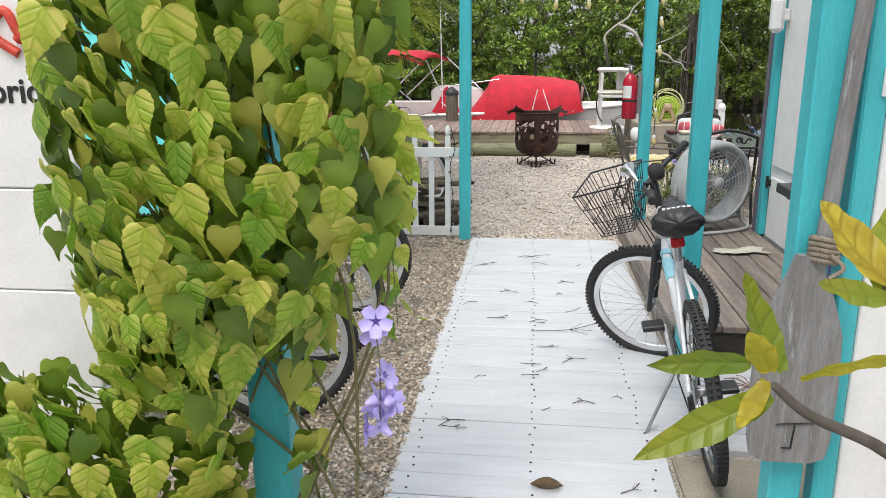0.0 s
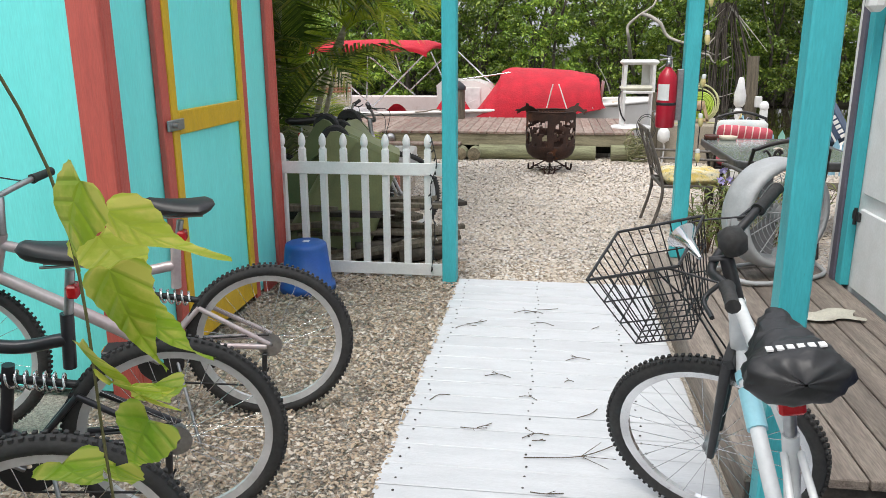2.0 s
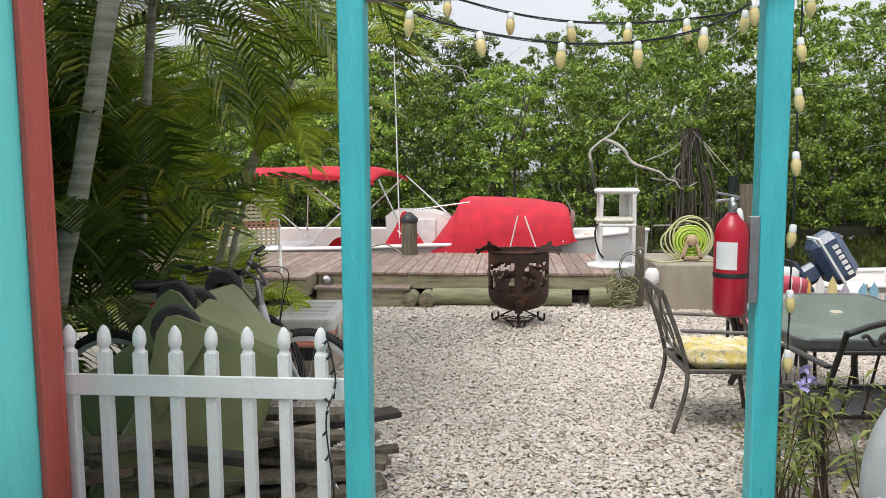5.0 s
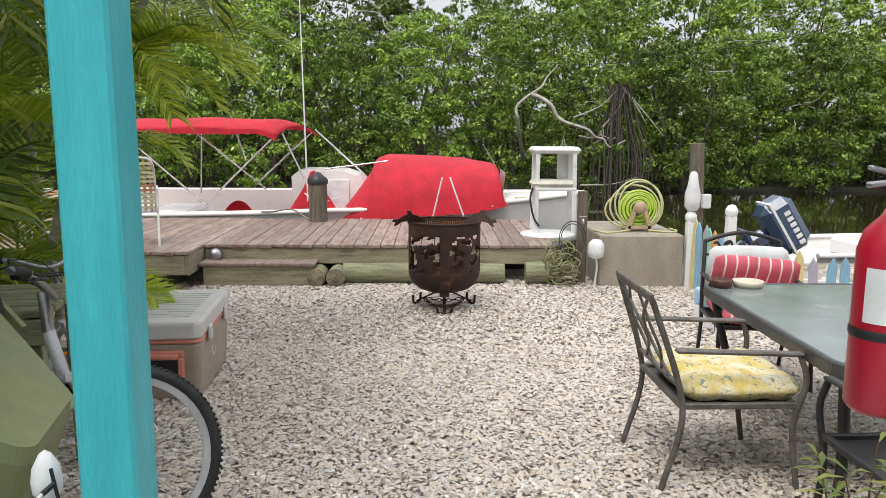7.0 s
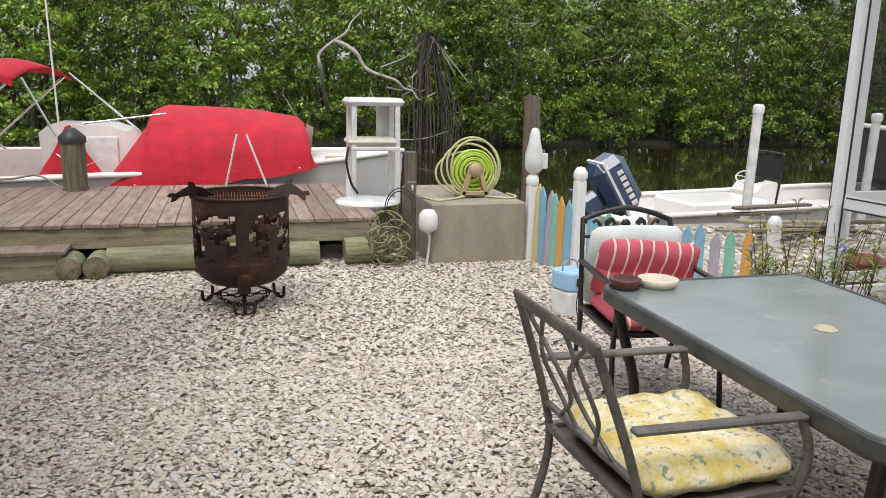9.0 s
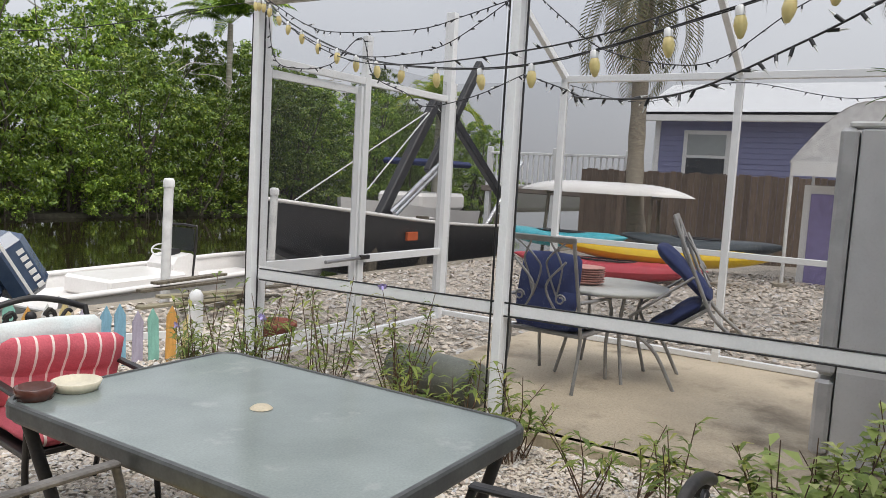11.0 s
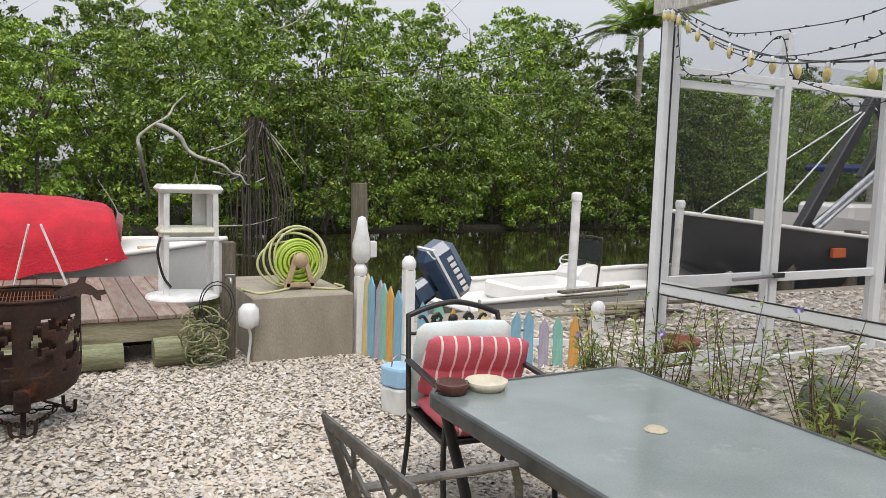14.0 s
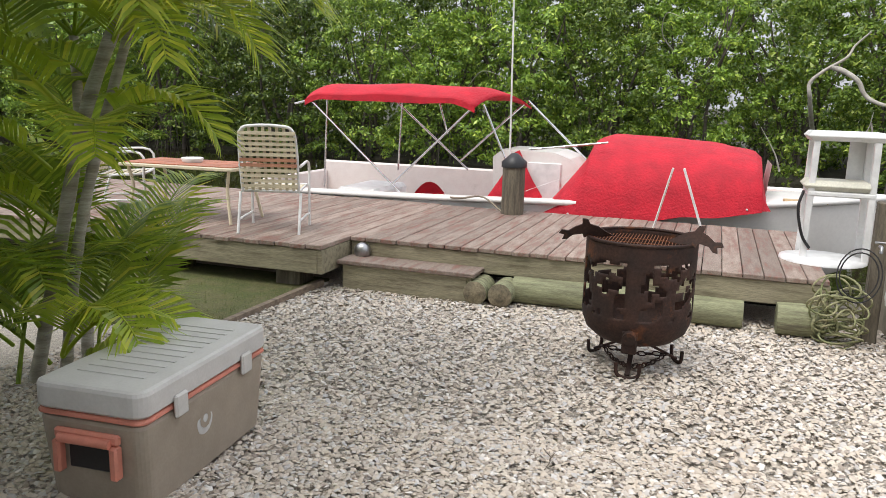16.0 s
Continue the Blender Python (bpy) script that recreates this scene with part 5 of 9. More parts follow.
CROT = mat("croton_leaf", (0.10, 0.16, 0.015), 0.35, col2=(0.46, 0.32, 0.02), scale=9, fine=60, var=0.12, bump=0.2, stain=(0.45, 0.14, 0.02), stain_scale=12, stain_at=0.62)
veined(CROT, [(0.0, (0.12, 0.22, 0.018)), (0.4, (0.26, 0.32, 0.025)), (0.75, (0.48, 0.44, 0.035)), (1.0, (0.48, 0.26, 0.03))], (0.64, 0.54, 0.06), 1.3)
croton = thing("croton_shrub", "yellow-green croton shrub with long leathery leaves", "shrub")


def croton_leaf(base, tip, wd, sag, twist):
    base, tip = Vector(base), Vector(tip)
    ln = (tip - base).length
    n = 14
    vs, fs = [], []
    for i in range(n + 1):
        t = i / n
        w = wd / 2 * math.sin(math.pi * (0.05 + 0.95 * t) ** 0.85) ** 0.8 * (1 + 0.06 * math.sin(t * 17)) * (0 if i == n else 1)
        z = sag * math.sin(math.pi * t) * 0.4
        vs += [(-w, t * ln, z + 0.25 * w + 0.003 * math.sin(t * 19)), (-w * 0.5, t * ln, z + 0.06 * w), (0, t * ln, z), (w * 0.5, t * ln, z + 0.06 * w), (w, t * ln, z + 0.25 * w + 0.003 * math.cos(t * 21))]
    for i in range(n):
        for k in range(4):
            fs.append((i * 5 + k, i * 5 + k + 1, i * 5 + k + 6, i * 5 + k + 5))
    d = (tip - base).normalized()
    zv = Vector((0.1, -1, 0.55))
    xv = d.cross(zv).normalized()
    zv = xv.cross(d)
    m = Matrix((xv, d, zv)).transposed().to_4x4()
    m.translation = base
    part("leaf", Geo().add(vs, fs, True), CROT, croton, "", m @ pose(0, 0, 0, 0, twist, 0))


for base, tip, wd, tw in (((0.344, 1.05, 1.024), (0.150, 1.0, 0.938), 0.052, 10), ((0.318, 1.07, 1.063), (0.177, 1.1, 1.04), 0.04, -25), ((0.361, 1.07, 1.051), (0.311, 1.12, 1.185), 0.062, 30),
                          ((0.342, 1.06, 1.055), (0.297, 1.02, 1.13), 0.04, -40), ((0.38, 1.05, 1.052), (0.53, 1.0, 1.115), 0.03, 60), ((0.485, 1.06, 1.169), (0.369, 1.0, 1.206), 0.042, 20),
                          ((0.50, 1.09, 1.18), (0.407, 1.13, 1.29), 0.085, 25), ((0.335, 1.05, 1.046), (0.284, 0.99, 1.0), 0.03, 30), ((0.5, 1.1, 1.16), (0.56, 1.2, 1.3), 0.08, -20)):
    croton_leaf(base, tip, wd, -0.02, tw)
part("stem", Geo().tube(smooth_path([(0.345, 1.05, 1.04), (0.40, 1.05, 0.995), (0.52, 1.06, 0.935), (0.66, 1.08, 0.8), (0.78, 1.1, 0.4), (0.82, 1.1, 0.0)], 5), [0.006 + 0.0004 * i for i in range(26)], 8)
     .tube(smooth_path([(0.62, 1.08, 0.85), (0.55, 1.09, 1.05), (0.49, 1.08, 1.18)], 5), 0.006, 7), BARK, croton, "ringed grey-brown stem")

# ---- bicycles ----
def wheel(parent, name, r, m, rim_mat, tyre_w=0.024, spokes=28, hub=0.022):
    w = new(name)
    w.parent = parent
    w.matrix_basis = m
    n = 48
    ring = lambda rad, y=0: [(rad * math.cos(6.28318 * k / n), y, rad * math.sin(6.28318 * k / n)) for k in range(n)]
    g = Geo().tube(ring(r - tyre_w), tyre_w, 8, closed=True)
    for k in range(n * 2):
        a = 6.28318 * k / (n * 2)
        for s in (-1, 1):
            mm = Matrix.Rotation(-a, 4, "Y")
            g.box(r - tyre_w * 0.25, r + 0.003, s * tyre_w * 0.45 - 0.006, s * tyre_w * 0.45 + 0.006, -0.005, 0.005, 0.001, mm)
    part("tyre", g, RUBBER, w, "black knobbly tyre")
    rr = r - tyre_w * 2
    g = Geo()
    prof = [(rr - 0.020, -0.007), (rr + 0.008, -0.014), (rr + 0.008, 0.014), (rr - 0.020, 0.007)]
    g.lathe(prof + [prof[0]], n, pose(0, 0, 0, 90, 0, 0), False)
    part("rim", g, rim_mat, w, "metal rim")
    g = Geo()
    for k in range(spokes):
        a = 6.28318 * k / spokes
        b = a + (0.5 if k % 2 else -0.5)
        s = 0.028 if k % 4 < 2 else -0.028
        g.tube([(hub * math.cos(b), s, hub * math.sin(b)), (rr * math.cos(a), 0, rr * math.sin(a))], 0.0013, 3, caps=False)
    part("spokes", g, CHROME, w, "thin steel spokes")
    part("hub", Geo().tube([(0, -0.05, 0), (0, -0.03, 0), (0, -0.028, 0), (0, 0.028, 0), (0, 0.03, 0), (0, 0.05, 0)], [0.008, 0.01, hub, hub, 0.01, 0.008], 10), STEEL, w)
    return w


def bicycle(label, m, frame_mat, r=0.33, base=1.05, steer=0.0, suspension=False, bars="flat", saddle_z=0.93, cover=False, accent=None, rim_mat=None, low=False, basket=False, seat_x=0.26):
    """A bicycle whose rear tyre touches the ground at the origin and which points along x."""
    bike = thing("bicycle", label, "bicycle", m, "parked bicycles")
    rim_mat = rim_mat or RIM_ALU
    hubr, hubf = Vector((0, 0, r)), Vector((base, 0, r))
    bb = Vector((0.42, 0, 0.29))
    seat_top = Vector((seat_x, 0, 0.72 if not low else 0.66))
    head_lo, head_hi = Vector((base - 0.19, 0, 0.66)), Vector((base - 0.235, 0, 0.82))
    wheel(bike, "rear_wheel", r, pose(*hubr), rim_mat)
    g = Geo()
    if suspension:
        g.tube([bb + Vector((0, 0, 0.03)), bb.lerp(head_lo, 0.5) + Vector((0, 0, 0.02)), head_lo], [0.026, 0.024, 0.024], 10)
        g.tube(smooth_path([seat_top + Vector((0.01, 0, -0.05)), Vector((seat_x + 0.2, 0, 0.66)), head_hi + Vector((0.01, 0, -0.04))], 5), 0.02, 10)
        g.tube([seat_top + Vector((0, 0, 0.03)), Vector((seat_x + 0.015, 0, 0.58))], 0.019, 10)
        g.tube([Vector((0.44, 0, 0.60)), bb + Vector((0.06, 0, 0.10))], 0.018, 8)
        for s in (-0.05, 0.05):
            g.tube([bb + Vector((-0.02, s * 0.5, 0.06)), hubr + Vector((0.01, s, 0.0))], 0.012, 8)
            g.tube([Vector((0.26, s * 0.6, 0.50)), hubr + Vector((0, s, 0.01))], 0.010, 8)
            g.tube([Vector((0.26, s * 0.6, 0.50)), bb + Vector((-0.02, s * 0.5, 0.05))], 0.010, 8)
    else:
        g.tube([bb, head_lo], 0.02 if not low else 0.026, 10)
        g.tube([seat_top if not low else bb.lerp(seat_top, 0.45), head_hi if not low else head_lo + Vector((0, 0, 0.06))], 0.017, 10)
        g.tube([bb, seat_top], 0.017, 10)
        for s in (-0.05, 0.05):
            g.tube([bb + Vector((0, s * 0.6, 0)), hubr + Vector((0, s, 0))], 0.009, 8)
            g.tube([seat_top + Vector((0, s * 0.3, -0.04)), hubr + Vector((0, s, 0))], 0.008, 8)
    g.tube([head_lo + Vector((0.008, 0, -0.02)), head_hi], 0.023, 10)
    part("frame", g, frame_mat, bike)
    if accent is not None:
        part("decal", Geo().tube([bb.lerp(head_lo, 0.62), bb.lerp(head_lo, 0.80)], 0.0268, 10).tube([bb.lerp(head_lo, 0.84), bb.lerp(head_lo, 0.88)], 0.0268, 10), accent, bike, "coloured frame decal")
    if suspension:
        g = Geo()
        a, b = Vector((0.29, 0, 0.53)), Vector((0.47, 0, 0.56))
        pts = []
        for k in range(70):
            t = k / 69
            an = t * 6.283 * 7
            pts.append(a.lerp(b, t) + Vector((0, math.cos(an) * 0.026, math.sin(an) * 0.026)))
        g.tube(pts, 0.005, 5)
        part("shock_spring", g, CHROME, bike, "coil shock spring")
        part("shock_body", Geo().tube([a - Vector((0.04, 0, 0.01)), b + Vector((0.05, 0, 0.01))], 0.013, 8), BLACK, bike)
    # steering assembly turns as one
    axis = (head_hi - head_lo).normalized()
    mst = Matrix.Translation(head_lo) @ Matrix.Rotation(radians(steer), 4, axis) @ Matrix.Translation(-head_lo)
    fork = part("fork", Geo().tube([head_lo + Vector((0.02, -0.055, -0.0)), hubf + Vector((-0.01, -0.06, 0.0))], [0.017, 0.011], 8)
                .tube([head_lo + Vector((0.02, 0.055, -0.0)), hubf + Vector((-0.01, 0.06, 0.0))], [0.017, 0.011], 8).bar(head_lo + Vector((0.015, -0.07, 0)), head_lo + Vector((0.015, 0.07, 0)), 0.03, 0.03), BLACK if basket else frame_mat, bike, "", mst)
    wheel(bike, "front_wheel", r, mst @ pose(*hubf), rim_mat)
    stem_top = head_hi + axis * 0.13 + Vector((0.03, 0, 0))
    rise = 0.03
    if bars == "rise":
        rise = 0.07
    hb = smooth_path([stem_top + Vector((-0.10, -0.29, rise + 0.01)), stem_top + Vector((-0.05, -0.17, rise)), stem_top + Vector((0.02, -0.05, 0)), stem_top + Vector((0.02, 0.05, 0)), stem_top + Vector((-0.05, 0.17, rise)), stem_top + Vector((-0.10, 0.29, rise + 0.01))], 5)
    part("handlebar", Geo().tube(hb, 0.012, 8).tube([head_hi, stem_top + Vector((-0.01, 0, 0.01)), stem_top + Vector((0.03, 0, 0))], [0.02, 0.02, 0.017], 8), BLACK if basket else STEEL, bike, "", mst)
    for s in (-1, 1):
        e = stem_top + Vector((-0.10, 0.29 * s, rise + 0.01))
        i_ = stem_top + Vector((-0.062, 0.19 * s, rise + 0.003))
        part("grip", Geo().tube([e, e.lerp(i_, 0.2), e.lerp(i_, 0.8), i_], [0.018, 0.016, 0.017, 0.02], 10), RUBBER, bike, "black rubber grip", mst)
        part("brake_lever", Geo().tube(smooth_path([i_ + Vector((0.02, -0.02 * s, 0)), i_ + Vector((0.06, 0.01 * s, -0.02)), e + Vector((0.06, -0.01 * s, -0.03))], 5), 0.006, 6), BLACK, bike, "", mst)
    g = Geo()
    for s in (-1, 1):
        g.tube(smooth_path([stem_top + Vector((-0.05, 0.17 * s, rise)), stem_top + Vector((0.13, 0.10 * s, 0.06)), stem_top + Vector((0.12, 0.02 * s, -0.12)), head_lo + Vector((0.04, 0.02 * s, -0.02))], 6), 0.003, 5)
    part("cable", g, BLACK, bike, "", mst)
    # saddle on its post
    st = Vector((seat_x - 0.035, 0, saddle_z))
    part("seat_post", Geo().tube([seat_top, st + Vector((0.008, 0, -0.05))], 0.013, 10).tube([st + Vector((-0.08, -0.02, -0.03)), st + Vector((0.08, -0.015, -0.035))], 0.004, 6).tube([st + Vector((-0.08, 0.02, -0.03)), st + Vector((0.08, 0.015, -0.035))], 0.004, 6), STEEL, bike)

    def sad(u, v):
        t = u
        x = -0.125 + 0.265 * t
        half = (0.078 * (1 - t) ** 0.75 + 0.017) * (min(1, t * 6) ** 0.5)
        half *= 1.0 if t < 0.97 else 0.6
        if cover:
            half = half * 1.14
        a = 2 * math.pi * v
        crease = 0.010 * noise.noise(Vector((x * 34, math.cos(a) * 3.2, math.sin(a) * 3.2))) + 0.006 * noise.noise(Vector((x * 80, v * 14, 3))) if cover else 0.0
        return st + Vector((x, (half + crease) * math.cos(a), (0.030 if not cover else 0.058) * min(1, t * 6) ** 0.5 * (1 if t < 0.9 else max(0.0, (1 - t) * 10) ** 0.5) * math.sin(a) + 0.012 * (t - 0.4) ** 2 * 4 + crease * math.sin(a) - (0.018 if cover else 0.0)))
    g = Geo().grid(sad, 44 if cover else 18, 36 if cover else 14)
    part("saddle", g, BLACK, bike, "black rain-covered saddle" if cover else "black padded saddle")
    part("tail_light", Geo().box(seat_x - 0.045, seat_x - 0.013, -0.025, 0.025, saddle_z - 0.13, saddle_z - 0.09, 0.006), RED_LENS, bike, "red reflector")
    # cranks, chain, pedals, derailleur
    g = Geo().lathe([(0.012, -0.05), (0.085, -0.052), (0.09, -0.05), (0.088, -0.046), (0.012, -0.044)], 26, pose(*bb, 90, 0, 0), False)
    part("chainring", g, BLACK, bike)
    part("cassette", Geo().lathe([(0.012, -0.038), (0.05, -0.036), (0.038, -0.028), (0.02, -0.02)], 20, pose(*hubr, 90, 0, 0), False), STEEL, bike)
    part("chain", Geo().tube([bb + Vector((0, 0.05, 0.088)), hubr + Vector((0, 0.037, 0.045))], 0.004, 4).tube([bb + Vector((0, 0.05, -0.088)), Vector((0.05, 0.037, 0.15)), hubr + Vector((0.01, 0.037, -0.1))], 0.004, 4), RUBBER, bike)
    part("derailleur", Geo().bar(hubr + Vector((0.02, 0.05, -0.03)), hubr + Vector((0.03, 0.05, -0.15)), 0.014, 0.02).lathe([(0.0, -0.01), (0.026, -0.01), (0.026, 0.01), (0, 0.01)], 12, pose(0.035, 0.05, r - 0.15, 90, 0, 0), False), BLACK, bike)
    for s, a in ((1, 0.6), (-1, 0.6 + math.pi)):
        d = Vector((math.cos(a), 0, math.sin(a)))
        p = bb + Vector((0, 0.07 * s, 0)) + d * 0.165
        part("crank", Geo().bar(bb + Vector((0, 0.065 * s, 0)), p, 0.02, 0.014), STEEL, bike)
        ped = part("pedal", Geo().box(p.x - 0.045, p.x + 0.045, min(p.y, p.y + 0.09 * s), max(p.y, p.y + 0.09 * s), p.z - 0.012, p.z + 0.012, 0.005), BLACK, bike)
        part("reflector", Geo().box(p.x + 0.0455, p.x + 0.049, min(p.y + 0.02 * s, p.y + 0.07 * s), max(p.y + 0.02 * s, p.y + 0.07 * s), p.z - 0.008, p.z + 0.008, 0.001), AMBER, ped, "amber reflector")
    part("kickstand", Geo().tube([bb + Vector((-0.06, 0.04, 0.0)), Vector((0.27, 0.22, 0.015))], 0.007, 7), STEEL, bike)
    if basket:
        g = Geo()
        bx0, z0, z1 = base - 0.17, 0.78, 1.02
        lo = [(bx0 + 0.05, -0.10), (bx0 + 0.21, -0.10), (bx0 + 0.21, 0.10), (bx0 + 0.05, 0.10)]
        hi = [(bx0 - 0.01, -0.13), (bx0 + 0.25, -0.13), (bx0 + 0.25, 0.13), (bx0 - 0.01, 0.13)]
        for q in (0, 0.33, 0.66, 1.0):
            ringp = [(lo[k][0] + (hi[k][0] - lo[k][0]) * q, lo[k][1] + (hi[k][1] - lo[k][1]) * q, z0 + (z1 - z0) * q) for k in range(4)]
            for k in range(4):
                g.tube([ringp[k], ringp[(k + 1) % 4]], 0.0024 if q < 1 else 0.0045, 5)
        for k in range(4):
            for j in range(8):
                t = j / 8
                a = (lo[k][0] + (lo[(k + 1) % 4][0] - lo[k][0]) * t, lo[k][1] + (lo[(k + 1) % 4][1] - lo[k][1]) * t, z0)
                b = (hi[k][0] + (hi[(k + 1) % 4][0] - hi[k][0]) * t, hi[k][1] + (hi[(k + 1) % 4][1] - hi[k][1]) * t, z1)
                g.tube([a, b], 0.002, 4)
        for j in range(1, 7):
            yy = -0.10 + 0.20 * j / 7
            g.tube([(bx0 + 0.05, yy, z0), (bx0 + 0.21, yy, z0)], 0.002, 4)
            xx = bx0 + 0.05 + 0.16 * j / 7
            g.tube([(xx, -0.10, z0), (xx, 0.10, z0)], 0.002, 4)
        part("basket", g, BLACK, bike, "black wire basket", mst)
        hn = Geo().lathe([(0.006, 0), (0.012, 0.03), (0.018, 0.06), (0.04, 0.085), (0.042, 0.088)], 16, pose(stem_top.x + 0.03, 0.06, stem_top.z + 0.05, 60, 0, 40))
        part("horn", hn, CHROME, bike, "chrome bulb horn", mst)
        part("horn_bulb", Geo().lathe([(0.0, -0.045), (0.03, -0.03), (0.038, 0), (0.03, 0.03), (0.0, 0.045)], 14, pose(stem_top.x - 0.04, 0.0, stem_top.z + 0.05)), RUBBER, bike, "black rubber horn bulb", mst)
    return bike


RIM_ALU = mat("polished_rim", (0.66, 0.66, 0.67), 0.3, 0.35, var=0.05, bump=0)
RED_LENS = mat("red_reflector", (0.55, 0.015, 0.02), 0.2, var=0.05, bump=0)
AMBER = mat("amber_reflector", (0.75, 0.25, 0.01), 0.2, var=0.05, bump=0)
SILVER_PINK = mat("faded_silver_frame", (0.52, 0.47, 0.47), 0.35, 0.3, col2=(0.42, 0.34, 0.35), var=0.06, bump=0.03)
BLACK_SILVER = mat("black_bike_frame", (0.03, 0.03, 0.035), 0.3, 0.2, var=0.1, bump=0.03)
WHITE_FRAME = mat("white_bike_frame", (0.78, 0.79, 0.8), 0.25, var=0.03, bump=0.02)
ALU_FRAME = mat("brushed_bike_frame", (0.60, 0.61, 0.63), 0.35, 0.25, var=0.08, bump=0.05)
BLUE_DECAL = mat("pale_blue_decal", (0.35, 0.68, 0.78), 0.3, var=0.03, bump=0)
bicycle("faded silver full-suspension mountain bicycle against the aqua shed", pose(-1.02, 4.25, -0.01, -4, 0, 196), SILVER_PINK, suspension=True, accent=None, saddle_z=0.90, seat_x=0.325, base=1.17)
bicycle("black and silver full-suspension bicycle parked on brown gravel", pose(-1.03, 3.48, -0.01, -4, 0, 197), BLACK_SILVER, suspension=True)
bicycle("dark mountain bicycle parked behind the flowering vine", pose(-1.03, 2.88, -0.01, -3, 0, 199), BLACK_SILVER)
wbike = bicycle("white bicycle with wire basket and black covered saddle", pose(0.685, 2.60, 0.005, -10, 0, 87.3), WHITE_FRAME, r=0.325, base=1.12, steer=68, cover=True, accent=BLUE_DECAL, basket=True, saddle_z=0.91, rim_mat=CHROME, seat_x=0.34)
for k in range(6):
    part("print", Geo().box(0.228, 0.246, -0.052 + 0.018 * k, -0.040 + 0.018 * k, 0.9475, 0.9515, 0.0002), WHITE_PAINT, wbike, "white printed bar")
bicycle("brushed silver bicycle leaning beside the palms", pose(-2.17, 7.40, -0.05, -6, 0, 5), ALU_FRAME, r=0.345, steer=24, bars="rise", low=True)
bicycle("silver cruiser bicycle resting among the palms", pose(-2.58, 9.12, -0.13, 8, 0, -24), ALU_FRAME, r=0.33, steer=-14, bars="rise")

# ---- boat at the dock ----
def hull_point(u, v, x0, x1, yc, beam, zk, z0, z1, inner=0.0):
    """Hull skin: u from stern to bow, v from one gunwale under the keel to the other."""
    x = x0 + (x1 - x0) * u
    half = beam / 2 * (1 - max(0, (u - 0.62) / 0.38) ** 2.4) - inner
    zt = z0 + (z1 - z0) * u ** 1.7
    a = v * 2 - 1
    side = math.copysign(abs(a) ** 0.55, a)
    depth = (1 - abs(a) ** 3.0)
    return (x + 0.25 * (1 - depth) * max(0, u - 0.8), yc + half * side, zt + (zk - zt) * depth * (1 - 0.5 * max(0, (u - 0.7) / 0.3)))


boat = thing("motorboat", "white motorboat with red canvas cover and bimini top", "boat")
BX0, BX1, BYC, BB = -5.3, 2.3, 16.95, 2.35
part("hull", Geo().grid(lambda u, v: hull_point(u, v, BX0, BX1, BYC, BB, -1.0, 0.20, 0.46), 30, 16), GELCOAT, boat)
g = Geo()
for s in (0, 1):
    pts = [Vector(hull_point(i / 24, s, BX0, BX1, BYC, BB, -1, 0.20, 0.46)) for i in range(25)]
    inn = [p + Vector((0, 0.22 if s == 0 else -0.22, 0.02)) for p in pts]
    for i in range(24):
        if i > 15:
            continue
        g.add([pts[i], pts[i + 1], inn[i + 1], inn[i]], [(0, 1, 2, 3)], True)
    g.tube(pts, 0.035, 8)
part("gunwale", g, GELCOAT, boat)
LINER = (mat("pinkish_liner", (0.74, 0.68, 0.65), 0.4, col2=(0.70, 0.63, 0.60), var=0.05, bump=0.05, stain=(0.4, 0.33, 0.28), stain_scale=2, stain_at=0.62))
for lname, lbox in (("cockpit_side", (BX0 + 0.03, -0.5, 16.02, 16.06, -0.4, 0.20, 0.01)), ("cockpit_side", (BX0 + 0.03, -0.5, 17.78, 17.84, -0.4, 0.44, 0.03)), ("transom", (BX0 + 0.02, BX0 + 0.10, 16.061, 17.779, -0.4, 0.30, 0.02)), ("cockpit_floor", (BX0 + 0.1, -0.5, 16.06, 17.78, -0.45, -0.40, 0.01))):
    part(lname, Geo().box(*lbox), LINER, boat, "faded pinkish white liner")
g = Geo()
g.grid(lambda u, v: (-0.6 + u * 2.8, 16.95 + (v - 0.5) * 2.0 * (1 - max(0, (u - 0.35) / 0.65) ** 2.2), 0.24 + 0.2 * u + 0.07 * (1 - (2 * v - 1) ** 2)), 14, 8)
part("foredeck", g, GELCOAT, boat)
part("deck_hatch", Geo().box(1.2, 1.65, 16.35, 16.5, 0.40, 0.43, 0.01), mat("teak_strip", (0.48, 0.34, 0.18), 0.6, var=0.15), boat, "bare teak strip")
# console with windscreen
g = Geo().prism([(-2.12, -0.3), (-0.98, -0.3), (-0.98, 0.52), (-1.2, 0.74), (-1.4, 0.81), (-2.05, 0.82), (-2.17, 0.72)], 16.45, 17.35, Matrix(((1, 0, 0, 0), (0, 0, 1, 0), (0, 1, 0, 0), (0, 0, 0, 1))))
con = part("console", g, GELCOAT, boat)
part("console_door", Geo().box(-1.75, -1.30, 16.425, 16.448, 0.0, 0.68, 0.008), WHITE_PLASTIC, con)


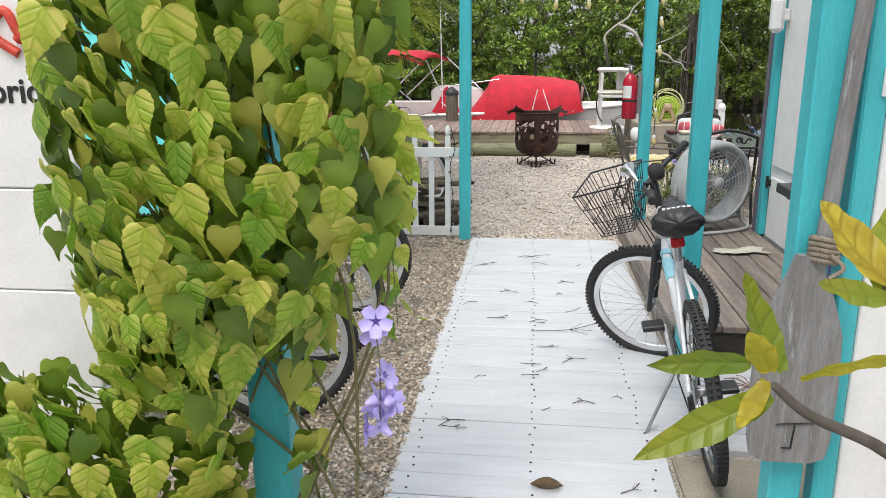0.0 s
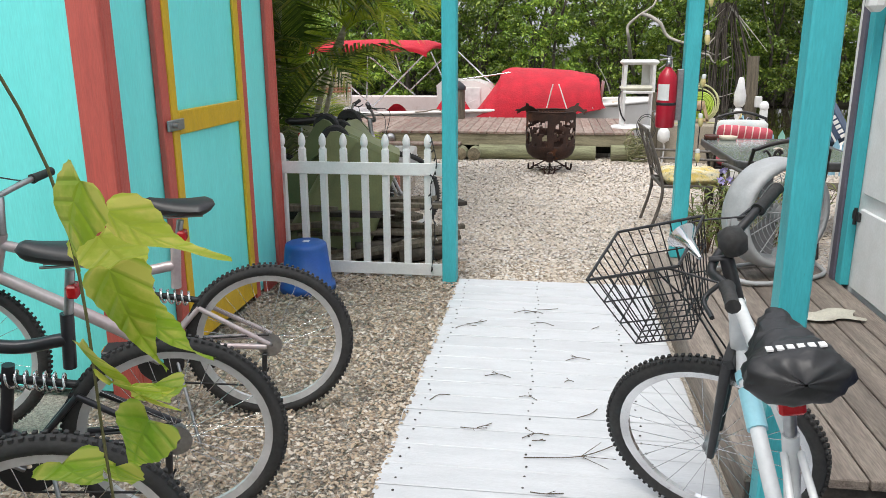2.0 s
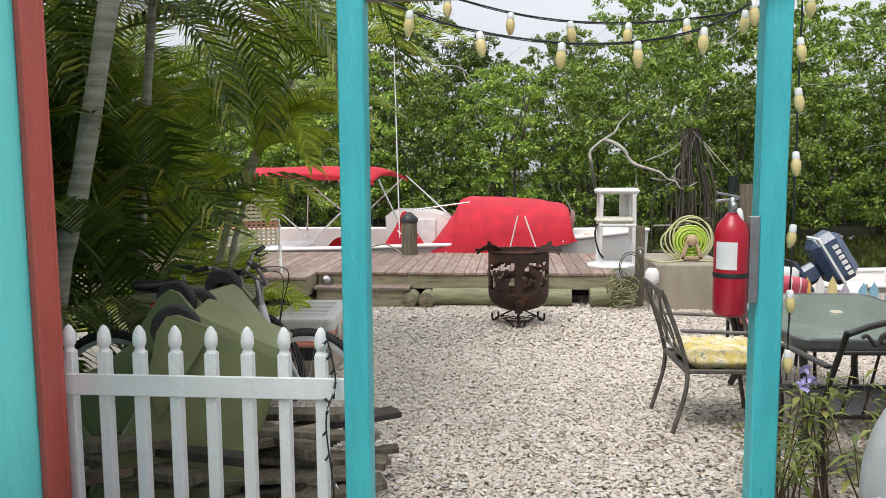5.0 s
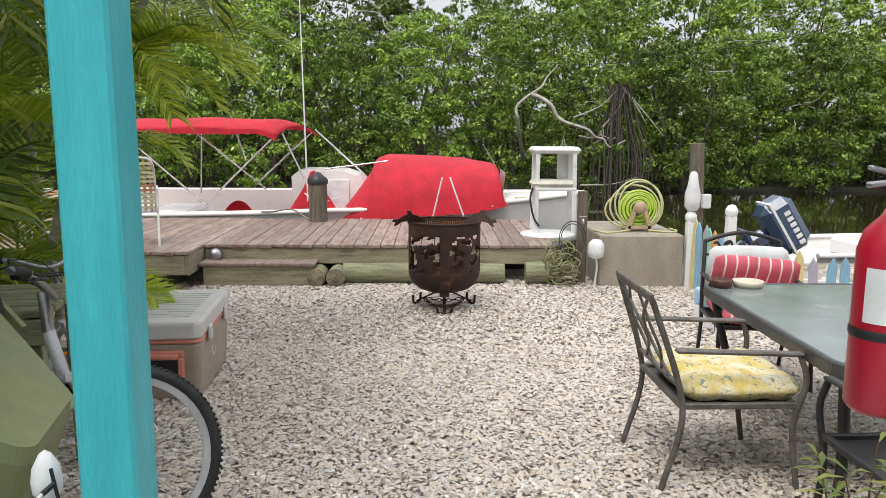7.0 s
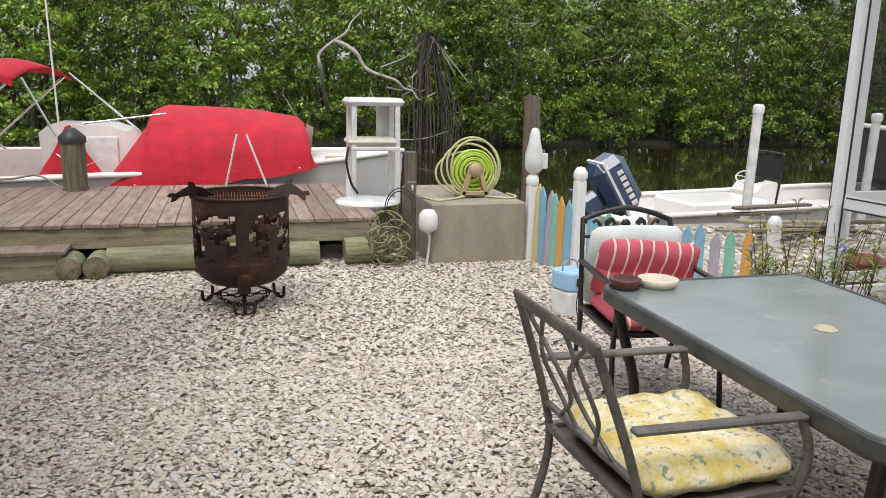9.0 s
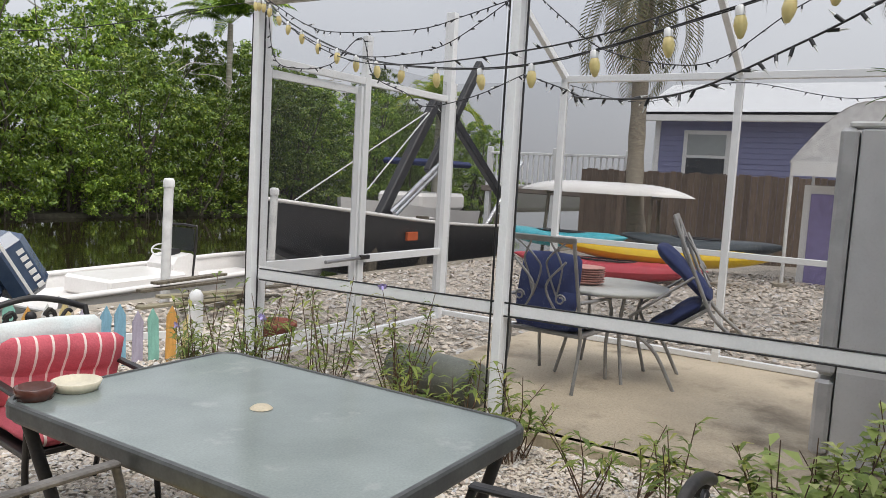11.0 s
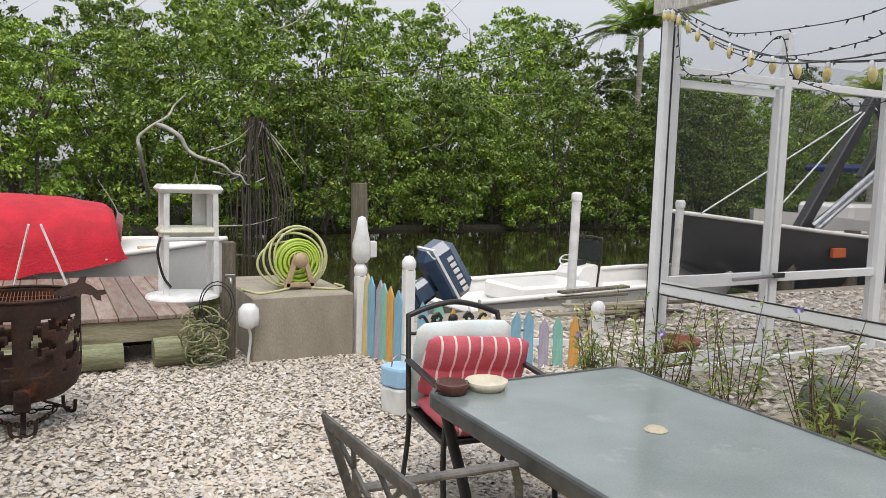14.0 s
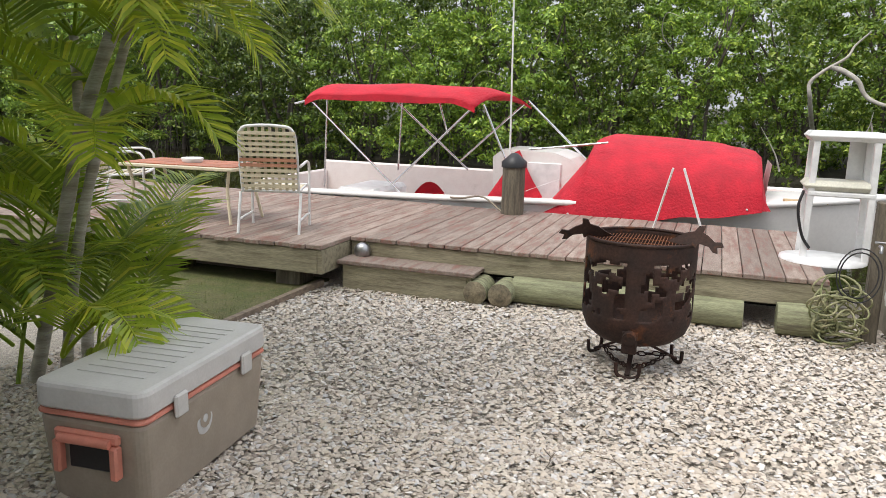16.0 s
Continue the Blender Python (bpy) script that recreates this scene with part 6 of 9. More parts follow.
def draped(xs, seed, yc):
    """A canvas cover: sections of (x, base half width, base height, crown height) joined smoothly, with soft folds."""
    def fn(u, v):
        k = u * (len(xs) - 1)
        i = min(int(k), len(xs) - 2)
        t = k - i
        a, b = xs[i], xs[i + 1]
        x, hw, zb, zc = (a[j] + (b[j] - a[j]) * t for j in range(4))
        an = math.pi * v
        y = -math.cos(an)
        y = math.copysign(abs(y) ** 0.75, y)
        s = max(0, math.sin(an)) ** 0.55
        fold = 0.018 * noise.noise(Vector((x * 3.5, v * 5, seed))) + 0.012 * math.sin(x * 9 + v * 7) * (1 - s)
        return (x + fold, yc + hw * y * (1 - 0.10 * s) + fold, zb + (zc - zb) * s + fold)
    return fn


canv = part("canvas_cover", Geo().grid(draped([(-1.50, 1.22, 0.05, 0.13), (-1.30, 1.24, 0.06, 0.36), (-0.98, 1.25, 0.07, 0.80), (-0.90, 1.25, 0.08, 0.99), (-0.72, 1.25, 0.10, 1.05), (0.0, 1.245, 0.20, 1.02), (0.55, 1.22, 0.27, 0.97), (0.88, 1.18, 0.31, 0.91), (0.95, 1.15, 0.32, 0.85), (0.95, 1.13, 0.33, 0.72), (1.04, 1.10, 0.34, 0.38)], 3, 16.95), 44, 28), RED_CANVAS, boat, "red fabric cover over the helm")
for i in range(14):
    part("snap_fastener", Geo().lathe([(0, 0.006), (0.012, 0.004), (0.013, 0)], 8, pose(-1.4 + i * 0.17, 15.70 + 0.006 * i, 0.15 + 0.016 * i, 90, 0, 0)), WHITE_PLASTIC, canv, "white snap fastener")
part("seat_cover", Geo().grid(lambda u, v: (-2.35 + 0.85 * u + 0.12 * v * (1 - u), 16.25 + 0.1 * v, 0.10 + v * 0.75 * max(0, 1 - abs(u - 0.55) * 1.75) + 0.02 * math.sin(u * 14)), 12, 8), RED_CANVAS, boat, "small red canvas flap")
part("cover_strap", Geo().bar((-1.12, 16.02, 0.58), (-1.75, 16.02, 0.32), 0.03, 0.004).bar((-1.55, 15.9, 0.24), (-1.9, 15.98, 0.52), 0.04, 0.004), WHITE_PLASTIC, boat, "white webbing strap")
part("windscreen_end", Geo().grid(lambda u, v: (1.0 + 0.05 * v, 16.45 + 0.9 * u, 0.30 + 0.5 * v), 4, 4), WHITE_PLASTIC, boat)
# bimini
def canopy(u, v):
    """Bowed canvas between three hoops: u runs fore and aft, v from the near edge to the far one."""
    x0, x1 = -4.56 - 0.10 * v, -2.28 + 0.42 * v
    sag = 0.018 * math.sin(math.pi * 2 * u) ** 2 + 0.008 * noise.noise(Vector((u * 6, v * 4, 1)))
    droop = 0.10 * max(0.0, (u - 0.86) / 0.14) ** 1.6 + 0.07 * max(0.0, (0.10 - u) / 0.10) ** 1.6
    side = (2 * v - 1)
    return (x0 + (x1 - x0) * u, 15.98 + 1.15 * v, 1.575 + 0.02 * math.sin(math.pi * u) - 0.15 * abs(side) ** 2.2 - sag - droop)


bim = part("bimini_top", Geo().grid(canopy, 36, 18), RED_CANVAS, boat, "faded red fabric sunshade")
cloth = bim.modifiers.new("cloth", "SOLIDIFY")
cloth.thickness = 0.012
part("valance", Geo().grid(lambda u, v: tuple(Vector(canopy(u, 0)) + Vector((0, -0.012 - 0.006 * math.sin(u * 34), -0.075 * v * (1 - 0.2 * math.sin(u * 9))))), 36, 3), RED_CANVAS, bim)
for yy, a, b in ((16.0, (-4.50, 1.36), (-3.20, 0.22)), (16.0, (-2.33, 1.31), (-3.34, 0.34)), (17.08, (-3.81, 1.40), (-2.69, 0.48)), (17.08, (-1.90, 1.42), (-1.05, 0.65)), (16.2, (-2.24, 1.36), (-1.93, 0.70)),
                 (17.08, (-1.95, 1.38), (-2.80, 0.60)), (17.08, (-4.83, 1.38), (-4.88, 0.10)), (17.08, (-3.67, 1.40), (-3.72, 0.42)), (17.08, (-3.14, 1.40), (-3.0, 0.95)), (16.05, (-4.45, 1.37), (-4.75, 1.30))):
    part("bimini_pole", Geo().tube([(a[0], yy, a[1]), (b[0], yy, b[1])], 0.014, 8), CHROME, boat, "thin steel pole")
part("bimini_pole", Geo().tube([(-1.6, 16.0, 0.86), (-0.7, 16.0, 0.98)], 0.013, 8), CHROME, boat)
part("antenna", Geo().tube([(-1.90, 16.3, 0.1), (-1.94, 16.3, 2.2), (-1.98, 16.3, 4.4)], [0.014, 0.010, 0.005], 8), WHITE_PLASTIC, boat, "white whip antenna")
part("cockpit_seat", Geo().box(-4.3, -3.7, 16.3, 17.4, -0.42, 0.22, 0.05), WHITE_PLASTIC, boat)
part("life_vest", Geo().grid(lambda u, v: (-3.15 + 0.45 * u, 16.25 + 0.12 * math.sin(math.pi * v), 0.02 + 0.36 * v * (1 - 0.5 * (2 * u - 1) ** 2)), 8, 8), RED_CANVAS, boat, "red and grey vest")
part("porthole", Geo().lathe([(0.0, 0.02), (0.05, 0.02), (0.06, 0)], 14, pose(-4.0, 16.018, 0.02, 90, 0, 0)), mat("navy_port", (0.02, 0.03, 0.08), 0.3), boat)

# pilings and dock fittings
pil = thing("mooring_piling", "round weathered mooring piling with black cap", "piling", pose(-1.61, 15.35, -0.10))
part("shaft", Geo().tube([(0, 0, -2.0), (0, 0, 0.4), (0, 0, 0.86)], 0.125, 16), PILE_WOOD, pil)
part("cap", Geo().lathe([(0.14, 0.80), (0.14, 0.86), (0.04, 0.95), (0, 0.96)], 16), BLACK, pil, "black cone cap")
part("line", Geo().tube([(0.13 * math.cos(a), 0.13 * math.sin(a), 0.27 + 0.02 * math.sin(a)) for a in [6.283 * k / 16 for k in range(16)]], 0.012, 6, closed=True), ROPE, pil, "mooring line")
solo("mooring_line", Geo().tube(smooth_path([(-1.73, 15.35, 0.20), (-2.0, 15.5, 0.33), (-2.3, 15.65, 0.28), (-2.55, 15.8, 0.26)], 5), 0.012, 6), ROPE, "slack grey mooring line to the boat", "rope")
solo("mooring_piling", Geo().tube([(3.18, 14.2, -1.5), (3.17, 14.2, 0.6), (3.15, 14.2, 1.29)], [0.1, 0.095, 0.085], 14), PILE_WOOD, "tall grey mooring piling beside the pastel fence", "piling")
solo("stub_post", Geo().box(1.55, 1.65, 13.2, 13.3, -0.25, 0.79, 0.008), PILE_WOOD, "short timber post with a hose tap", "post")
g = Geo().tube([(1.57, 13.09, 0.5), (1.57, 13.03, 0.5), (1.57, 13.03, 0.46)], 0.012, 8).tube([(1.53, 13.06, 0.53), (1.61, 13.06, 0.53)], 0.008, 6)
solo("hose_tap", g, STEEL, "brass hose tap on a timber post", "tap")
g = Geo()
for k in range(2):
    g.tube([(1.45 + (0.12 + 0.02 * k) * math.cos(a), 13.0 - 0.012 * k, 0.30 + (0.16 + 0.03 * k) * math.sin(a)) for a in [6.283 * j / 24 for j in range(24)]], 0.005, 6, closed=True)
solo("hose_loop", g, RUBBER, "thin black hose looped on the post", "hose")
ROPE_GREEN = mat("green_rope", (0.20, 0.22, 0.10), 0.9, col2=(0.30, 0.28, 0.16), fine=90, var=0.3, bump=0.6)
g = Geo()
rs = random.Random(6)
for k in range(26):
    c = (1.36 + rs.uniform(-0.12, 0.1), 13.05 + rs.uniform(-0.08, 0.1), -0.2 + 0.018 * k * rs.uniform(0.5, 1.0))
    rx, rz = rs.uniform(0.06, 0.16), rs.uniform(0.05, 0.14)
    g.tube([(c[0] + rx * math.cos(a), c[1] + 0.05 * math.sin(a * 2 + k), c[2] + rz * math.sin(a) * (0.4 + 0.03 * k)) for a in [6.283 * j / 16 for j in range(16)]], 0.008, 5, closed=True)
solo("tangled_rope", g, ROPE_GREEN, "tangled heap of green rope below the dock", "rope")
g = Geo().lathe([(0.0, 0.12), (0.05, 0.115), (0.085, 0.07), (0.09, 0.0), (0.08, -0.06), (0.03, -0.09), (0, -0.095)], 14, pose(1.70, 12.95, 0.18)).tube(smooth_path([(1.70, 12.95, 0.1), (1.72, 12.97, 0.0), (1.70, 12.98, -0.22)], 4), 0.012, 6)
solo("plastic_float", g, WHITE_PLASTIC, "grey-white plastic float tied at the block", "float")
for i, (x0, x1, yy, r) in enumerate(((-1.02, 0.75, 13.22, 0.11), (0.98, 1.30, 13.2, 0.12))):
    lg = thing("timber_log", "green-tinged treated timber log under the dock edge", "log", group="logs below the dock")
    part("bark", Geo().tube([(x0, yy, ground_z(13) + r), ((x0 + x1) / 2, yy, ground_z(13) + r + 0.005), (x1, yy, ground_z(13) + r)], [r, r * 1.02, r * 0.97], 16), LOG_WOOD, lg)
for xx in (-1.29, -1.08):
    lg = thing("timber_log", "sawn log lying end-on beside the dock step", "log", group="logs below the dock")
    part("bark", Geo().tube([(xx, 12.98, ground_z(13) + 0.10), (xx, 13.26, ground_z(13) + 0.10)], 0.1, 16), LOG_WOOD, lg)
    part("end_grain", Geo().lathe([(0, 0.004), (0.096, 0.002), (0.098, 0.0)], 16, pose(xx, 12.979, ground_z(13) + 0.10, 90, 0, 0)), LOG_END, lg)

# bait stand
stand = thing("bait_stand", "white plastic bait stand with padded seat on a round base", "stand", pose(1.42, 14.24, DOCK_Z) @ Matrix.Diagonal((1, 1, 1.09, 1)))
part("top", Geo().box(-0.28, 0.30, -0.22, 0.22, 0.90, 0.97, 0.035), WHITE_PLASTIC, stand)
for sx, sy in ((-0.22, -0.17), (0.24, -0.17), (-0.22, 0.17), (0.24, 0.17)):
    part("leg", Geo().bar((sx, sy, 0.0 if sy < 0 else 0.02), (sx * 0.95, sy, 0.90), 0.05, 0.05, 0.006), WHITE_PLASTIC, stand)
part("seat_shelf", Geo().box(-0.24, 0.26, -0.2, 0.2, 0.49, 0.53, 0.01), WHITE_PLASTIC, stand)
part("cushion", Geo().box(-0.27, 0.24, -0.21, 0.19, 0.532, 0.605, 0.035), mat("aged_vinyl", (0.62, 0.60, 0.50), 0.5, var=0.08, bump=0.1), stand, "aged cream vinyl cushion")
part("back_panel", Geo().box(0.08, 0.27, 0.195, 0.215, 0.56, 0.90, 0.005), WHITE_PLASTIC, stand)
part("round_base", Geo().lathe([(0, 0.03), (0.25, 0.03), (0.33, 0.02), (0.335, 0.0)], 30, Matrix.Translation((-0.06, -0.10, 0))), WHITE_PLASTIC, stand)
part("strap", Geo().tube(smooth_path([(-0.27, -0.21, 0.53), (-0.3, -0.24, 0.4), (-0.25, -0.22, 0.2), (-0.18, -0.2, 0.1)], 4), 0.012, 6), BLACK, stand, "black strap")

# hose reel on the block
reel = thing("hose_reel", "lime green garden hose on a tan reel", "hose reel", pose(2.25, 13.42, 0.332))
HOSE = mat("lime_hose", (0.42, 0.62, 0.06), 0.45, col2=(0.5, 0.62, 0.12), var=0.1, bump=0.1)
HOSE2 = mat("pale_hose", (0.55, 0.55, 0.28), 0.5, var=0.1, bump=0.1)
TAN = mat("tan_plastic", (0.50, 0.36, 0.23), 0.5, var=0.06, bump=0.1)
pts = []
for k in range(18):
    lay, j = k // 3, k % 3
    j = j if lay % 2 == 0 else 2 - j
    for q in range(28):
        a = 6.283 * q / 28
        rr = 0.09 + 0.022 * (lay + q / 28 * (1 if k % 3 == 2 else 0))
        pts.append((rr * math.cos(a), -0.05 + 0.04 * j, 0.25 + rr * math.sin(a)))
part("coiled_hose", Geo().tube(pts, 0.011, 6), HOSE, reel)
g = Geo()
for dx, rx, rz in ((-0.04, 0.27, 0.24), (0.0, 0.26, 0.27), (0.03, 0.25, 0.26), (-0.08, 0.28, 0.2)):
    g.tube([(dx + rx * math.cos(a), -0.02 + 0.05 * math.sin(a + dx * 9), 0.03 + rz + rz * math.sin(a)) for a in [6.283 * q / 30 for q in range(30)]], 0.011, 6, closed=True)
g.tube(smooth_path([(0.1, -0.1, 0.02), (0.3, -0.2, 0.012), (0.42, -0.1, 0.012), (0.4, 0.1, 0.012)], 5), 0.011, 6)
g.tube(smooth_path([(-0.1, -0.1, 0.02), (-0.3, -0.22, 0.012), (-0.42, -0.25, 0.012), (-0.5, 0.0, 0.012)], 5), 0.011, 6)
part("loose_hose", g, HOSE2, reel, "loose pale loops")
for yy in (-0.10, 0.10):
    part("side_frame", Geo().bar((-0.13, yy, 0.0), (-0.03, yy, 0.33), 0.03, 0.045).bar((0.13, yy, 0.0), (0.03, yy, 0.33), 0.03, 0.045).box(-0.13, 0.13, yy - 0.015, yy + 0.015, 0.03, 0.07, 0.005).lathe([(0, 0.02), (0.065, 0.02), (0.07, 0)], 16, pose(0, yy, 0.27, 90, 0, 0)), TAN, reel)

# folded white sign leaning on the dock behind the pit
aset = thing("ladder", "small folding step stand with worn orange lettering", "ladder", pose(0.11, 14.85, DOCK_Z))
for sx in (-1, 1):
    part("leg", Geo().bar((0.24 * sx + 0.06, 0, 0), (0.05 * sx + 0.02, 0, 0.64), 0.075, 0.02), WHITE_PLASTIC, aset)
part("lettering_panel", Geo().bar((-0.165, -0.014, 0.05), (-0.035, -0.014, 0.60), 0.055, 0.004), mat("worn_orange_print", (0.6, 0.3, 0.1), 0.6, col2=(0.2, 0.2, 0.18), scale=30, var=0.3), aset, "worn orange print")

# ---- fire pit ----
pit = thing("fire_pit", "rusted steel drum fire pit with dolphins cut out", "fire pit", pose(0.07, 12.0, -0.215))
PR = 0.335
g = Geo()
prof = [(0.04, 0.16), (0.14, 0.165), (0.24, 0.20), (0.305, 0.255), (0.33, 0.32)] + [(PR, 0.36 + 0.017 * i) for i in range(28)]
seg = 96
vs = [(r * math.cos(6.28318 * k / seg), r * math.sin(6.28318 * k / seg), z) for r, z in prof for k in range(seg)]
fs = []
for i in range(len(prof) - 1):
    for k in range(seg):
        z = (prof[i][1] + prof[i + 1][1]) / 2
        a = 6.28318 * (k + 0.5) / seg
        hole = False
        win = (a * 4 / 6.28318) % 1
        if 0.37 < z < 0.71 and 0.10 < win < 0.9:
            nz = noise.noise(Vector((math.cos(a) * 3.2, math.sin(a) * 3.2, z * 11))) + 0.5 * noise.noise(Vector((math.cos(a) * 9, math.sin(a) * 9, z * 24)))
            edge = min(z - 0.37, 0.71 - z) / 0.05
            hole = nz > 0.14 - 0.12 * min(1, edge) and not (0.5 < z < 0.55 and 0.4 < win < 0.62)
        if not hole:
            fs.append((i * seg + k, i * seg + (k + 1) % seg, (i + 1) * seg + (k + 1) % seg, (i + 1) * seg + k))
body = part("drum", Geo().add(vs, fs, True), RUST, pit)
sol = body.modifiers.new("plate", "SOLIDIFY")
sol.thickness = 0.005
part("rim", Geo().tube([(PR * math.cos(a), PR * math.sin(a), 0.825) for a in [6.283 * k / 40 for k in range(40)]], 0.010, 8, closed=True), RUST, pit)
g = Geo()
for k in range(-16, 17):
    xx = k * 0.02
    hw = math.sqrt(max(0.0, 0.325 ** 2 - xx * xx))
    g.tube([(xx, -hw, 0.79), (xx, hw, 0.79)], 0.003, 4, caps=False)
for k in (-0.15, 0, 0.15):
    g.tube([(-math.sqrt(0.325 ** 2 - k * k), k, 0.785), (math.sqrt(0.325 ** 2 - k * k), k, 0.785)], 0.004, 4)
part("grate", g, GRATE, pit, "orange rusted cooking grate")


def dolphin(m, name="dolphin_handle"):
    poly = [(-0.15, -0.03), (-0.10, 0.0), (-0.05, 0.035), (0.0, 0.05), (0.02, 0.085), (0.055, 0.09), (0.05, 0.05), (0.09, 0.03), (0.13, 0.0), (0.17, 0.005), (0.185, -0.02), (0.15, -0.03), (0.16, -0.065), (0.13, -0.06), (0.10, -0.03), (0.04, -0.02), (0.03, -0.05), (0.0, -0.03), (-0.07, -0.04)]
    part(name, Geo().prism(poly, -0.004, 0.004), RUST, pit, "flat cut steel dolphin", m)


dolphin(pose(-0.30, -0.15, 0.86, 65, 0, 200))
dolphin(pose(0.30, -0.15, 0.86, 65, 0, -20))
part("vent", Geo().tube([(0, -0.315, 0.28), (0, -0.36, 0.27)], 0.04, 14).box(-0.045, 0.045, -0.33, -0.30, 0.17, 0.31, 0.008), RUST, pit)
for k in range(3):
    a = radians(-90 + 120 * k)
    d = Vector((math.cos(a), math.sin(a), 0))
    s_ = Vector((-d.y, d.x, 0))
    p = d * 0.30
    g = Geo().bar(d * 0.03 + Vector((0, 0, 0.17)), p + Vector((0, 0, 0.03)), 0.03, 0.016)
    g.tube(smooth_path([p - s_ * 0.07 + Vector((0, 0, 0.10)), p - s_ * 0.06 + Vector((0, 0, 0.03)), p + Vector((0, 0, 0.012)), p + s_ * 0.06 + Vector((0, 0, 0.03)), p + s_ * 0.07 + Vector((0, 0, 0.10))], 5), 0.012, 7)
    part("anchor_foot", g, RUST, pit, "anchor-shaped foot")
for k in range(3):
    a, b = radians(-90 + 120 * k), radians(30 + 120 * k)
    p, q = Vector((math.cos(a) * 0.24, math.sin(a) * 0.24, 0.07)), Vector((math.cos(b) * 0.24, math.sin(b) * 0.24, 0.07))
    g = Geo()
    for j in range(9):
        c = p.lerp(q, (j + 0.5) / 9) - Vector((0, 0, 0.03 * math.sin(math.pi * (j + 0.5) / 9)))
        dd = (q - p).normalized()
        n2 = Vector((0, 0, 1)) if j % 2 else dd.cross(Vector((0, 0, 1)))
        g.tube([c + dd * 0.028 * math.cos(t) + n2 * 0.014 * math.sin(t) for t in [6.283 * z / 10 for z in range(10)]], 0.005, 5, closed=True)
    part("chain", g, RUST, pit, "rusty chain")

# ---- cooler ----
cool = thing("cooler", "large taupe cooler with grey lid and coral band", "cooler", pose(-1.66, 9.73, -0.142, 0, 0, 4.7) @ Matrix.Diagonal((1.0, 0.88, 0.93, 1)))
TAUPE = mat("taupe_cooler_plastic", (0.35, 0.295, 0.235), 0.5, col2=(0.31, 0.26, 0.205), var=0.05, bump=0.08)
LIDC = mat("grey_lid_plastic", (0.60, 0.585, 0.56), 0.45, col2=(0.55, 0.535, 0.51), var=0.04, bump=0.08)
CORALP = mat("coral_plastic", (0.66, 0.25, 0.18), 0.45, var=0.05, bump=0.05)


def rbox(w, d, z0, z1, taper=1.0, rad=0.05, seg=5):
    """A box with rounded upright corners, tapered downwards; w along x, d along y."""
    def ring(s, z, inset=0.0):
        out = []
        for cx, cy, a0 in ((1, 1, 0), (-1, 1, 90), (-1, -1, 180), (1, -1, 270)):
            for k in range(seg + 1):
                a = radians(a0 + 90 * k / seg)
                out.append((cx * (w / 2 * s - rad) + (rad - inset) * math.cos(a), cy * (d / 2 * s - rad) + (rad - inset) * math.sin(a), z))
        return out
    rings = [ring(taper, z0, 0.012), ring(taper, z0 + 0.012), ring(1.0, z1 - 0.02), ring(1.0, z1 - 0.006, 0.006), ring(1.0, z1, 0.02)]
    n = len(rings[0])
    g = Geo()
    vs = [p for r in rings for p in r]
    fs = [(i * n + k, i * n + (k + 1) % n, (i + 1) * n + (k + 1) % n, (i + 1) * n + k) for i in range(len(rings) - 1) for k in range(n)]
    fs += [tuple(range(n))[::-1], tuple(range((len(rings) - 1) * n, len(rings) * n))]
    return g.add(vs, fs)


part("body", rbox(0.46, 1.04, 0.0, 0.385, 0.93), TAUPE, cool)
part("band", rbox(0.475, 1.055, 0.386, 0.412, 1.0), CORALP, cool, "coral band")
lid = part("lid", rbox(0.48, 1.06, 0.413, 0.525, 1.0, 0.06), LIDC, cool, "pale grey ribbed lid")
g = Geo()
for k in range(11):
    g.box(-0.15, 0.15, -0.36 + k * 0.072 - 0.012, -0.36 + k * 0.072 + 0.012, 0.5245, 0.529, 0.002)
part("ribs", g, LIDC, lid)
for yy in (-0.28, 0.28):
    part("latch", Geo().box(0.238, 0.258, yy - 0.045, yy + 0.045, 0.35, 0.45, 0.008), LIDC, cool)
part("handle", Geo().box(-0.14, 0.14, -0.545, -0.515, 0.30, 0.345, 0.01).box(-0.14, -0.105, -0.56, -0.515, 0.16, 0.30, 0.008).box(0.105, 0.14, -0.56, -0.515, 0.16, 0.30, 0.008).tube([(-0.11, -0.55, 0.31), (0.11, -0.55, 0.31)], 0.02, 8), CORALP, cool, "coral swing handle")
# No hollow is cut: a flush black plate stands for the recess's shade.
part("recess_shade_plate", Geo().box(-0.10, 0.10, -0.512, -0.50, 0.17, 0.30, 0.01), BLACK, cool)
part("badge", Geo().lathe([(0, 0.004), (0.062, 0.003), (0.066, 0)], 24, pose(0.222, -0.06, 0.24, 90, 0, 90)), WHITE_PLASTIC, cool, "round white badge")
part("badge_mark", Geo().lathe([(0.02, 0.006), (0.045, 0.006)], 12, pose(0.222, -0.06, 0.25, 90, 0, 90)), TAUPE, cool)
solo("plastic_dish", Geo().lathe([(0, 0.05), (0.12, 0.045), (0.2, 0.03), (0.22, 0.0)], 24, pose(-2.42, 10.75, ground_z(10.75))), WHITE_PLASTIC, "white plastic dish lying under the palms", "dish")

# ---- glass table and chairs ----
tbl = thing("patio_table", "rectangular patio table with wet frosted glass top", "table", pose(2.08, 8.59, ground_z(8.6)))
TZ = 0.565 - ground_z(8.6)
GLASS = mat("frosted_wet_glass", (0.29, 0.335, 0.32), 0.09, col2=(0.23, 0.27, 0.26), scale=3, fine=120, var=0.08, bump=0.08, trans=0.25, stain=(0.36, 0.39, 0.37), stain_scale=5, stain_at=0.60, spec=0.6, stretch=(1, 1, 1))


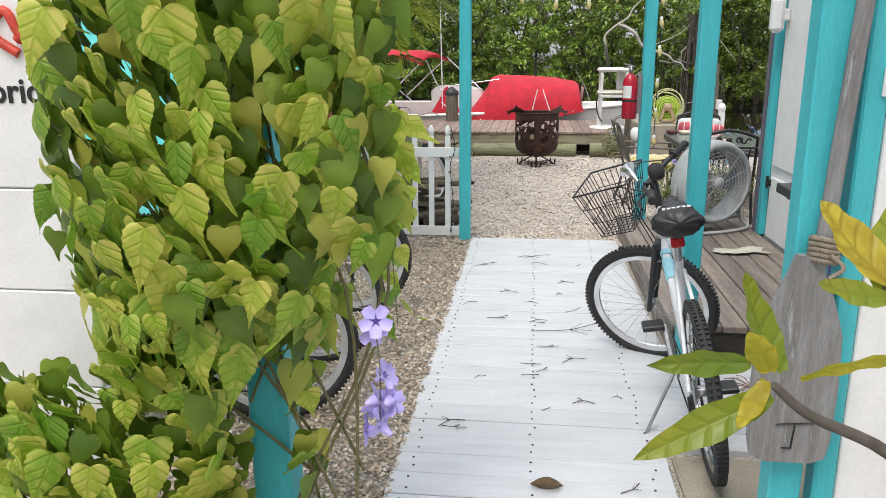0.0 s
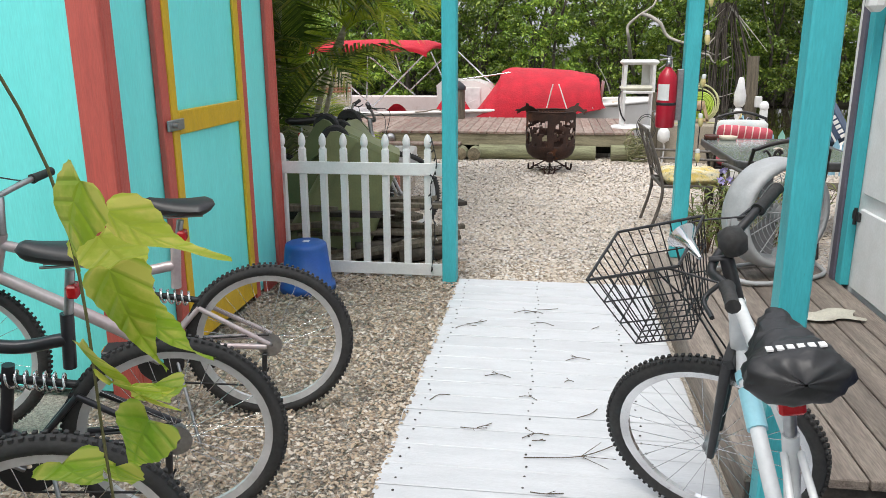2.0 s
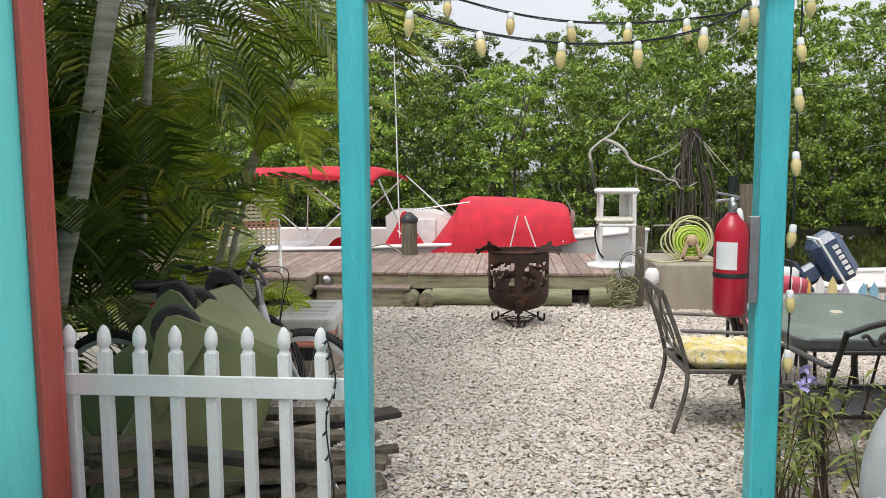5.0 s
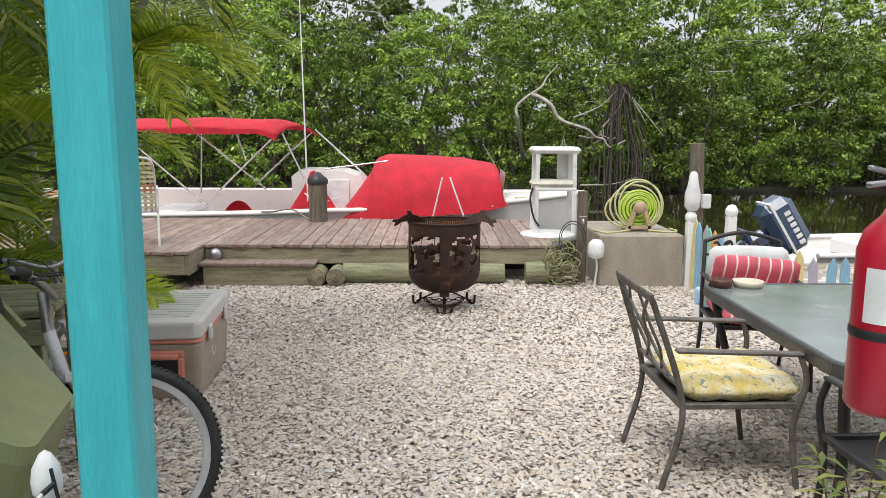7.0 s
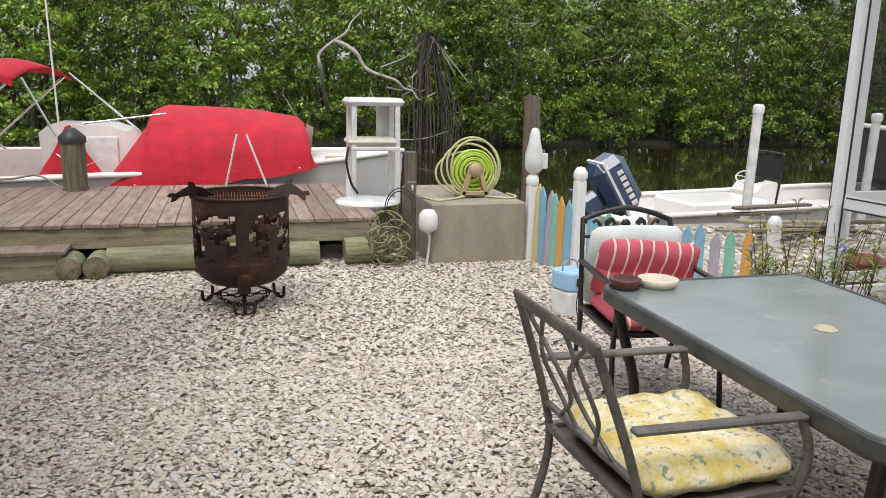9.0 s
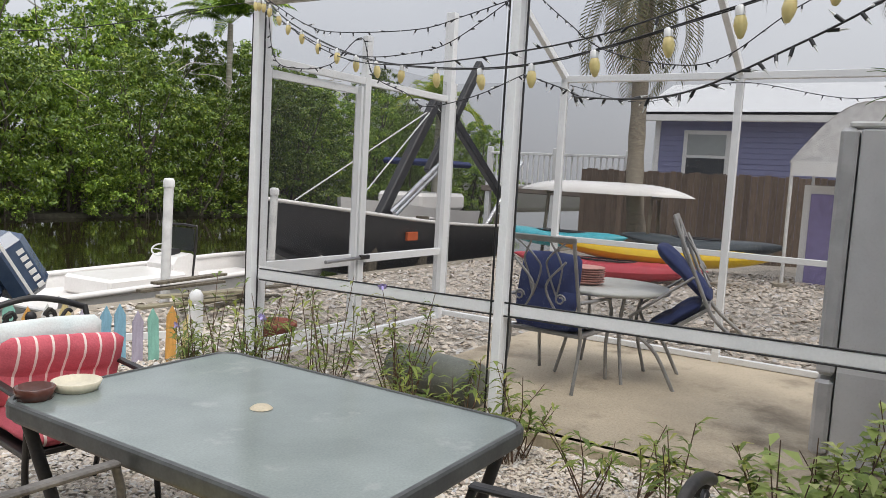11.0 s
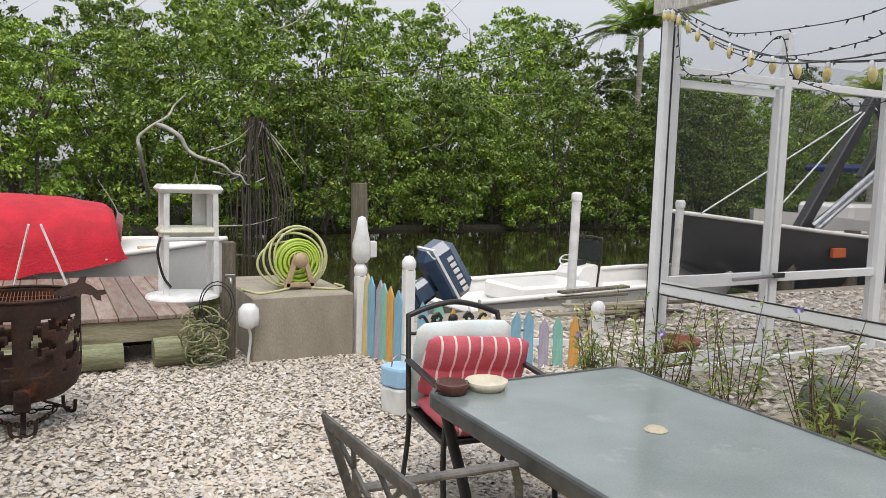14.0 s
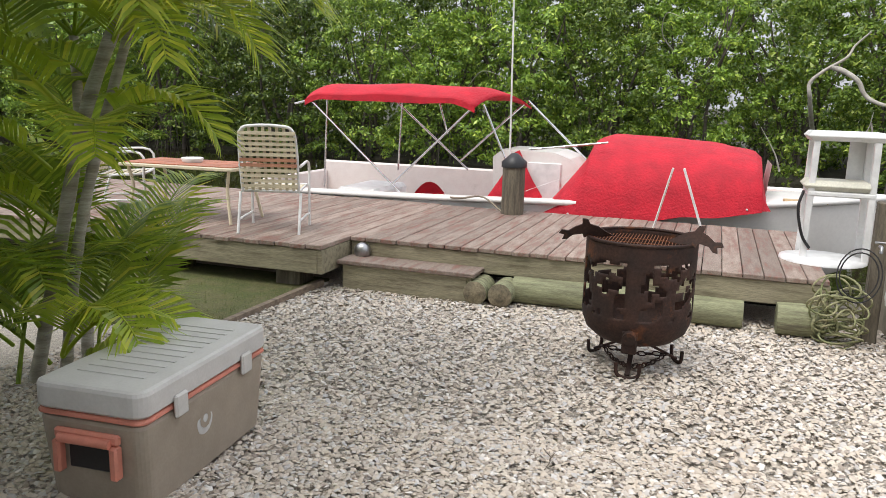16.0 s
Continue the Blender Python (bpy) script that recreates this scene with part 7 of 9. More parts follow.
def round_rect(w, d, r, seg=6):
    out = []
    for cx, cy, a0 in ((1, 1, 0), (-1, 1, 90), (-1, -1, 180), (1, -1, 270)):
        for k in range(seg + 1):
            a = radians(a0 + 90 * k / seg)
            out.append((cx * (w / 2 - r) + r * math.cos(a), cy * (d / 2 - r) + r * math.sin(a)))
    return out


part("glass_top", Geo().prism(round_rect(1.03, 1.56, 0.08), TZ - 0.012, TZ - 0.002), GLASS, tbl, "frosted wet glass pane")
RIM_METAL = mat("slate_grey_powder_coat", (0.085, 0.09, 0.09), 0.4, 0.2, col2=(0.06, 0.063, 0.064), scale=12, fine=80, var=0.12, bump=0.08, stain=(0.20, 0.20, 0.19), stain_scale=14, stain_at=0.68)
rim = round_rect(1.07, 1.60, 0.10)
def band(outer, inner, rows):
    """A closed frame swept round the table: rows of (share from inner to outer, height)."""
    n, k = len(outer), len(rows)
    vs = [(i[0] + (o[0] - i[0]) * f, i[1] + (o[1] - i[1]) * f, z) for f, z in rows for o, i in zip(outer, inner)]
    fs = [(r * n + j, r * n + (j + 1) % n, ((r + 1) % k) * n + (j + 1) % n, ((r + 1) % k) * n + j) for r in range(k) for j in range(n)]
    return Geo().add(vs, fs)


part("rim", band(rim, round_rect(1.02, 1.55, 0.08), [(0.0, TZ - 0.003), (0.15, TZ + 0.003), (0.75, TZ + 0.002), (0.97, TZ - 0.006), (1.0, TZ - 0.014), (1.0, TZ - 0.046), (0.95, TZ - 0.054), (0.6, TZ - 0.055), (0.5, TZ - 0.016), (0.0, TZ - 0.016)]), RIM_METAL, tbl, "deep grey metal edge band")
part("apron", Geo().tube([(x * 0.95, y * 0.965, TZ - 0.055) for x, y in rim], 0.02, 8, closed=True), GREY_METAL, tbl)
for sx in (-1, 1):
    for sy in (-1, 1):
        part("leg", Geo().tube(smooth_path([(0.47 * sx, 0.72 * sy, TZ - 0.05), (0.44 * sx, 0.68 * sy, 0.45), (0.40 * sx, 0.63 * sy, 0.2), (0.45 * sx, 0.70 * sy, 0.0)], 4), 0.024, 8), DARK_METAL, tbl)
solo("ashtray", Geo().lathe([(0.0, 0.012), (0.05, 0.012), (0.062, 0.045), (0.07, 0.042), (0.062, 0.0), (0, 0)], 12, pose(1.64, 9.30, 0.565)), mat("brown_glazed_dish", (0.10, 0.035, 0.025), 0.25, var=0.1), "brown glazed fluted ashtray on the table", "ashtray")
solo("saucer", Geo().lathe([(0.0, 0.014), (0.07, 0.014), (0.082, 0.035), (0.09, 0.034), (0.075, 0.0), (0, 0)], 22, pose(1.80, 9.30, 0.565)), mat("cream_ceramic", (0.68, 0.62, 0.48), 0.4, var=0.05), "cream ceramic dish on the glass table", "dish")
solo("clam_shell", Geo().lathe([(0.0, 0.012), (0.03, 0.009), (0.042, 0.0)], 14, pose(2.095, 8.632, 0.565)), mat("pale_shell", (0.6, 0.52, 0.38), 0.6), "pale clam shell resting on wet glass", "shell")

STRIPE = mat("pink_striped_fabric", (0.56, 0.11, 0.14), 0.85, col2=(0.5, 0.09, 0.12), fine=120, var=0.1, bump=0.4)
n_, l_ = STRIPE.node_tree.nodes, STRIPE.node_tree.links
b_ = n_["Principled BSDF"]
src_ = b_.inputs["Base Color"].links[0].from_socket
tc_, sp_, pp_, lt_, mx_ = n_.new("ShaderNodeTexCoord"), n_.new("ShaderNodeSeparateXYZ"), n_.new("ShaderNodeMath"), n_.new("ShaderNodeMath"), n_.new("ShaderNodeMixRGB")
pp_.operation, lt_.operation = "PINGPONG", "LESS_THAN"
pp_.inputs[1].default_value, lt_.inputs[1].default_value = 0.035, 0.0055
l_.new(tc_.outputs["Object"], sp_.inputs[0])
l_.new(sp_.outputs["X"], pp_.inputs[0])
l_.new(pp_.outputs[0], lt_.inputs[0])
l_.new(lt_.outputs[0], mx_.inputs[0])
l_.new(src_, mx_.inputs[1])
mx_.inputs[2].default_value = (0.76, 0.62, 0.58, 1)
l_.new(mx_.outputs[0], b_.inputs["Base Color"])
FLORAL = mat("yellow_floral_fabric", (0.70, 0.65, 0.48), 0.85, col2=(0.60, 0.46, 0.13), scale=13, fine=90, var=0.10, bump=0.6, stain=(0.22, 0.26, 0.20), stain_scale=30, stain_at=0.56, stain_soft=0.06)
WASHED = mat("washed_blue_fabric", (0.56, 0.66, 0.66), 0.85, col2=(0.70, 0.73, 0.71), scale=4, fine=110, var=0.06, bump=0.35, stain=(0.42, 0.55, 0.56), stain_scale=5, stain_at=0.6, stain_soft=0.2)


def pillow(w, d, h, tufts=2, seed=0):
    """A soft tufted cushion, lying flat."""
    def fn(u, v):
        a = u * 2 * math.pi
        px, py = math.cos(a), math.sin(a)
        k = 1 / max(abs(px), abs(py)) ** 0.85
        lat = math.pi * (v - 0.5)
        r = math.cos(lat) ** 0.35 if abs(lat) < 1.57 else 0
        x, y = px * k * r * w / 2, py * k * r * d / 2
        t = 1 - 0.32 * abs(math.cos(math.pi * tufts * (x / w + 0.5))) ** 8 - 0.22 * abs(math.cos(math.pi * tufts * (y / d + 0.5))) ** 8
        wr = 0.004 * noise.noise(Vector((x * 14, y * 14, seed)))
        return (x, y, h / 2 * math.sin(lat) * t + wr)
    return Geo().grid(fn, 44, 22)


def arm_chair(name, label, m, frame_mat, back_h, ornate):
    ch = thing(name, label, "chair", m, "chairs round the glass table")
    w, d, sz = 0.56, 0.50, 0.40
    for s in (-1, 1):
        part("front_leg", Geo().tube(smooth_path([(s * w / 2, d / 2, 0.62), (s * (w / 2 + 0.01), d / 2 + 0.03, 0.5), (s * w / 2, d / 2 - 0.01, 0.3), (s * w / 2, d / 2 + 0.03, 0.0)], 4), 0.014, 8), frame_mat, ch)
        part("back_leg", Geo().tube(smooth_path([(s * (w / 2 - 0.03), -d / 2 - 0.14, back_h - 0.03), (s * w / 2, -d / 2 - 0.02, 0.5), (s * w / 2, -d / 2, 0.3), (s * w / 2, -d / 2 - 0.08, 0.0)], 4), 0.014, 8), frame_mat, ch)
        part("arm", Geo().bar((s * w / 2, -d / 2 - 0.04, 0.645), (s * w / 2, d / 2 + 0.01, 0.625), 0.04, 0.018, 0.006), frame_mat, ch)
    part("seat_frame", Geo().bar((-w / 2, d / 2 - 0.01, sz), (w / 2, d / 2 - 0.01, sz), 0.025, 0.025).bar((-w / 2, -d / 2, sz), (w / 2, -d / 2, sz), 0.025, 0.025).bar((-w / 2, -d / 2, sz), (-w / 2, d / 2, sz), 0.025, 0.025).bar((w / 2, -d / 2, sz), (w / 2, d / 2, sz), 0.025, 0.025).box(-w / 2, w / 2, -d / 2, d / 2, sz - 0.012, sz - 0.006, 0.002), frame_mat, ch)
    zt = back_h
    yb = -d / 2 - 0.145
    arch = smooth_path([(-w / 2 + 0.03, yb, zt - 0.04), (-w / 4, yb, zt), (0, yb, zt + 0.025), (w / 4, yb, zt), (w / 2 - 0.03, yb, zt - 0.04)], 4)
    if ornate:
        part("top_rail", Geo().tube(arch, 0.015, 8), frame_mat, ch)
        part("cross_rail", Geo().tube([(-w / 2 + 0.02, yb + 0.02, zt - 0.13), (w / 2 - 0.02, yb + 0.02, zt - 0.13)], 0.01, 8), frame_mat, ch)
        for s in (-1, 1):
            pts = [(s * (0.03 + 0.035 * (1 - t) + 0.16 * t), yb, zt - 0.065 + 0.035 * math.sin(t * 9) * (1 - 0.5 * t)) for t in [k / 14 for k in range(15)]]
            part("scroll", Geo().tube(pts, 0.009, 6), frame_mat, ch, "cast scroll ornament")
            part("scroll", Geo().tube([(s * 0.09 + 0.03 * math.cos(a) * (1 - a / 12), yb, zt - 0.065 + 0.03 * math.sin(a) * (1 - a / 12)) for a in [k * 0.6 for k in range(15)]], 0.008, 6), frame_mat, ch)
        part("scroll", Geo().lathe([(0, -0.012), (0.022, -0.008), (0.028, 0), (0.022, 0.008), (0, 0.012)], 12, pose(0, yb, zt - 0.065, 90, 0, 0)), frame_mat, ch)
        for k in range(5):
            xx = -0.2 + 0.1 * k
            part("slat", Geo().tube([(xx, yb + 0.02, zt - 0.13), (xx, -d / 2, sz)], 0.007, 6), frame_mat, ch)
    else:
        part("top_rail", Geo().bar((-w / 2 + 0.01, yb, zt - 0.02), (w / 2 - 0.01, yb, zt - 0.02), 0.045, 0.016, 0.005, (0, 1, 0.3)), frame_mat, ch)
        part("cross_rail", Geo().bar((-w / 2 + 0.01, -d / 2 - 0.015, sz + 0.09), (w / 2 - 0.01, -d / 2 - 0.015, sz + 0.09), 0.025, 0.014), frame_mat, ch)
        for s in (-1, 1):
            part("slat", Geo().tube(smooth_path([(s * 0.20, yb, zt - 0.03), (s * 0.05, yb + 0.035, zt - 0.16), (s * 0.035, yb + 0.09, zt - 0.28), (s * 0.17, -d / 2 - 0.015, sz + 0.09)], 5), 0.0075, 6), frame_mat, ch)
            part("slat", Geo().tube(smooth_path([(s * 0.07, yb, zt - 0.03), (s * 0.14, yb + 0.04, zt - 0.17), (s * 0.13, yb + 0.09, zt - 0.28), (s * 0.05, -d / 2 - 0.015, sz + 0.09)], 5), 0.0075, 6), frame_mat, ch)
    return ch


yc = arm_chair("garden_chair", "taupe metal armchair with a yellow floral cushion", pose(1.27, 8.35, ground_z(8.4), 0, 0, -88), GREY_METAL, 0.885, False)
part("cushion", pillow(0.54, 0.53, 0.135, 3, 1), FLORAL, yc, "faded yellow floral seat cushion", pose(0, 0.035, 0.452))
pc = arm_chair("garden_chair", "dark cast armchair with pink striped and washed blue cushions", pose(2.06, 9.77, ground_z(9.8), 0, 0, 173), DARK_METAL, 0.89, True)
part("back_cushion", pillow(0.53, 0.47, 0.12, 2, 2), WASHED, pc, "washed pale blue back cushion", pose(0, -0.27, 0.62, 78, 0, 0))
part("seat_cushion", pillow(0.54, 0.50, 0.12, 2, 3), STRIPE, pc, "pink striped seat cushion", pose(0, 0.02, 0.455))
part("lumbar_cushion", pillow(0.56, 0.34, 0.12, 2, 4), STRIPE, pc, "pink striped lumbar pillow", pose(-0.01, -0.12, 0.635, 72, -4, 0))
arm_chair("garden_chair", "dark cast armchair with scrolled back beside the plants", pose(1.72, 7.42, ground_z(7.4), 0, 0, 2), DARK_METAL, 0.86, True)

# ---- dock furniture ----
STRAP = mat("cream_vinyl_strap", (0.66, 0.58, 0.42), 0.5, var=0.08, bump=0.1)
STRAPB = mat("tan_vinyl_strap", (0.50, 0.24, 0.15), 0.5, var=0.08, bump=0.1)


def strap_chair(m):
    ch = thing("strap_chair", "white tube armchair woven with cream vinyl straps", "chair", m, "chairs on the dock")
    for s in (-1, 1):
        part("side_frame", Geo().tube(smooth_path([(s * 0.27, 0.26, 0.0), (s * 0.27, 0.25, 0.35), (s * 0.27, 0.22, 0.60), (s * 0.27, -0.20, 0.60)], 4), 0.013, 8), WHITE_PLASTIC, ch)
        part("back_leg", Geo().tube([(s * 0.27, -0.30, 0.0), (s * 0.27, -0.18, 0.36)], 0.013, 8), WHITE_PLASTIC, ch)
        part("stretcher", Geo().tube([(s * 0.27, -0.26, 0.12), (s * 0.27, 0.25, 0.12)], 0.011, 8), WHITE_PLASTIC, ch)
    loop = smooth_path([(-0.25, -0.18, 0.36), (-0.25, -0.27, 0.75), (-0.22, -0.32, 0.92), (-0.1, -0.33, 0.955), (0.1, -0.33, 0.955), (0.22, -0.32, 0.92), (0.25, -0.27, 0.75), (0.25, -0.18, 0.36)], 5)
    part("back_frame", Geo().tube(loop, 0.014, 8), WHITE_PLASTIC, ch)
    part("seat_frame", Geo().tube([(-0.25, -0.18, 0.37), (0.25, -0.18, 0.37), (0.25, 0.25, 0.39), (-0.25, 0.25, 0.39)], 0.013, 8, closed=True), WHITE_PLASTIC, ch)
    for k in range(11):
        z = 0.42 + k * 0.047
        y = -0.19 - (z - 0.36) * 0.23
        part("strap", Geo().box(-0.25, 0.25, y - 0.018, y - 0.012, z - 0.015, z + 0.015, 0.002), STRAPB if k in (4, 5) else STRAP, ch)
    for k in range(8):
        xx = -0.21 + k * 0.06
        part("strap", Geo().bar((xx, -0.197, 0.38), (xx, -0.327, 0.945), 0.028, 0.004), STRAP, ch)
    for k in range(7):
        part("strap", Geo().box(-0.25, 0.25, -0.15 + k * 0.06, -0.115 + k * 0.06, 0.384, 0.389, 0.001), STRAP, ch)
    return ch


strap_chair(pose(-3.33, 13.28, DOCK_Z, 0, 0, 20))
strap_chair(pose(-5.35, 13.6, DOCK_Z, 0, 0, -60))
dt = thing("dock_table", "low table with terracotta tiled top and cream frame", "table", pose(-4.38, 13.5, DOCK_Z, 0, 0, 4))
part("frame", Geo().box(-0.62, 0.62, -0.34, 0.34, 0.505, 0.535, 0.006), STRAP, dt)
TILE = mat("terracotta_tile", (0.42, 0.15, 0.08), 0.5, per_object=0.15, var=0.1)
tg = Geo().box(-0.095, 0.095, -0.095, 0.095, 0.536, 0.546, 0.003).mesh("tile", TILE)
for i in range(6):
    for j in range(3):
        part("tile", tg, None, dt, "", pose(-0.5 + 0.2 * i, -0.2 + 0.2 * j, 0))
for sx in (-1, 1):
    for sy in (-1, 1):
        part("leg", Geo().tube(smooth_path([(0.55 * sx, 0.28 * sy, 0.51), (0.52 * sx, 0.26 * sy, 0.3), (0.57 * sx, 0.3 * sy, 0.0)], 4), 0.016, 8), STRAP, dt)
solo("ashtray", Geo().lathe([(0, 0.01), (0.08, 0.012), (0.1, 0.045), (0.11, 0.04), (0.09, 0)], 18, pose(-4.38, 13.47, DOCK_Z + 0.547)), WHITE_PLASTIC, "white round dish on the tiled table", "dish")

# ---- skiff with outboard ----
sk = thing("skiff", "white open skiff with a small steering console", "boat", pose(5.0, 15.75, 0, 0, 0, 5))
part("hull", Geo().grid(lambda u, v: hull_point(u, v, 0, 6.2, 0, 1.75, -0.95, -0.20, -0.10), 26, 14), GELCOAT, sk)
g = Geo()
for s in (0, 1):
    pts = [Vector(hull_point(i / 24, s, 0, 6.2, 0, 1.75, -0.95, -0.20, -0.10)) for i in range(25)]
    g.tube(pts, 0.04, 8)
part("gunwale", g, GELCOAT, sk)
part("floor", Geo().box(0.05, 4.6, -0.72, 0.72, -0.42, -0.36, 0.02).box(0.9, 2.2, -0.6, 0.3, -0.36, -0.10, 0.04), GELCOAT, sk)
con = part("console", Geo().prism([(2.25, -0.36), (2.75, -0.36), (2.74, -0.02), (2.60, 0.10), (2.34, 0.06), (2.25, -0.05)], -0.26, 0.26, Matrix(((1, 0, 0, 0), (0, 0, 1, 0), (0, 1, 0, 0), (0, 0, 0, 1)))), GELCOAT, sk)
part("steering_wheel", Geo().tube([(2.24 + 0.05 * math.sin(a), -0.02 + 0.18 * math.cos(a), 0.16 + 0.08 * math.sin(a)) for a in [6.283 * k / 24 for k in range(24)]], 0.012, 6, closed=True).tube([(2.24, -0.2, 0.16), (2.24, 0.16, 0.16)], 0.008, 6).tube([(2.24, -0.02, 0.16), (2.4, -0.02, 0.04)], 0.015, 6), WHITE_PLASTIC, con, "white steering wheel")
part("windscreen_frame", Geo().tube(smooth_path([(2.62, -0.26, -0.3), (2.68, -0.27, 0.42), (2.68, -0.20, 0.50), (2.68, 0.20, 0.50), (2.68, 0.27, 0.42), (2.62, 0.26, -0.3)], 4), 0.018, 8), DARK_METAL, con, "dark tube grab frame")
part("windscreen", Geo().box(2.67, 2.678, -0.23, 0.23, 0.12, 0.46, 0.002), mat("smoked_acrylic", (0.10, 0.11, 0.11), 0.08, var=0.02, bump=0, trans=0.6), con, "smoked acrylic windscreen")
part("box", Geo().box(2.36, 2.56, -0.08, 0.10, 0.06, 0.16, 0.01), BLACK, con, "black instrument box")
om = thing("outboard_motor", "dark blue outboard motor tilted on the skiff", "outboard motor", pose(4.47, 15.0, 0.05, 0, 58, 0) @ Matrix.Diagonal((1.15, 1.15, 1.15, 1)))
NAVY = mat("navy_cowling", (0.035, 0.06, 0.115), 0.25, col2=(0.05, 0.08, 0.14), var=0.05, bump=0.03, clear=0.3)
part("cowling", Geo().box(-0.38, 0.28, -0.19, 0.19, -0.02, 0.38, 0.09), NAVY, om)
part("leg", Geo().box(-0.13, 0.13, -0.08, 0.08, -0.45, -0.02, 0.05).box(-0.25, 0.2, -0.11, 0.11, -0.28, -0.22, 0.02), NAVY, om)
part("band", Geo().box(-0.385, 0.285, -0.193, 0.193, 0.10, 0.13, 0.002), WHITE_PLASTIC, om, "pale stripe")
g = Geo()
for k in range(6):
    g.box(-0.22 + k * 0.075, -0.17 + k * 0.075, -0.196, -0.192, 0.20, 0.27, 0.002)
part("maker_mark", g, WHITE_PLASTIC, om, "white lettering bars")
for px, py, h in ((5.86, 14.05, 1.19), (7.8, 14.3, 1.10)):
    solo("pvc_pole", Geo().tube([(px, py, -0.3), (px + 0.03, py, h)], 0.055, 14).lathe([(0.065, -0.05), (0.067, 0.02), (0.05, 0.05), (0, 0.055)], 14, Matrix.Translation((px + 0.03, py, h))), WHITE_PLASTIC, "white PVC pipe mooring pole with a cap", "pole", "white mooring poles")
# white bottle-shaped plastic cover on the fence end and a small blue-white box by the chair
solo("post_cover", Geo().lathe([(0.0, 0.30), (0.03, 0.29), (0.045, 0.25), (0.055, 0.17), (0.085, 0.05), (0.08, -0.08), (0.05, -0.12), (0.0, -0.12)], 14, pose(2.745, 13.08, 0.72)), WHITE_PLASTIC, "white plastic cover over the fence post", "decoy")
solo("meter_box", Geo().box(3.2, 3.3, 14.03, 14.11, 0.52, 0.69, 0.01), WHITE_PLASTIC, "small pale box on the grey piling", "box")
bx = thing("drink_cooler", "small pale blue and white plastic cooler with wire handle", "cooler", pose(2.33, 11.3, ground_z(11.3), 0, 0, 20))
PALE_BLUE = mat("pale_blue_plastic", (0.34, 0.55, 0.74), 0.4, col2=(0.30, 0.50, 0.70), var=0.05, bump=0.05)
part("body", rbox(0.19, 0.22, 0.0, 0.19, 0.9, 0.04), WHITE_PLASTIC, bx)
hood = part("hood", rbox(0.20, 0.23, 0.192, 0.33, 1.0, 0.06), PALE_BLUE, bx, "pale blue rounded hood")
part("grille", Geo().box(-0.045, 0.045, -0.122, -0.116, 0.23, 0.29, 0.003), BLACK, hood, "black grille")
part("handle", Geo().tube(smooth_path([(-0.08, 0, 0.32), (-0.06, 0, 0.38), (0.0, 0, 0.40), (0.06, 0, 0.38), (0.08, 0, 0.32)], 4), 0.006, 6), STEEL, bx, "bent wire handle")
part("cord", Geo().tube(smooth_path([(-0.02, -0.125, 0.25), (-0.08, -0.16, 0.12), (-0.12, -0.22, 0.012), (-0.3, -0.3, 0.012)], 4), 0.004, 5), BLACK, bx, "thin dark cord")
pal = thing("lumber_stack", "low stack of weathered planks and clutter by the skiff", "lumber")
rs = random.Random(2)
for k in range(9):
    c = (5.9 + rs.uniform(-0.5, 0.9), 13.5 + rs.uniform(-0.4, 0.4))
    a = rs.uniform(-0.5, 0.5)
    z = ground_z(13.5) + 0.03 + 0.035 * k
    part("board", Geo().bar((c[0] - 0.6 * math.cos(a), c[1] - 0.6 * math.sin(a), z), (c[0] + 0.6 * math.cos(a), c[1] + 0.6 * math.sin(a), z + rs.uniform(-0.02, 0.02)), 0.11, 0.03), FASCIA if k % 2 else PILE_WOOD, pal)

# ---- inside the screened patio ----
FRIDGE = mat("grey_enamel", (0.66, 0.66, 0.67), 0.45, col2=(0.62, 0.62, 0.63), var=0.04, bump=0.05)
FRIDGE_DOOR = mat("silver_door_skin", (0.62, 0.62, 0.63), 0.35, 0.2, var=0.03, bump=0.03)
fr = thing("refrigerator", "grey steel refrigerator with freezer drawer below", "refrigerator", pose(4.75, 6.25, -0.028))
part("cabinet", Geo().box(0, 0.72, 0, 0.74, 0.02, 1.84, 0.008), FRIDGE, fr)
part("upper_door", Geo().box(-0.012, 0.732, 0.75, 0.84, 0.50, 1.845, 0.02), FRIDGE_DOOR, fr)
part("freezer_door", Geo().box(-0.012, 0.732, 0.75, 0.84, 0.05, 0.475, 0.02), FRIDGE_DOOR, fr)
part("hinge_cover", Geo().box(0.0, 0.16, 0.62, 0.80, 1.845, 1.88, 0.01), WHITE_PLASTIC, fr)
part("wall_bracket", Geo().box(-0.02, -0.004, 0.02, 0.16, 0.60, 0.63, 0.004).box(-0.03, -0.004, 0.005, 0.03, 0.55, 1.05, 0.004), STEEL, fr)
pot = thing("potted_bromeliad", "spiky green bromeliad in a red pot", "potted plant", pose(5.0, 6.72, 1.815))
part("pot", Geo().lathe([(0.0, 0.0), (0.065, 0.0), (0.08, 0.14), (0.088, 0.14), (0.088, 0.16), (0.075, 0.16), (0.07, 0.13), (0, 0.13)], 20), mat("red_pot", (0.55, 0.02, 0.02), 0.35, var=0.05), pot, "red plastic pot")
BROM = leaf_mat("bromeliad_leaf", (0.05, 0.11, 0.03), (0.12, 0.20, 0.05), (0.22, 0.28, 0.09))
rs = random.Random(12)
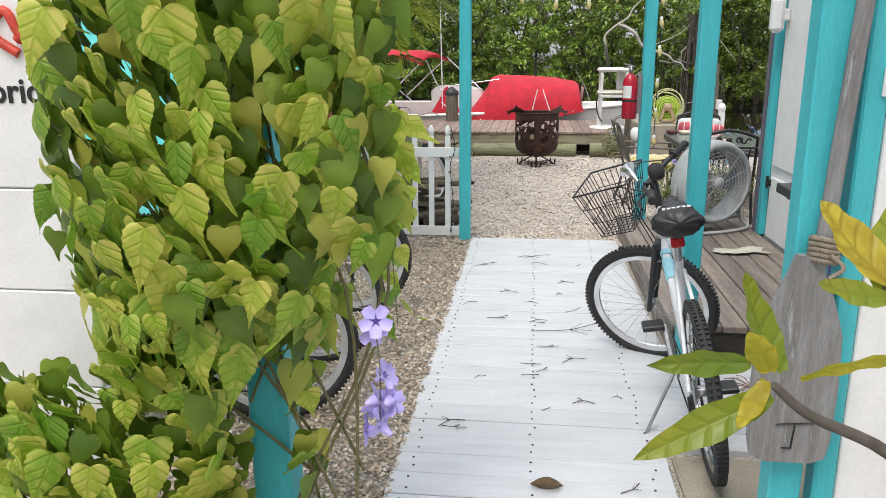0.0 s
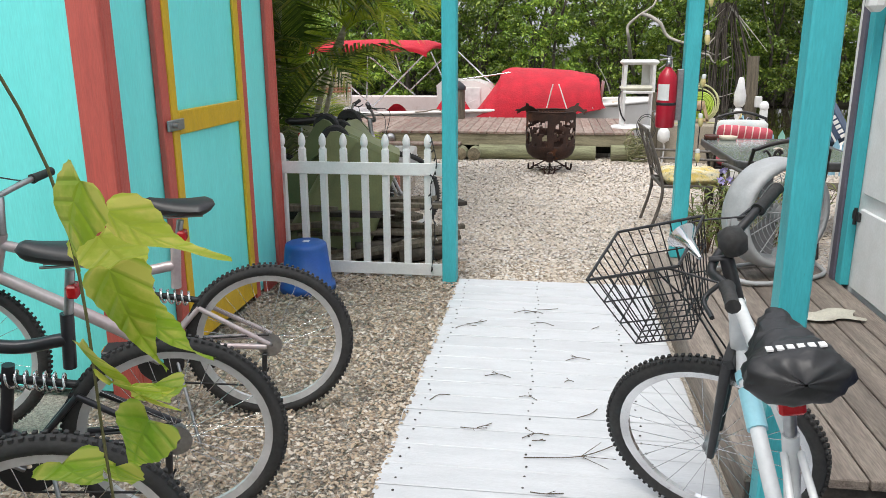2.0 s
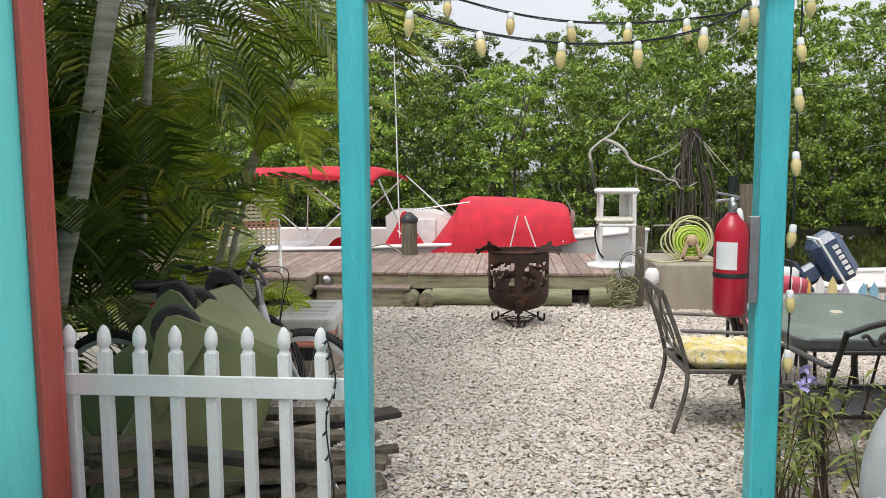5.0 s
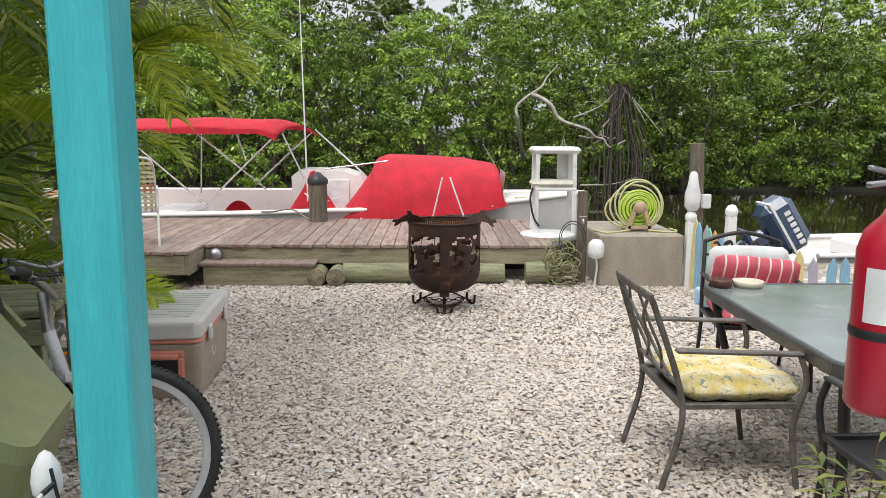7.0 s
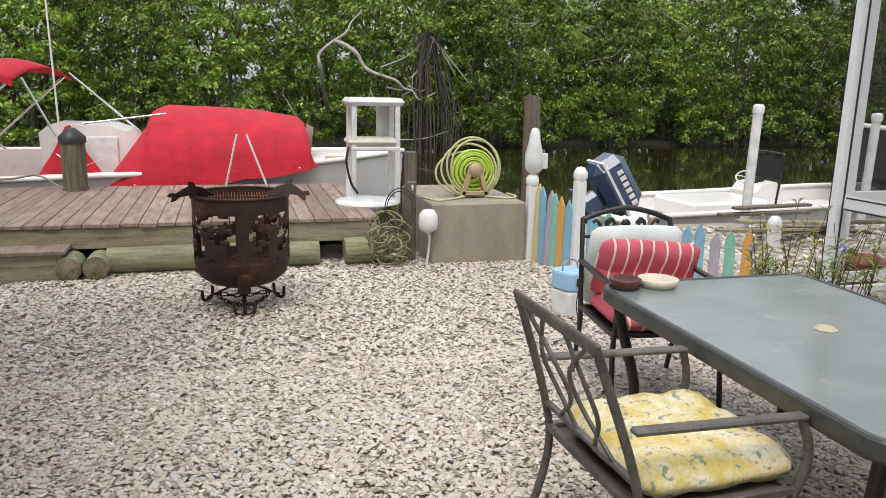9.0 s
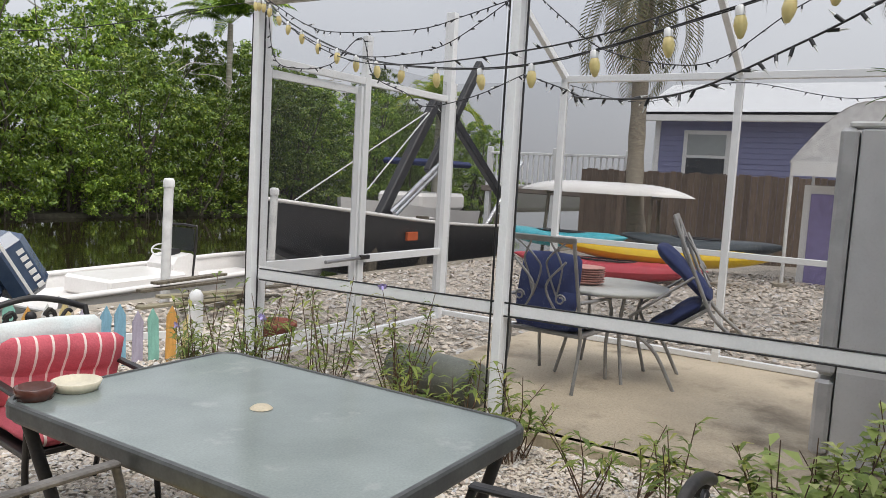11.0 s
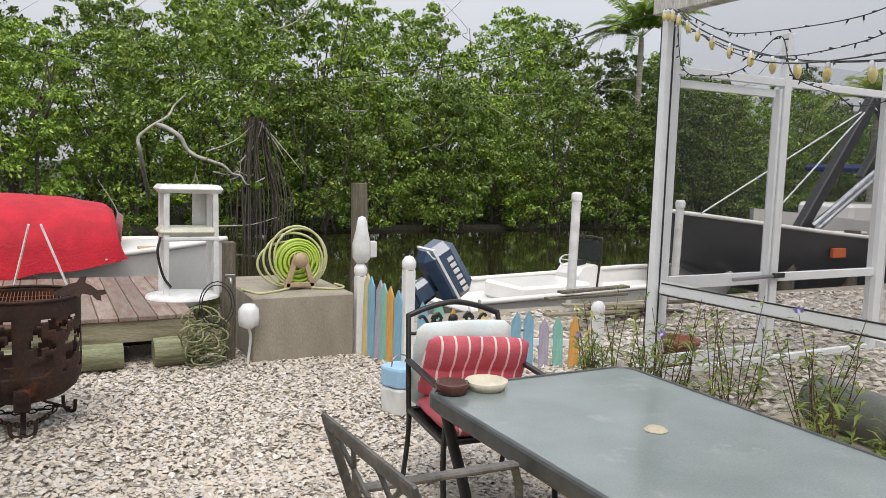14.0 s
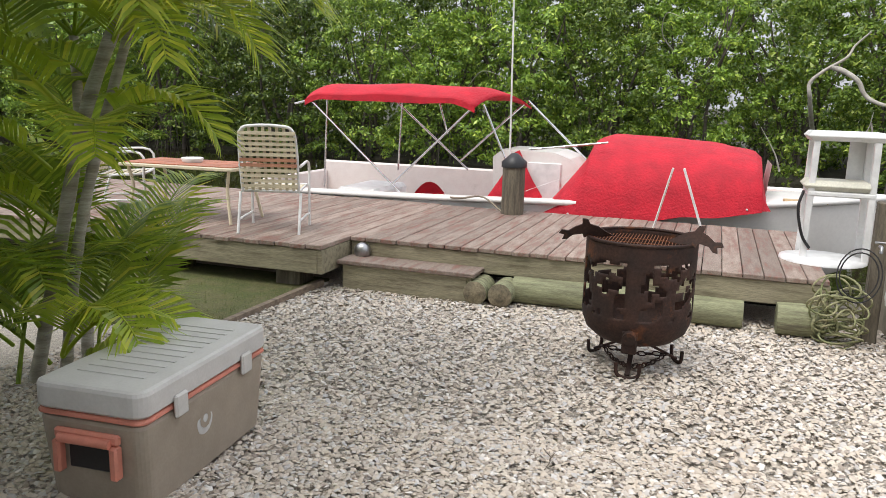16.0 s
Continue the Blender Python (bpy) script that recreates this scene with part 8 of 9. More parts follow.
for k in range(34):
    az, el, ln = rs.uniform(0, 6.28), rs.uniform(0.3, 1.4), rs.uniform(0.22, 0.44)
    d = Vector((math.cos(az), math.sin(az), 0))
    side = Vector((-d.y, d.x, 0))
    pts, e, p = [], el, Vector((0, 0, 0.14))
    vs, fs = [], []
    for i in range(7):
        w = 0.017 * math.sin(math.pi * (0.25 + 0.75 * i / 6)) if i < 6 else 0.0
        vs += [p - side * w, p + Vector((0, 0, -0.004)), p + side * w]
        p = p + (d * math.cos(e) + Vector((0, 0, 1)) * math.sin(e)) * ln / 6
        e -= 0.22
    for i in range(6):
        fs += [(3 * i, 3 * i + 1, 3 * i + 4, 3 * i + 3), (3 * i + 1, 3 * i + 2, 3 * i + 5, 3 * i + 4)]
    part("leaf", Geo().add(vs, fs, True), BROM, pot)
rk = thing("wire_rack", "grey wire shelf rack with a scrolled back", "rack", pose(4.42, 6.25, -0.03))
for xx in (-0.12, 0.15):
    for yy in (-0.35, 0.33):
        part("upright", Geo().tube([(xx, yy, 0), (xx, yy, 1.2)], 0.008, 6), STEEL, rk)
for zz in (0.35, 0.68, 0.95):
    g = Geo()
    for k in range(9):
        g.tube([(-0.12 + 0.034 * k, -0.35, zz), (-0.12 + 0.034 * k, 0.33, zz)], 0.003, 4)
    for k in range(6):
        g.tube([(-0.12, -0.35 + 0.136 * k, zz), (0.15, -0.35 + 0.136 * k, zz)], 0.004, 4)
    part("shelf", g, STEEL, rk)
for c in (-0.12, 0.10):
    part("scroll", Geo().tube([(0.15, c + (0.10 - 0.008 * k) * math.cos(k * 0.5), 1.2 + (0.10 - 0.008 * k) * math.sin(k * 0.5)) for k in range(13)], 0.006, 6), STEEL, rk)
solo("wicker_basket", Geo().lathe([(0.0, 0.0), (0.12, 0.0), (0.14, 0.18), (0.15, 0.18), (0.15, 0.2), (0.13, 0.2), (0.12, 0.02)], 20, pose(4.45, 6.28, 0.655), sy=1.6), mat("red_brown_wicker", (0.16, 0.06, 0.035), 0.7, col2=(0.09, 0.035, 0.02), fine=160, var=0.3, bump=0.8), "red-brown wicker basket on the rack", "basket")
solo("folded_cloth", Geo().box(4.32, 4.56, 6.0, 6.5, 0.325, 0.45, 0.04), mat("dark_teal_cloth", (0.03, 0.08, 0.11), 0.9, var=0.2, bump=0.4), "dark teal cloth folded on the rack", "cloth")
tagged(part("wall_brown", Geo().box(4.42, 4.7, 4.0, 5.95, -0.05, 3.0, 0.01), mat("brown_board", (0.10, 0.07, 0.055), 0.7, col2=(0.07, 0.05, 0.04), stretch=(1, 1, 6), var=0.2)), "dark brown timber wall by the patio", "wall", kind="structure")
solo("timber_post", Geo().box(4.36, 4.42, 5.98, 6.06, -0.03, 2.6, 0.005), PILE_WOOD, "dark timber post hung with string lights", "post")
NAVYF = mat("navy_fabric", (0.018, 0.028, 0.10), 0.85, col2=(0.03, 0.045, 0.14), fine=120, var=0.15, bump=0.3)
LIGHT_METAL = mat("pewter_metal", (0.34, 0.33, 0.32), 0.45, 0.4, var=0.1, bump=0.1)


def patio_chair(m, label):
    ch = arm_chair("patio_chair", label, m, LIGHT_METAL, 1.10, False)
    ch["group"] = "chairs inside the screened patio"
    yb = -0.25 - 0.12
    for s in (-1, 1):
        part("scroll", Geo().tube(smooth_path([(s * 0.20, yb - 0.02, 0.93), (s * 0.05, yb, 0.75), (s * 0.12, yb + 0.03, 0.58), (s * 0.20, yb + 0.03, 0.52)], 5), 0.009, 6), LIGHT_METAL, ch, "curled metal scroll")
        part("scroll", Geo().tube([(s * 0.16 + 0.04 * math.cos(a) * (1 - a / 14), yb + 0.01, 0.66 + 0.04 * math.sin(a) * (1 - a / 14)) for a in [k * 0.6 for k in range(15)]], 0.007, 6), LIGHT_METAL, ch)
    part("back_cushion", pillow(0.48, 0.56, 0.10, 2, 5), NAVYF, ch, "navy blue back cushion", pose(0, -0.235, 0.70, 78, 0, 0))
    part("seat_cushion", pillow(0.50, 0.48, 0.10, 2, 6), NAVYF, ch, "navy blue seat cushion", pose(0, 0.02, 0.45))
    return ch


patio_chair(pose(5.38, 8.89, -0.03, 0, 0, -92), "pewter metal patio chair with navy cushions")
patio_chair(pose(6.0, 7.93, 0.13, -36, 0, 12), "pewter metal patio chair tipped against the round table")
rt = thing("round_table", "pale round patio table on curved metal legs", "table", pose(5.85, 8.72, -0.03))
part("top", Geo().lathe([(0, 0.70), (0.48, 0.70), (0.50, 0.685), (0.49, 0.665), (0, 0.665)], 36), mat("pale_table_top", (0.50, 0.50, 0.47), 0.3, var=0.06), rt)
for k in range(4):
    a = radians(45 + 90 * k)
    part("leg", Geo().tube(smooth_path([(0.34 * math.cos(a), 0.34 * math.sin(a), 0.67), (0.28 * math.cos(a), 0.28 * math.sin(a), 0.4), (0.38 * math.cos(a), 0.38 * math.sin(a), 0.0)], 4), 0.014, 8), LIGHT_METAL, rt)
g = thing("plate_stack", "stack of faded coral plates on the round table", "plates", pose(5.72, 8.85, 0.671))
pm_ = Geo().lathe([(0, 0.0), (0.09, 0.0), (0.15, 0.022), (0.155, 0.02), (0.1, -0.004), (0, -0.004)], 24).mesh("plate", mat("faded_coral_plastic", (0.62, 0.32, 0.27), 0.5, per_object=0.1))
for k in range(7):
    part("plate", pm_, None, g, "", pose(0.003 * (k % 3), 0, 0.005 + 0.018 * k))
solo("planter_trough", Geo().lathe([(0.0, -0.38), (0.13, -0.38), (0.15, -0.36), (0.15, 0.36), (0.13, 0.38), (0, 0.38)], 18, pose(4.42, 9.35, 0.1, 0, 90, 80)), mat("grey_green_plastic", (0.24, 0.25, 0.21), 0.5, var=0.1), "grey plastic drum lying beside the patio", "drum")
solo("flower_pot", Geo().lathe([(0, 0), (0.16, 0), (0.20, 0.20), (0.22, 0.2), (0.22, 0.24), (0.19, 0.24), (0.18, 0.2), (0, 0.2)], 22, pose(5.15, 11.6, -0.21)), mat("brick_red_pot", (0.36, 0.10, 0.06), 0.6, var=0.1), "brick red plastic flower pot", "flower pot")

# ---- string lights ----
BULB = mat("cream_bulb_glass", (0.72, 0.60, 0.28), 0.25, col2=(0.66, 0.54, 0.24), var=0.05, bump=0.02)
bulb_me = Geo().lathe([(0.0, -0.066), (0.007, -0.063), (0.0145, -0.046), (0.0178, -0.03), (0.015, -0.013), (0.010, -0.003)], 12).mesh("bulb", BULB)
sock_me = Geo().lathe([(0.013, -0.006), (0.012, 0.016), (0.006, 0.02), (0, 0.02)], 10).mesh("socket", WHITE_PLASTIC)


def strand(pts, n, label, seed=0, t0=0.04):
    st = thing("string_lights", label, "string lights")
    path = smooth_path(pts, 8)
    part("wire", Geo().tube(path, 0.003, 5).tube([p + Vector((0.004 * math.sin(i * 2), 0, -0.005)) for i, p in enumerate(path)], 0.0022, 4), BLACK, st)
    rs = random.Random(seed)
    for k in range(n):
        t = (t0 + (1 - t0) * (k + 0.5) / n) * (len(path) - 1)
        i = min(int(t), len(path) - 2)
        p = path[i].lerp(path[i + 1], t - i) - Vector((0, 0, 0.02))
        m = pose(*p, rs.uniform(-8, 8), rs.uniform(-8, 8), 0)
        part("socket", sock_me, None, st, "", m)
        part("bulb", bulb_me, None, st, "unlit cream bulb", m)
    return st


def mini_strand(pts, n, seed, label="black string of unlit mini lights"):
    st = thing("mini_lights", label, "string lights")
    path = smooth_path(pts, 8)
    part("wire", Geo().tube(path, 0.0032, 5), BLACK, st)
    rs = random.Random(seed)
    g, g2 = Geo(), Geo()
    for k in range(n):
        t = (k + 0.5) / n * (len(path) - 1)
        i = min(int(t), len(path) - 2)
        p = path[i].lerp(path[i + 1], t - i)
        d = Vector((rs.uniform(-1, 1), rs.uniform(-1, 1), rs.uniform(-1.6, 0.4))).normalized()
        g.tube([p, p + d * 0.025], 0.005, 5)
        g2.tube([p + d * 0.025, p + d * 0.045], [0.0035, 0.001], 5)
    tagged(part("mini_socket", g, BLACK, st), kind="stuff")
    tagged(part("mini_bulb", g2, WHITE_PLASTIC, st, "clear mini bulbs"), kind="stuff")


strand([(4.08, 10.84, 2.62), (3.963, 10.6, 2.56), (3.73, 10.13, 2.34), (3.37, 9.42, 2.09), (3.05, 8.77, 1.94), (2.62, 7.92, 1.85), (2.24, 7.16, 1.91), (2.06, 6.80, 1.98), (1.76, 6.2, 2.16)], 23, "black wire of cream bulbs slung from the patio corner", 1, 0.0)
strand([(-0.5, 6.1, 2.08), (-0.15, 6.08, 1.95), (0.25, 6.06, 1.89), (0.6, 6.12, 1.94), (0.88, 6.27, 2.1)], 6, "black wire of cream bulbs across the porch opening", 2)
strand([(-0.45, 6.45, 2.2), (0.1, 6.5, 2.06), (0.6, 6.5, 2.04), (1.1, 6.45, 2.12), (1.72, 6.1, 2.3)], 9, "second black wire of cream bulbs behind the porch beam", 3)
strand([(0.965, 6.27, 2.05), (0.968, 6.28, 1.7), (0.967, 6.28, 1.2), (0.967, 6.28, 0.75)], 6, "cream bulbs running down the turquoise post", 4)
mini_strand([(4.08, 10.7, 2.6), (4.08, 10.33, 2.41), (4.08, 10.04, 2.345), (4.08, 9.41, 2.33), (4.08, 9.08, 2.39), (4.08, 8.78, 2.46)], 26, 1)
mini_strand([(4.08, 10.64, 2.49), (4.08, 10.22, 2.28), (4.08, 9.82, 2.18), (4.08, 9.42, 2.19), (4.08, 9.15, 2.25), (4.08, 8.76, 2.47)], 26, 2)
mini_strand([(4.08, 10.7, 2.55), (4.08, 10.62, 2.2), (4.08, 10.4, 2.12), (4.08, 10.1, 2.14), (4.08, 9.85, 2.3), (4.08, 9.74, 2.06), (4.08, 9.47, 1.94), (4.08, 9.32, 1.86), (4.08, 8.98, 1.92), (4.08, 8.66, 2.04)], 44, 3)
mini_strand([(4.08, 8.63, 2.49), (4.08, 8.41, 2.31), (4.08, 8.2, 2.16), (4.08, 7.84, 2.07), (4.08, 7.57, 2.10), (4.08, 7.2, 2.35), (4.08, 6.65, 2.55)], 30, 4)
mini_strand([(4.08, 8.66, 2.04), (3.3, 8.03, 1.84), (2.75, 7.76, 1.75), (2.31, 7.3, 1.70), (2.15, 6.98, 1.79), (2.01, 6.7, 1.91), (1.76, 6.25, 2.16)], 44, 8)
mini_strand([(4.08, 10.75, 2.55), (3.3, 9.3, 2.02), (2.62, 7.92, 1.90), (2.2, 7.05, 1.98), (1.76, 6.2, 2.2)], 30, 9, "second black wire twisted along the cream bulbs")
mini_strand([(6.9, 9.6, 2.36), (6.9, 8.9, 2.2), (6.9, 8.1, 2.36), (6.9, 7.2, 2.22), (6.9, 6.4, 2.36)], 30, 5)
mini_strand([(-3.4, 13.0, 3.6), (-1.2, 13.2, 2.55), (1.2, 13.0, 2.12), (3.0, 11.9, 2.25), (4.15, 10.95, 2.62)], 34, 6, "thin strand of small white lights over the dock")
mini_strand([(-0.655, 6.16, 0.92), (-0.62, 6.14, 0.75), (-0.66, 6.15, 0.6), (-0.635, 6.15, 0.3), (-0.66, 6.15, 0.05)], 14, 7, "black light cable twined down a fence picket")

# ---- garden plants beside the patio ----
STALKY = leaf_mat("ruellia_leaf", (0.10, 0.16, 0.03), (0.22, 0.27, 0.05), (0.42, 0.38, 0.10))
VARIEG = leaf_mat("variegated_leaf", (0.20, 0.30, 0.06), (0.42, 0.48, 0.16), (0.62, 0.60, 0.30))
BROWN_STEM = mat("dry_stem", (0.13, 0.08, 0.05), 0.8, var=0.3, bump=0.3)


def stalk_plant(x, y, seed, h=0.6, n=7, leaf=STALKY, ll=0.10, lw=0.011, flower=0):
    rs = random.Random(seed)
    pl = thing("garden_plant", "thin leggy green garden plant with narrow leaves", "plant", pose(x, y, ground_z(y) - 0.02), "plants beside the patio")
    gs, gl = Geo(), Geo()
    tops = []
    for k in range(n):
        a, r = rs.uniform(0, 6.28), rs.uniform(0.05, 0.28)
        top = Vector((math.cos(a) * r, math.sin(a) * r, h * rs.uniform(0.55, 1.15)))
        path = smooth_path([(rs.uniform(-.05, .05), rs.uniform(-.05, .05), 0), top * 0.5 + Vector((rs.uniform(-.04, .04), rs.uniform(-.04, .04), 0.03)), top], 4)
        gs.tube(path, [0.0045 - 0.0003 * i for i in range(len(path))], 5)
        tops.append(top)
        for j in range(13):
            t = rs.uniform(0.45, 1.0)
            i = min(int(t * (len(path) - 1)), len(path) - 2)
            p = path[i].lerp(path[i + 1], t * (len(path) - 1) - i)
            az, el = rs.uniform(0, 6.28), rs.uniform(-0.2, 0.9)
            d = Vector((math.cos(az) * math.cos(el), math.sin(az) * math.cos(el), math.sin(el)))
            s = d.cross(Vector((0, 0, 1))).normalized() * lw * rs.uniform(0.7, 1.3)
            L = ll * rs.uniform(0.6, 1.3)
            mid, tip = p + d * L * 0.5, p + d * L + Vector((0, 0, -0.3 * L))
            gl.add([p, mid - s, tip, mid + s, mid + Vector((0, 0, -0.004))], [(0, 1, 4), (1, 2, 4), (2, 3, 4), (3, 0, 4)], True)
    part("stem", gs, BROWN_STEM, pl, "thin brown stems")
    tagged(part("foliage", gl, leaf, pl), kind="stuff")
    for k in range(flower):
        t = tops[k % len(tops)]
        part("flower", pm, None, pl, "small purple flower", Matrix.Translation(t) @ pose(0, 0, 0.01, rs.uniform(20, 70), 0, rs.uniform(0, 360)) @ Matrix.Diagonal((0.75, 0.75, 0.75, 1)))


rs = random.Random(40)
for k in range(15):
    t = k / 14
    stalk_plant(3.75 + rs.uniform(-0.2, 0.3), 11.0 - 2.6 * t + rs.uniform(-0.15, 0.15), 50 + k, rs.uniform(0.5, 0.85) * (1.0 if t < 0.7 else 0.75), 8, flower=1 if k in (1, 4, 9) else 0)
for k in range(6):
    stalk_plant(3.3 + rs.uniform(-0.2, 0.4), 7.9 - 0.25 * k, 80 + k, rs.uniform(0.35, 0.55), 6)
for k in range(4):
    stalk_plant(3.1 + 0.12 * k, 7.0 - 0.12 * k, 90 + k, 0.62, 7, VARIEG, 0.09, 0.022)
for k, (px, py) in enumerate(((1.15, 6.75), (1.35, 6.95), (1.55, 6.7), (1.2, 7.1), (1.75, 6.85), (1.45, 6.55))):
    stalk_plant(px, py, 100 + k, 0.6, 9, flower=1 if k < 4 else 0)
tagged(part("planting_bed", Geo().box(3.35, 4.15, 6.3, 11.1, -0.3, -0.145, 0.02), SOIL), "dark leaf-littered planting bed by the patio", "soil", kind="structure")

# ---- beyond the patio ----
def kayak(label, m, material, ln=3.2, w=0.7):
    k = thing("kayak", label, "kayak", m, "kayaks on the gravel")

    def fn(u, v):
        t = 2 * u - 1
        half = w / 2 * (1 - abs(t) ** 2.6)
        a = 2 * math.pi * v
        return (t * ln / 2, half * math.cos(a), 0.20 + 0.14 * t * t + (0.17 * math.sin(a)) * (1 - abs(t) ** 4))
    part("hull", Geo().grid(fn, 26, 16), material, k)
    part("rim", Geo().tube([(0.55 * math.cos(a), 0.20 * math.sin(a), 0.37) for a in [6.283 * q / 24 for q in range(24)]], 0.018, 6, closed=True), BLACK, k)


K = lambda n, c: mat(n, c, 0.35, col2=tuple(v * 0.85 for v in c), var=0.05, bump=0.05)
kayak("bright yellow kayak lying on the gravel", pose(13.4, 10.55, 0.06, 0, 0, 97), K("yellow_plastic", (0.72, 0.48, 0.01)), 3.9)
kayak("red kayak lying on the gravel", pose(12.9, 11.3, -0.22, 0, 0, 95), K("red_plastic", (0.50, 0.05, 0.07)), 3.5)
kayak("turquoise kayak lying behind others", pose(14.6, 12.9, 0.10, 0, 0, 93), K("cyan_plastic", (0.06, 0.42, 0.50)), 2.8)
kayak("dark grey kayak lying by the fence", pose(15.3, 10.3, 0.15, 0, 0, 93), K("slate_plastic", (0.06, 0.075, 0.085)), 3.2)
din = thing("upturned_dinghy", "white dinghy resting on timber trestles", "boat", pose(15.5, 12.4, 0.55, 0, 0, 93))
part("hull", Geo().grid(lambda u, v: ((2 * u - 1) * 1.9, 0.6 * (1 - abs(2 * u - 1) ** 3) * math.cos(math.pi * v), 0.72 + 0.25 * math.sin(math.pi * v) * (1 - abs(2 * u - 1) ** 4)), 22, 12), GELCOAT, din)
for xx in (-1.1, 1.1):
    part("trestle", Geo().bar((xx, -0.5, -0.75), (xx, -0.3, 0.72), 0.06, 0.06).bar((xx, 0.5, -0.75), (xx, 0.3, 0.72), 0.06, 0.06).bar((xx, -0.5, 0.70), (xx, 0.5, 0.70), 0.06, 0.06), PILE_WOOD, din)
bf = thing("board_fence", "weathered brown board fence across the neighbour's yard", "fence")
FENCEW = mat("brown_fence_board", (0.17, 0.125, 0.09), 0.85, col2=(0.11, 0.08, 0.06), fine=30, var=0.25, bump=0.5, stretch=(6, 6, 0.7), per_object=0.25)
fb = Geo().box(-0.012, 0.012, -0.068, 0.068, -0.25, 1.85, 0.005).mesh("board", FENCEW)
for k in range(44):
    part("board", fb, None, bf, "", pose(18.6, 8.0 + 0.142 * k, 0.02 * math.sin(k * 1.7)))
hs = thing("neighbour_house", "lavender clapboard bungalow with white metal roof", "house", pose(22.5, 9.5, -0.25))
LAV = mat("lavender_siding", (0.24, 0.25, 0.42), 0.6, col2=(0.21, 0.22, 0.37), var=0.05, bump=0.1)
part("wall", Geo().box(0, 6, -6, 4.0, 0, 3.75, 0.01), LAV, hs)
g = Geo()
for k in range(24):
    g.box(-0.018, -0.002, -6, 3.9, 0.1 + 0.15 * k, 0.23 + 0.15 * k, 0.004)
part("siding", g, LAV, hs)
part("corner_board", Geo().box(-0.05, 0.05, 3.9, 4.06, 0, 3.75, 0.01), WHITE_PAINT, hs)
part("fascia", Geo().box(-0.55, -0.42, -6.3, 4.5, 3.62, 3.88, 0.01), WHITE_PAINT, hs)
part("roof", Geo().prism([(-0.55, 3.88), (3.0, 5.1), (6.5, 3.88), (6.5, 3.80), (3.0, 5.0), (-0.55, 3.80)], -4.5, 6.3, pose(0, 0, 0, 90, 0, 0)), mat("white_roof_metal", (0.72, 0.73, 0.74), 0.4, var=0.04), hs)
w = part("window", Geo().box(-0.08, -0.02, 1.9, 3.2, 1.9, 3.4, 0.01), WHITE_PAINT, hs)
part("pane", Geo().box(-0.10, -0.085, 2.02, 3.08, 2.02, 2.62, 0.002), mat("dark_pane", (0.03, 0.035, 0.04), 0.08, var=0.02, bump=0), w)
part("pane", Geo().box(-0.10, -0.085, 2.02, 3.08, 2.70, 3.28, 0.002), mat("pale_pane", (0.35, 0.38, 0.38), 0.1, var=0.02, bump=0), w)
tn = thing("canopy_tent", "white fabric canopy tent beside a lilac cupboard", "canopy", pose(14, 6.6, -0.25))
part("roof", Geo().grid(lambda u, v: (3 * u, -1.0 + 3.05 * v, 2.25 + 1.0 * math.sin(math.pi * min(0.5, 0.5 * v * 0 + (1 - v) * 1.4)) if v > 0.3 else 3.25), 6, 24), mat("white_tent_fabric", (0.78, 0.78, 0.78), 0.7, var=0.03), tn)
for xx, yy in ((0.05, 2.0), (3, 2.0), (0.05, -1.0), (3, -1.0)):
    part("pole", Geo().tube([(xx, yy, 0), (xx, yy, 2.3)], 0.03, 8), WHITE_PLASTIC, tn)
    part("foot", Geo().box(xx - 0.12, xx + 0.12, yy - 0.12, yy + 0.12, 0, 0.22, 0.02), CONCRETE, tn)
part("gable", Geo().grid(lambda u, v: (0.01, -1.0 + 3.05 * u, 2.25 + v * (1.0 if u < 0.65 else math.sin(math.pi * min(0.5, (1 - u) * 1.4)))), 20, 2), mat("white_gable_fabric", (0.76, 0.76, 0.76), 0.7, var=0.03), tn)
part("wall_cloth", Geo().grid(lambda u, v: (0.02 * math.sin(u * 20), -1.0 + 3.0 * u, 2.28 - 0.25 * v), 12, 2), WHITE_PAINT, tn)
lc = thing("lilac_cupboard", "lilac and white outdoor cupboard", "cupboard", pose(15.0, 7.9, -0.25))
part("body", Geo().box(0, 0.6, -0.9, 0.6, 0, 1.9, 0.01), WHITE_PAINT, lc)
part("door", Geo().box(-0.03, -0.003, -0.3, 0.48, 0.1, 1.75, 0.01), mat("lilac_paint", (0.30, 0.26, 0.50), 0.5, var=0.05), lc, "lilac painted door")
PALE_BARK = mat("pale_palm_bark", (0.30, 0.26, 0.20), 0.9, col2=(0.18, 0.155, 0.12), scale=4, fine=24, var=0.3, bump=0.8, stretch=(3, 3, 10))
DRY_FROND = leaf_mat("drying_palm_leaflets", (0.09, 0.10, 0.04), (0.16, 0.15, 0.07), (0.26, 0.20, 0.12), 0.25)
palm("cabbage_palm", "rough-trunked palm with hanging dead fronds", [([(16.3, 11.75, -0.3), (16.2, 11.95, 1.2), (16.3, 12.05, 3.0), (16.4, 12.1, 6.6)], 0.2)], 41, [(16.35, 12.1, 6.4, 0.7 * k, 0.3, 2.6) for k in range(9)], 3.2, 0.55, 0.02, 22, elev=(-1.35, -0.5), hang=1.6, leaf=DRY_FROND, bark=PALE_BARK)
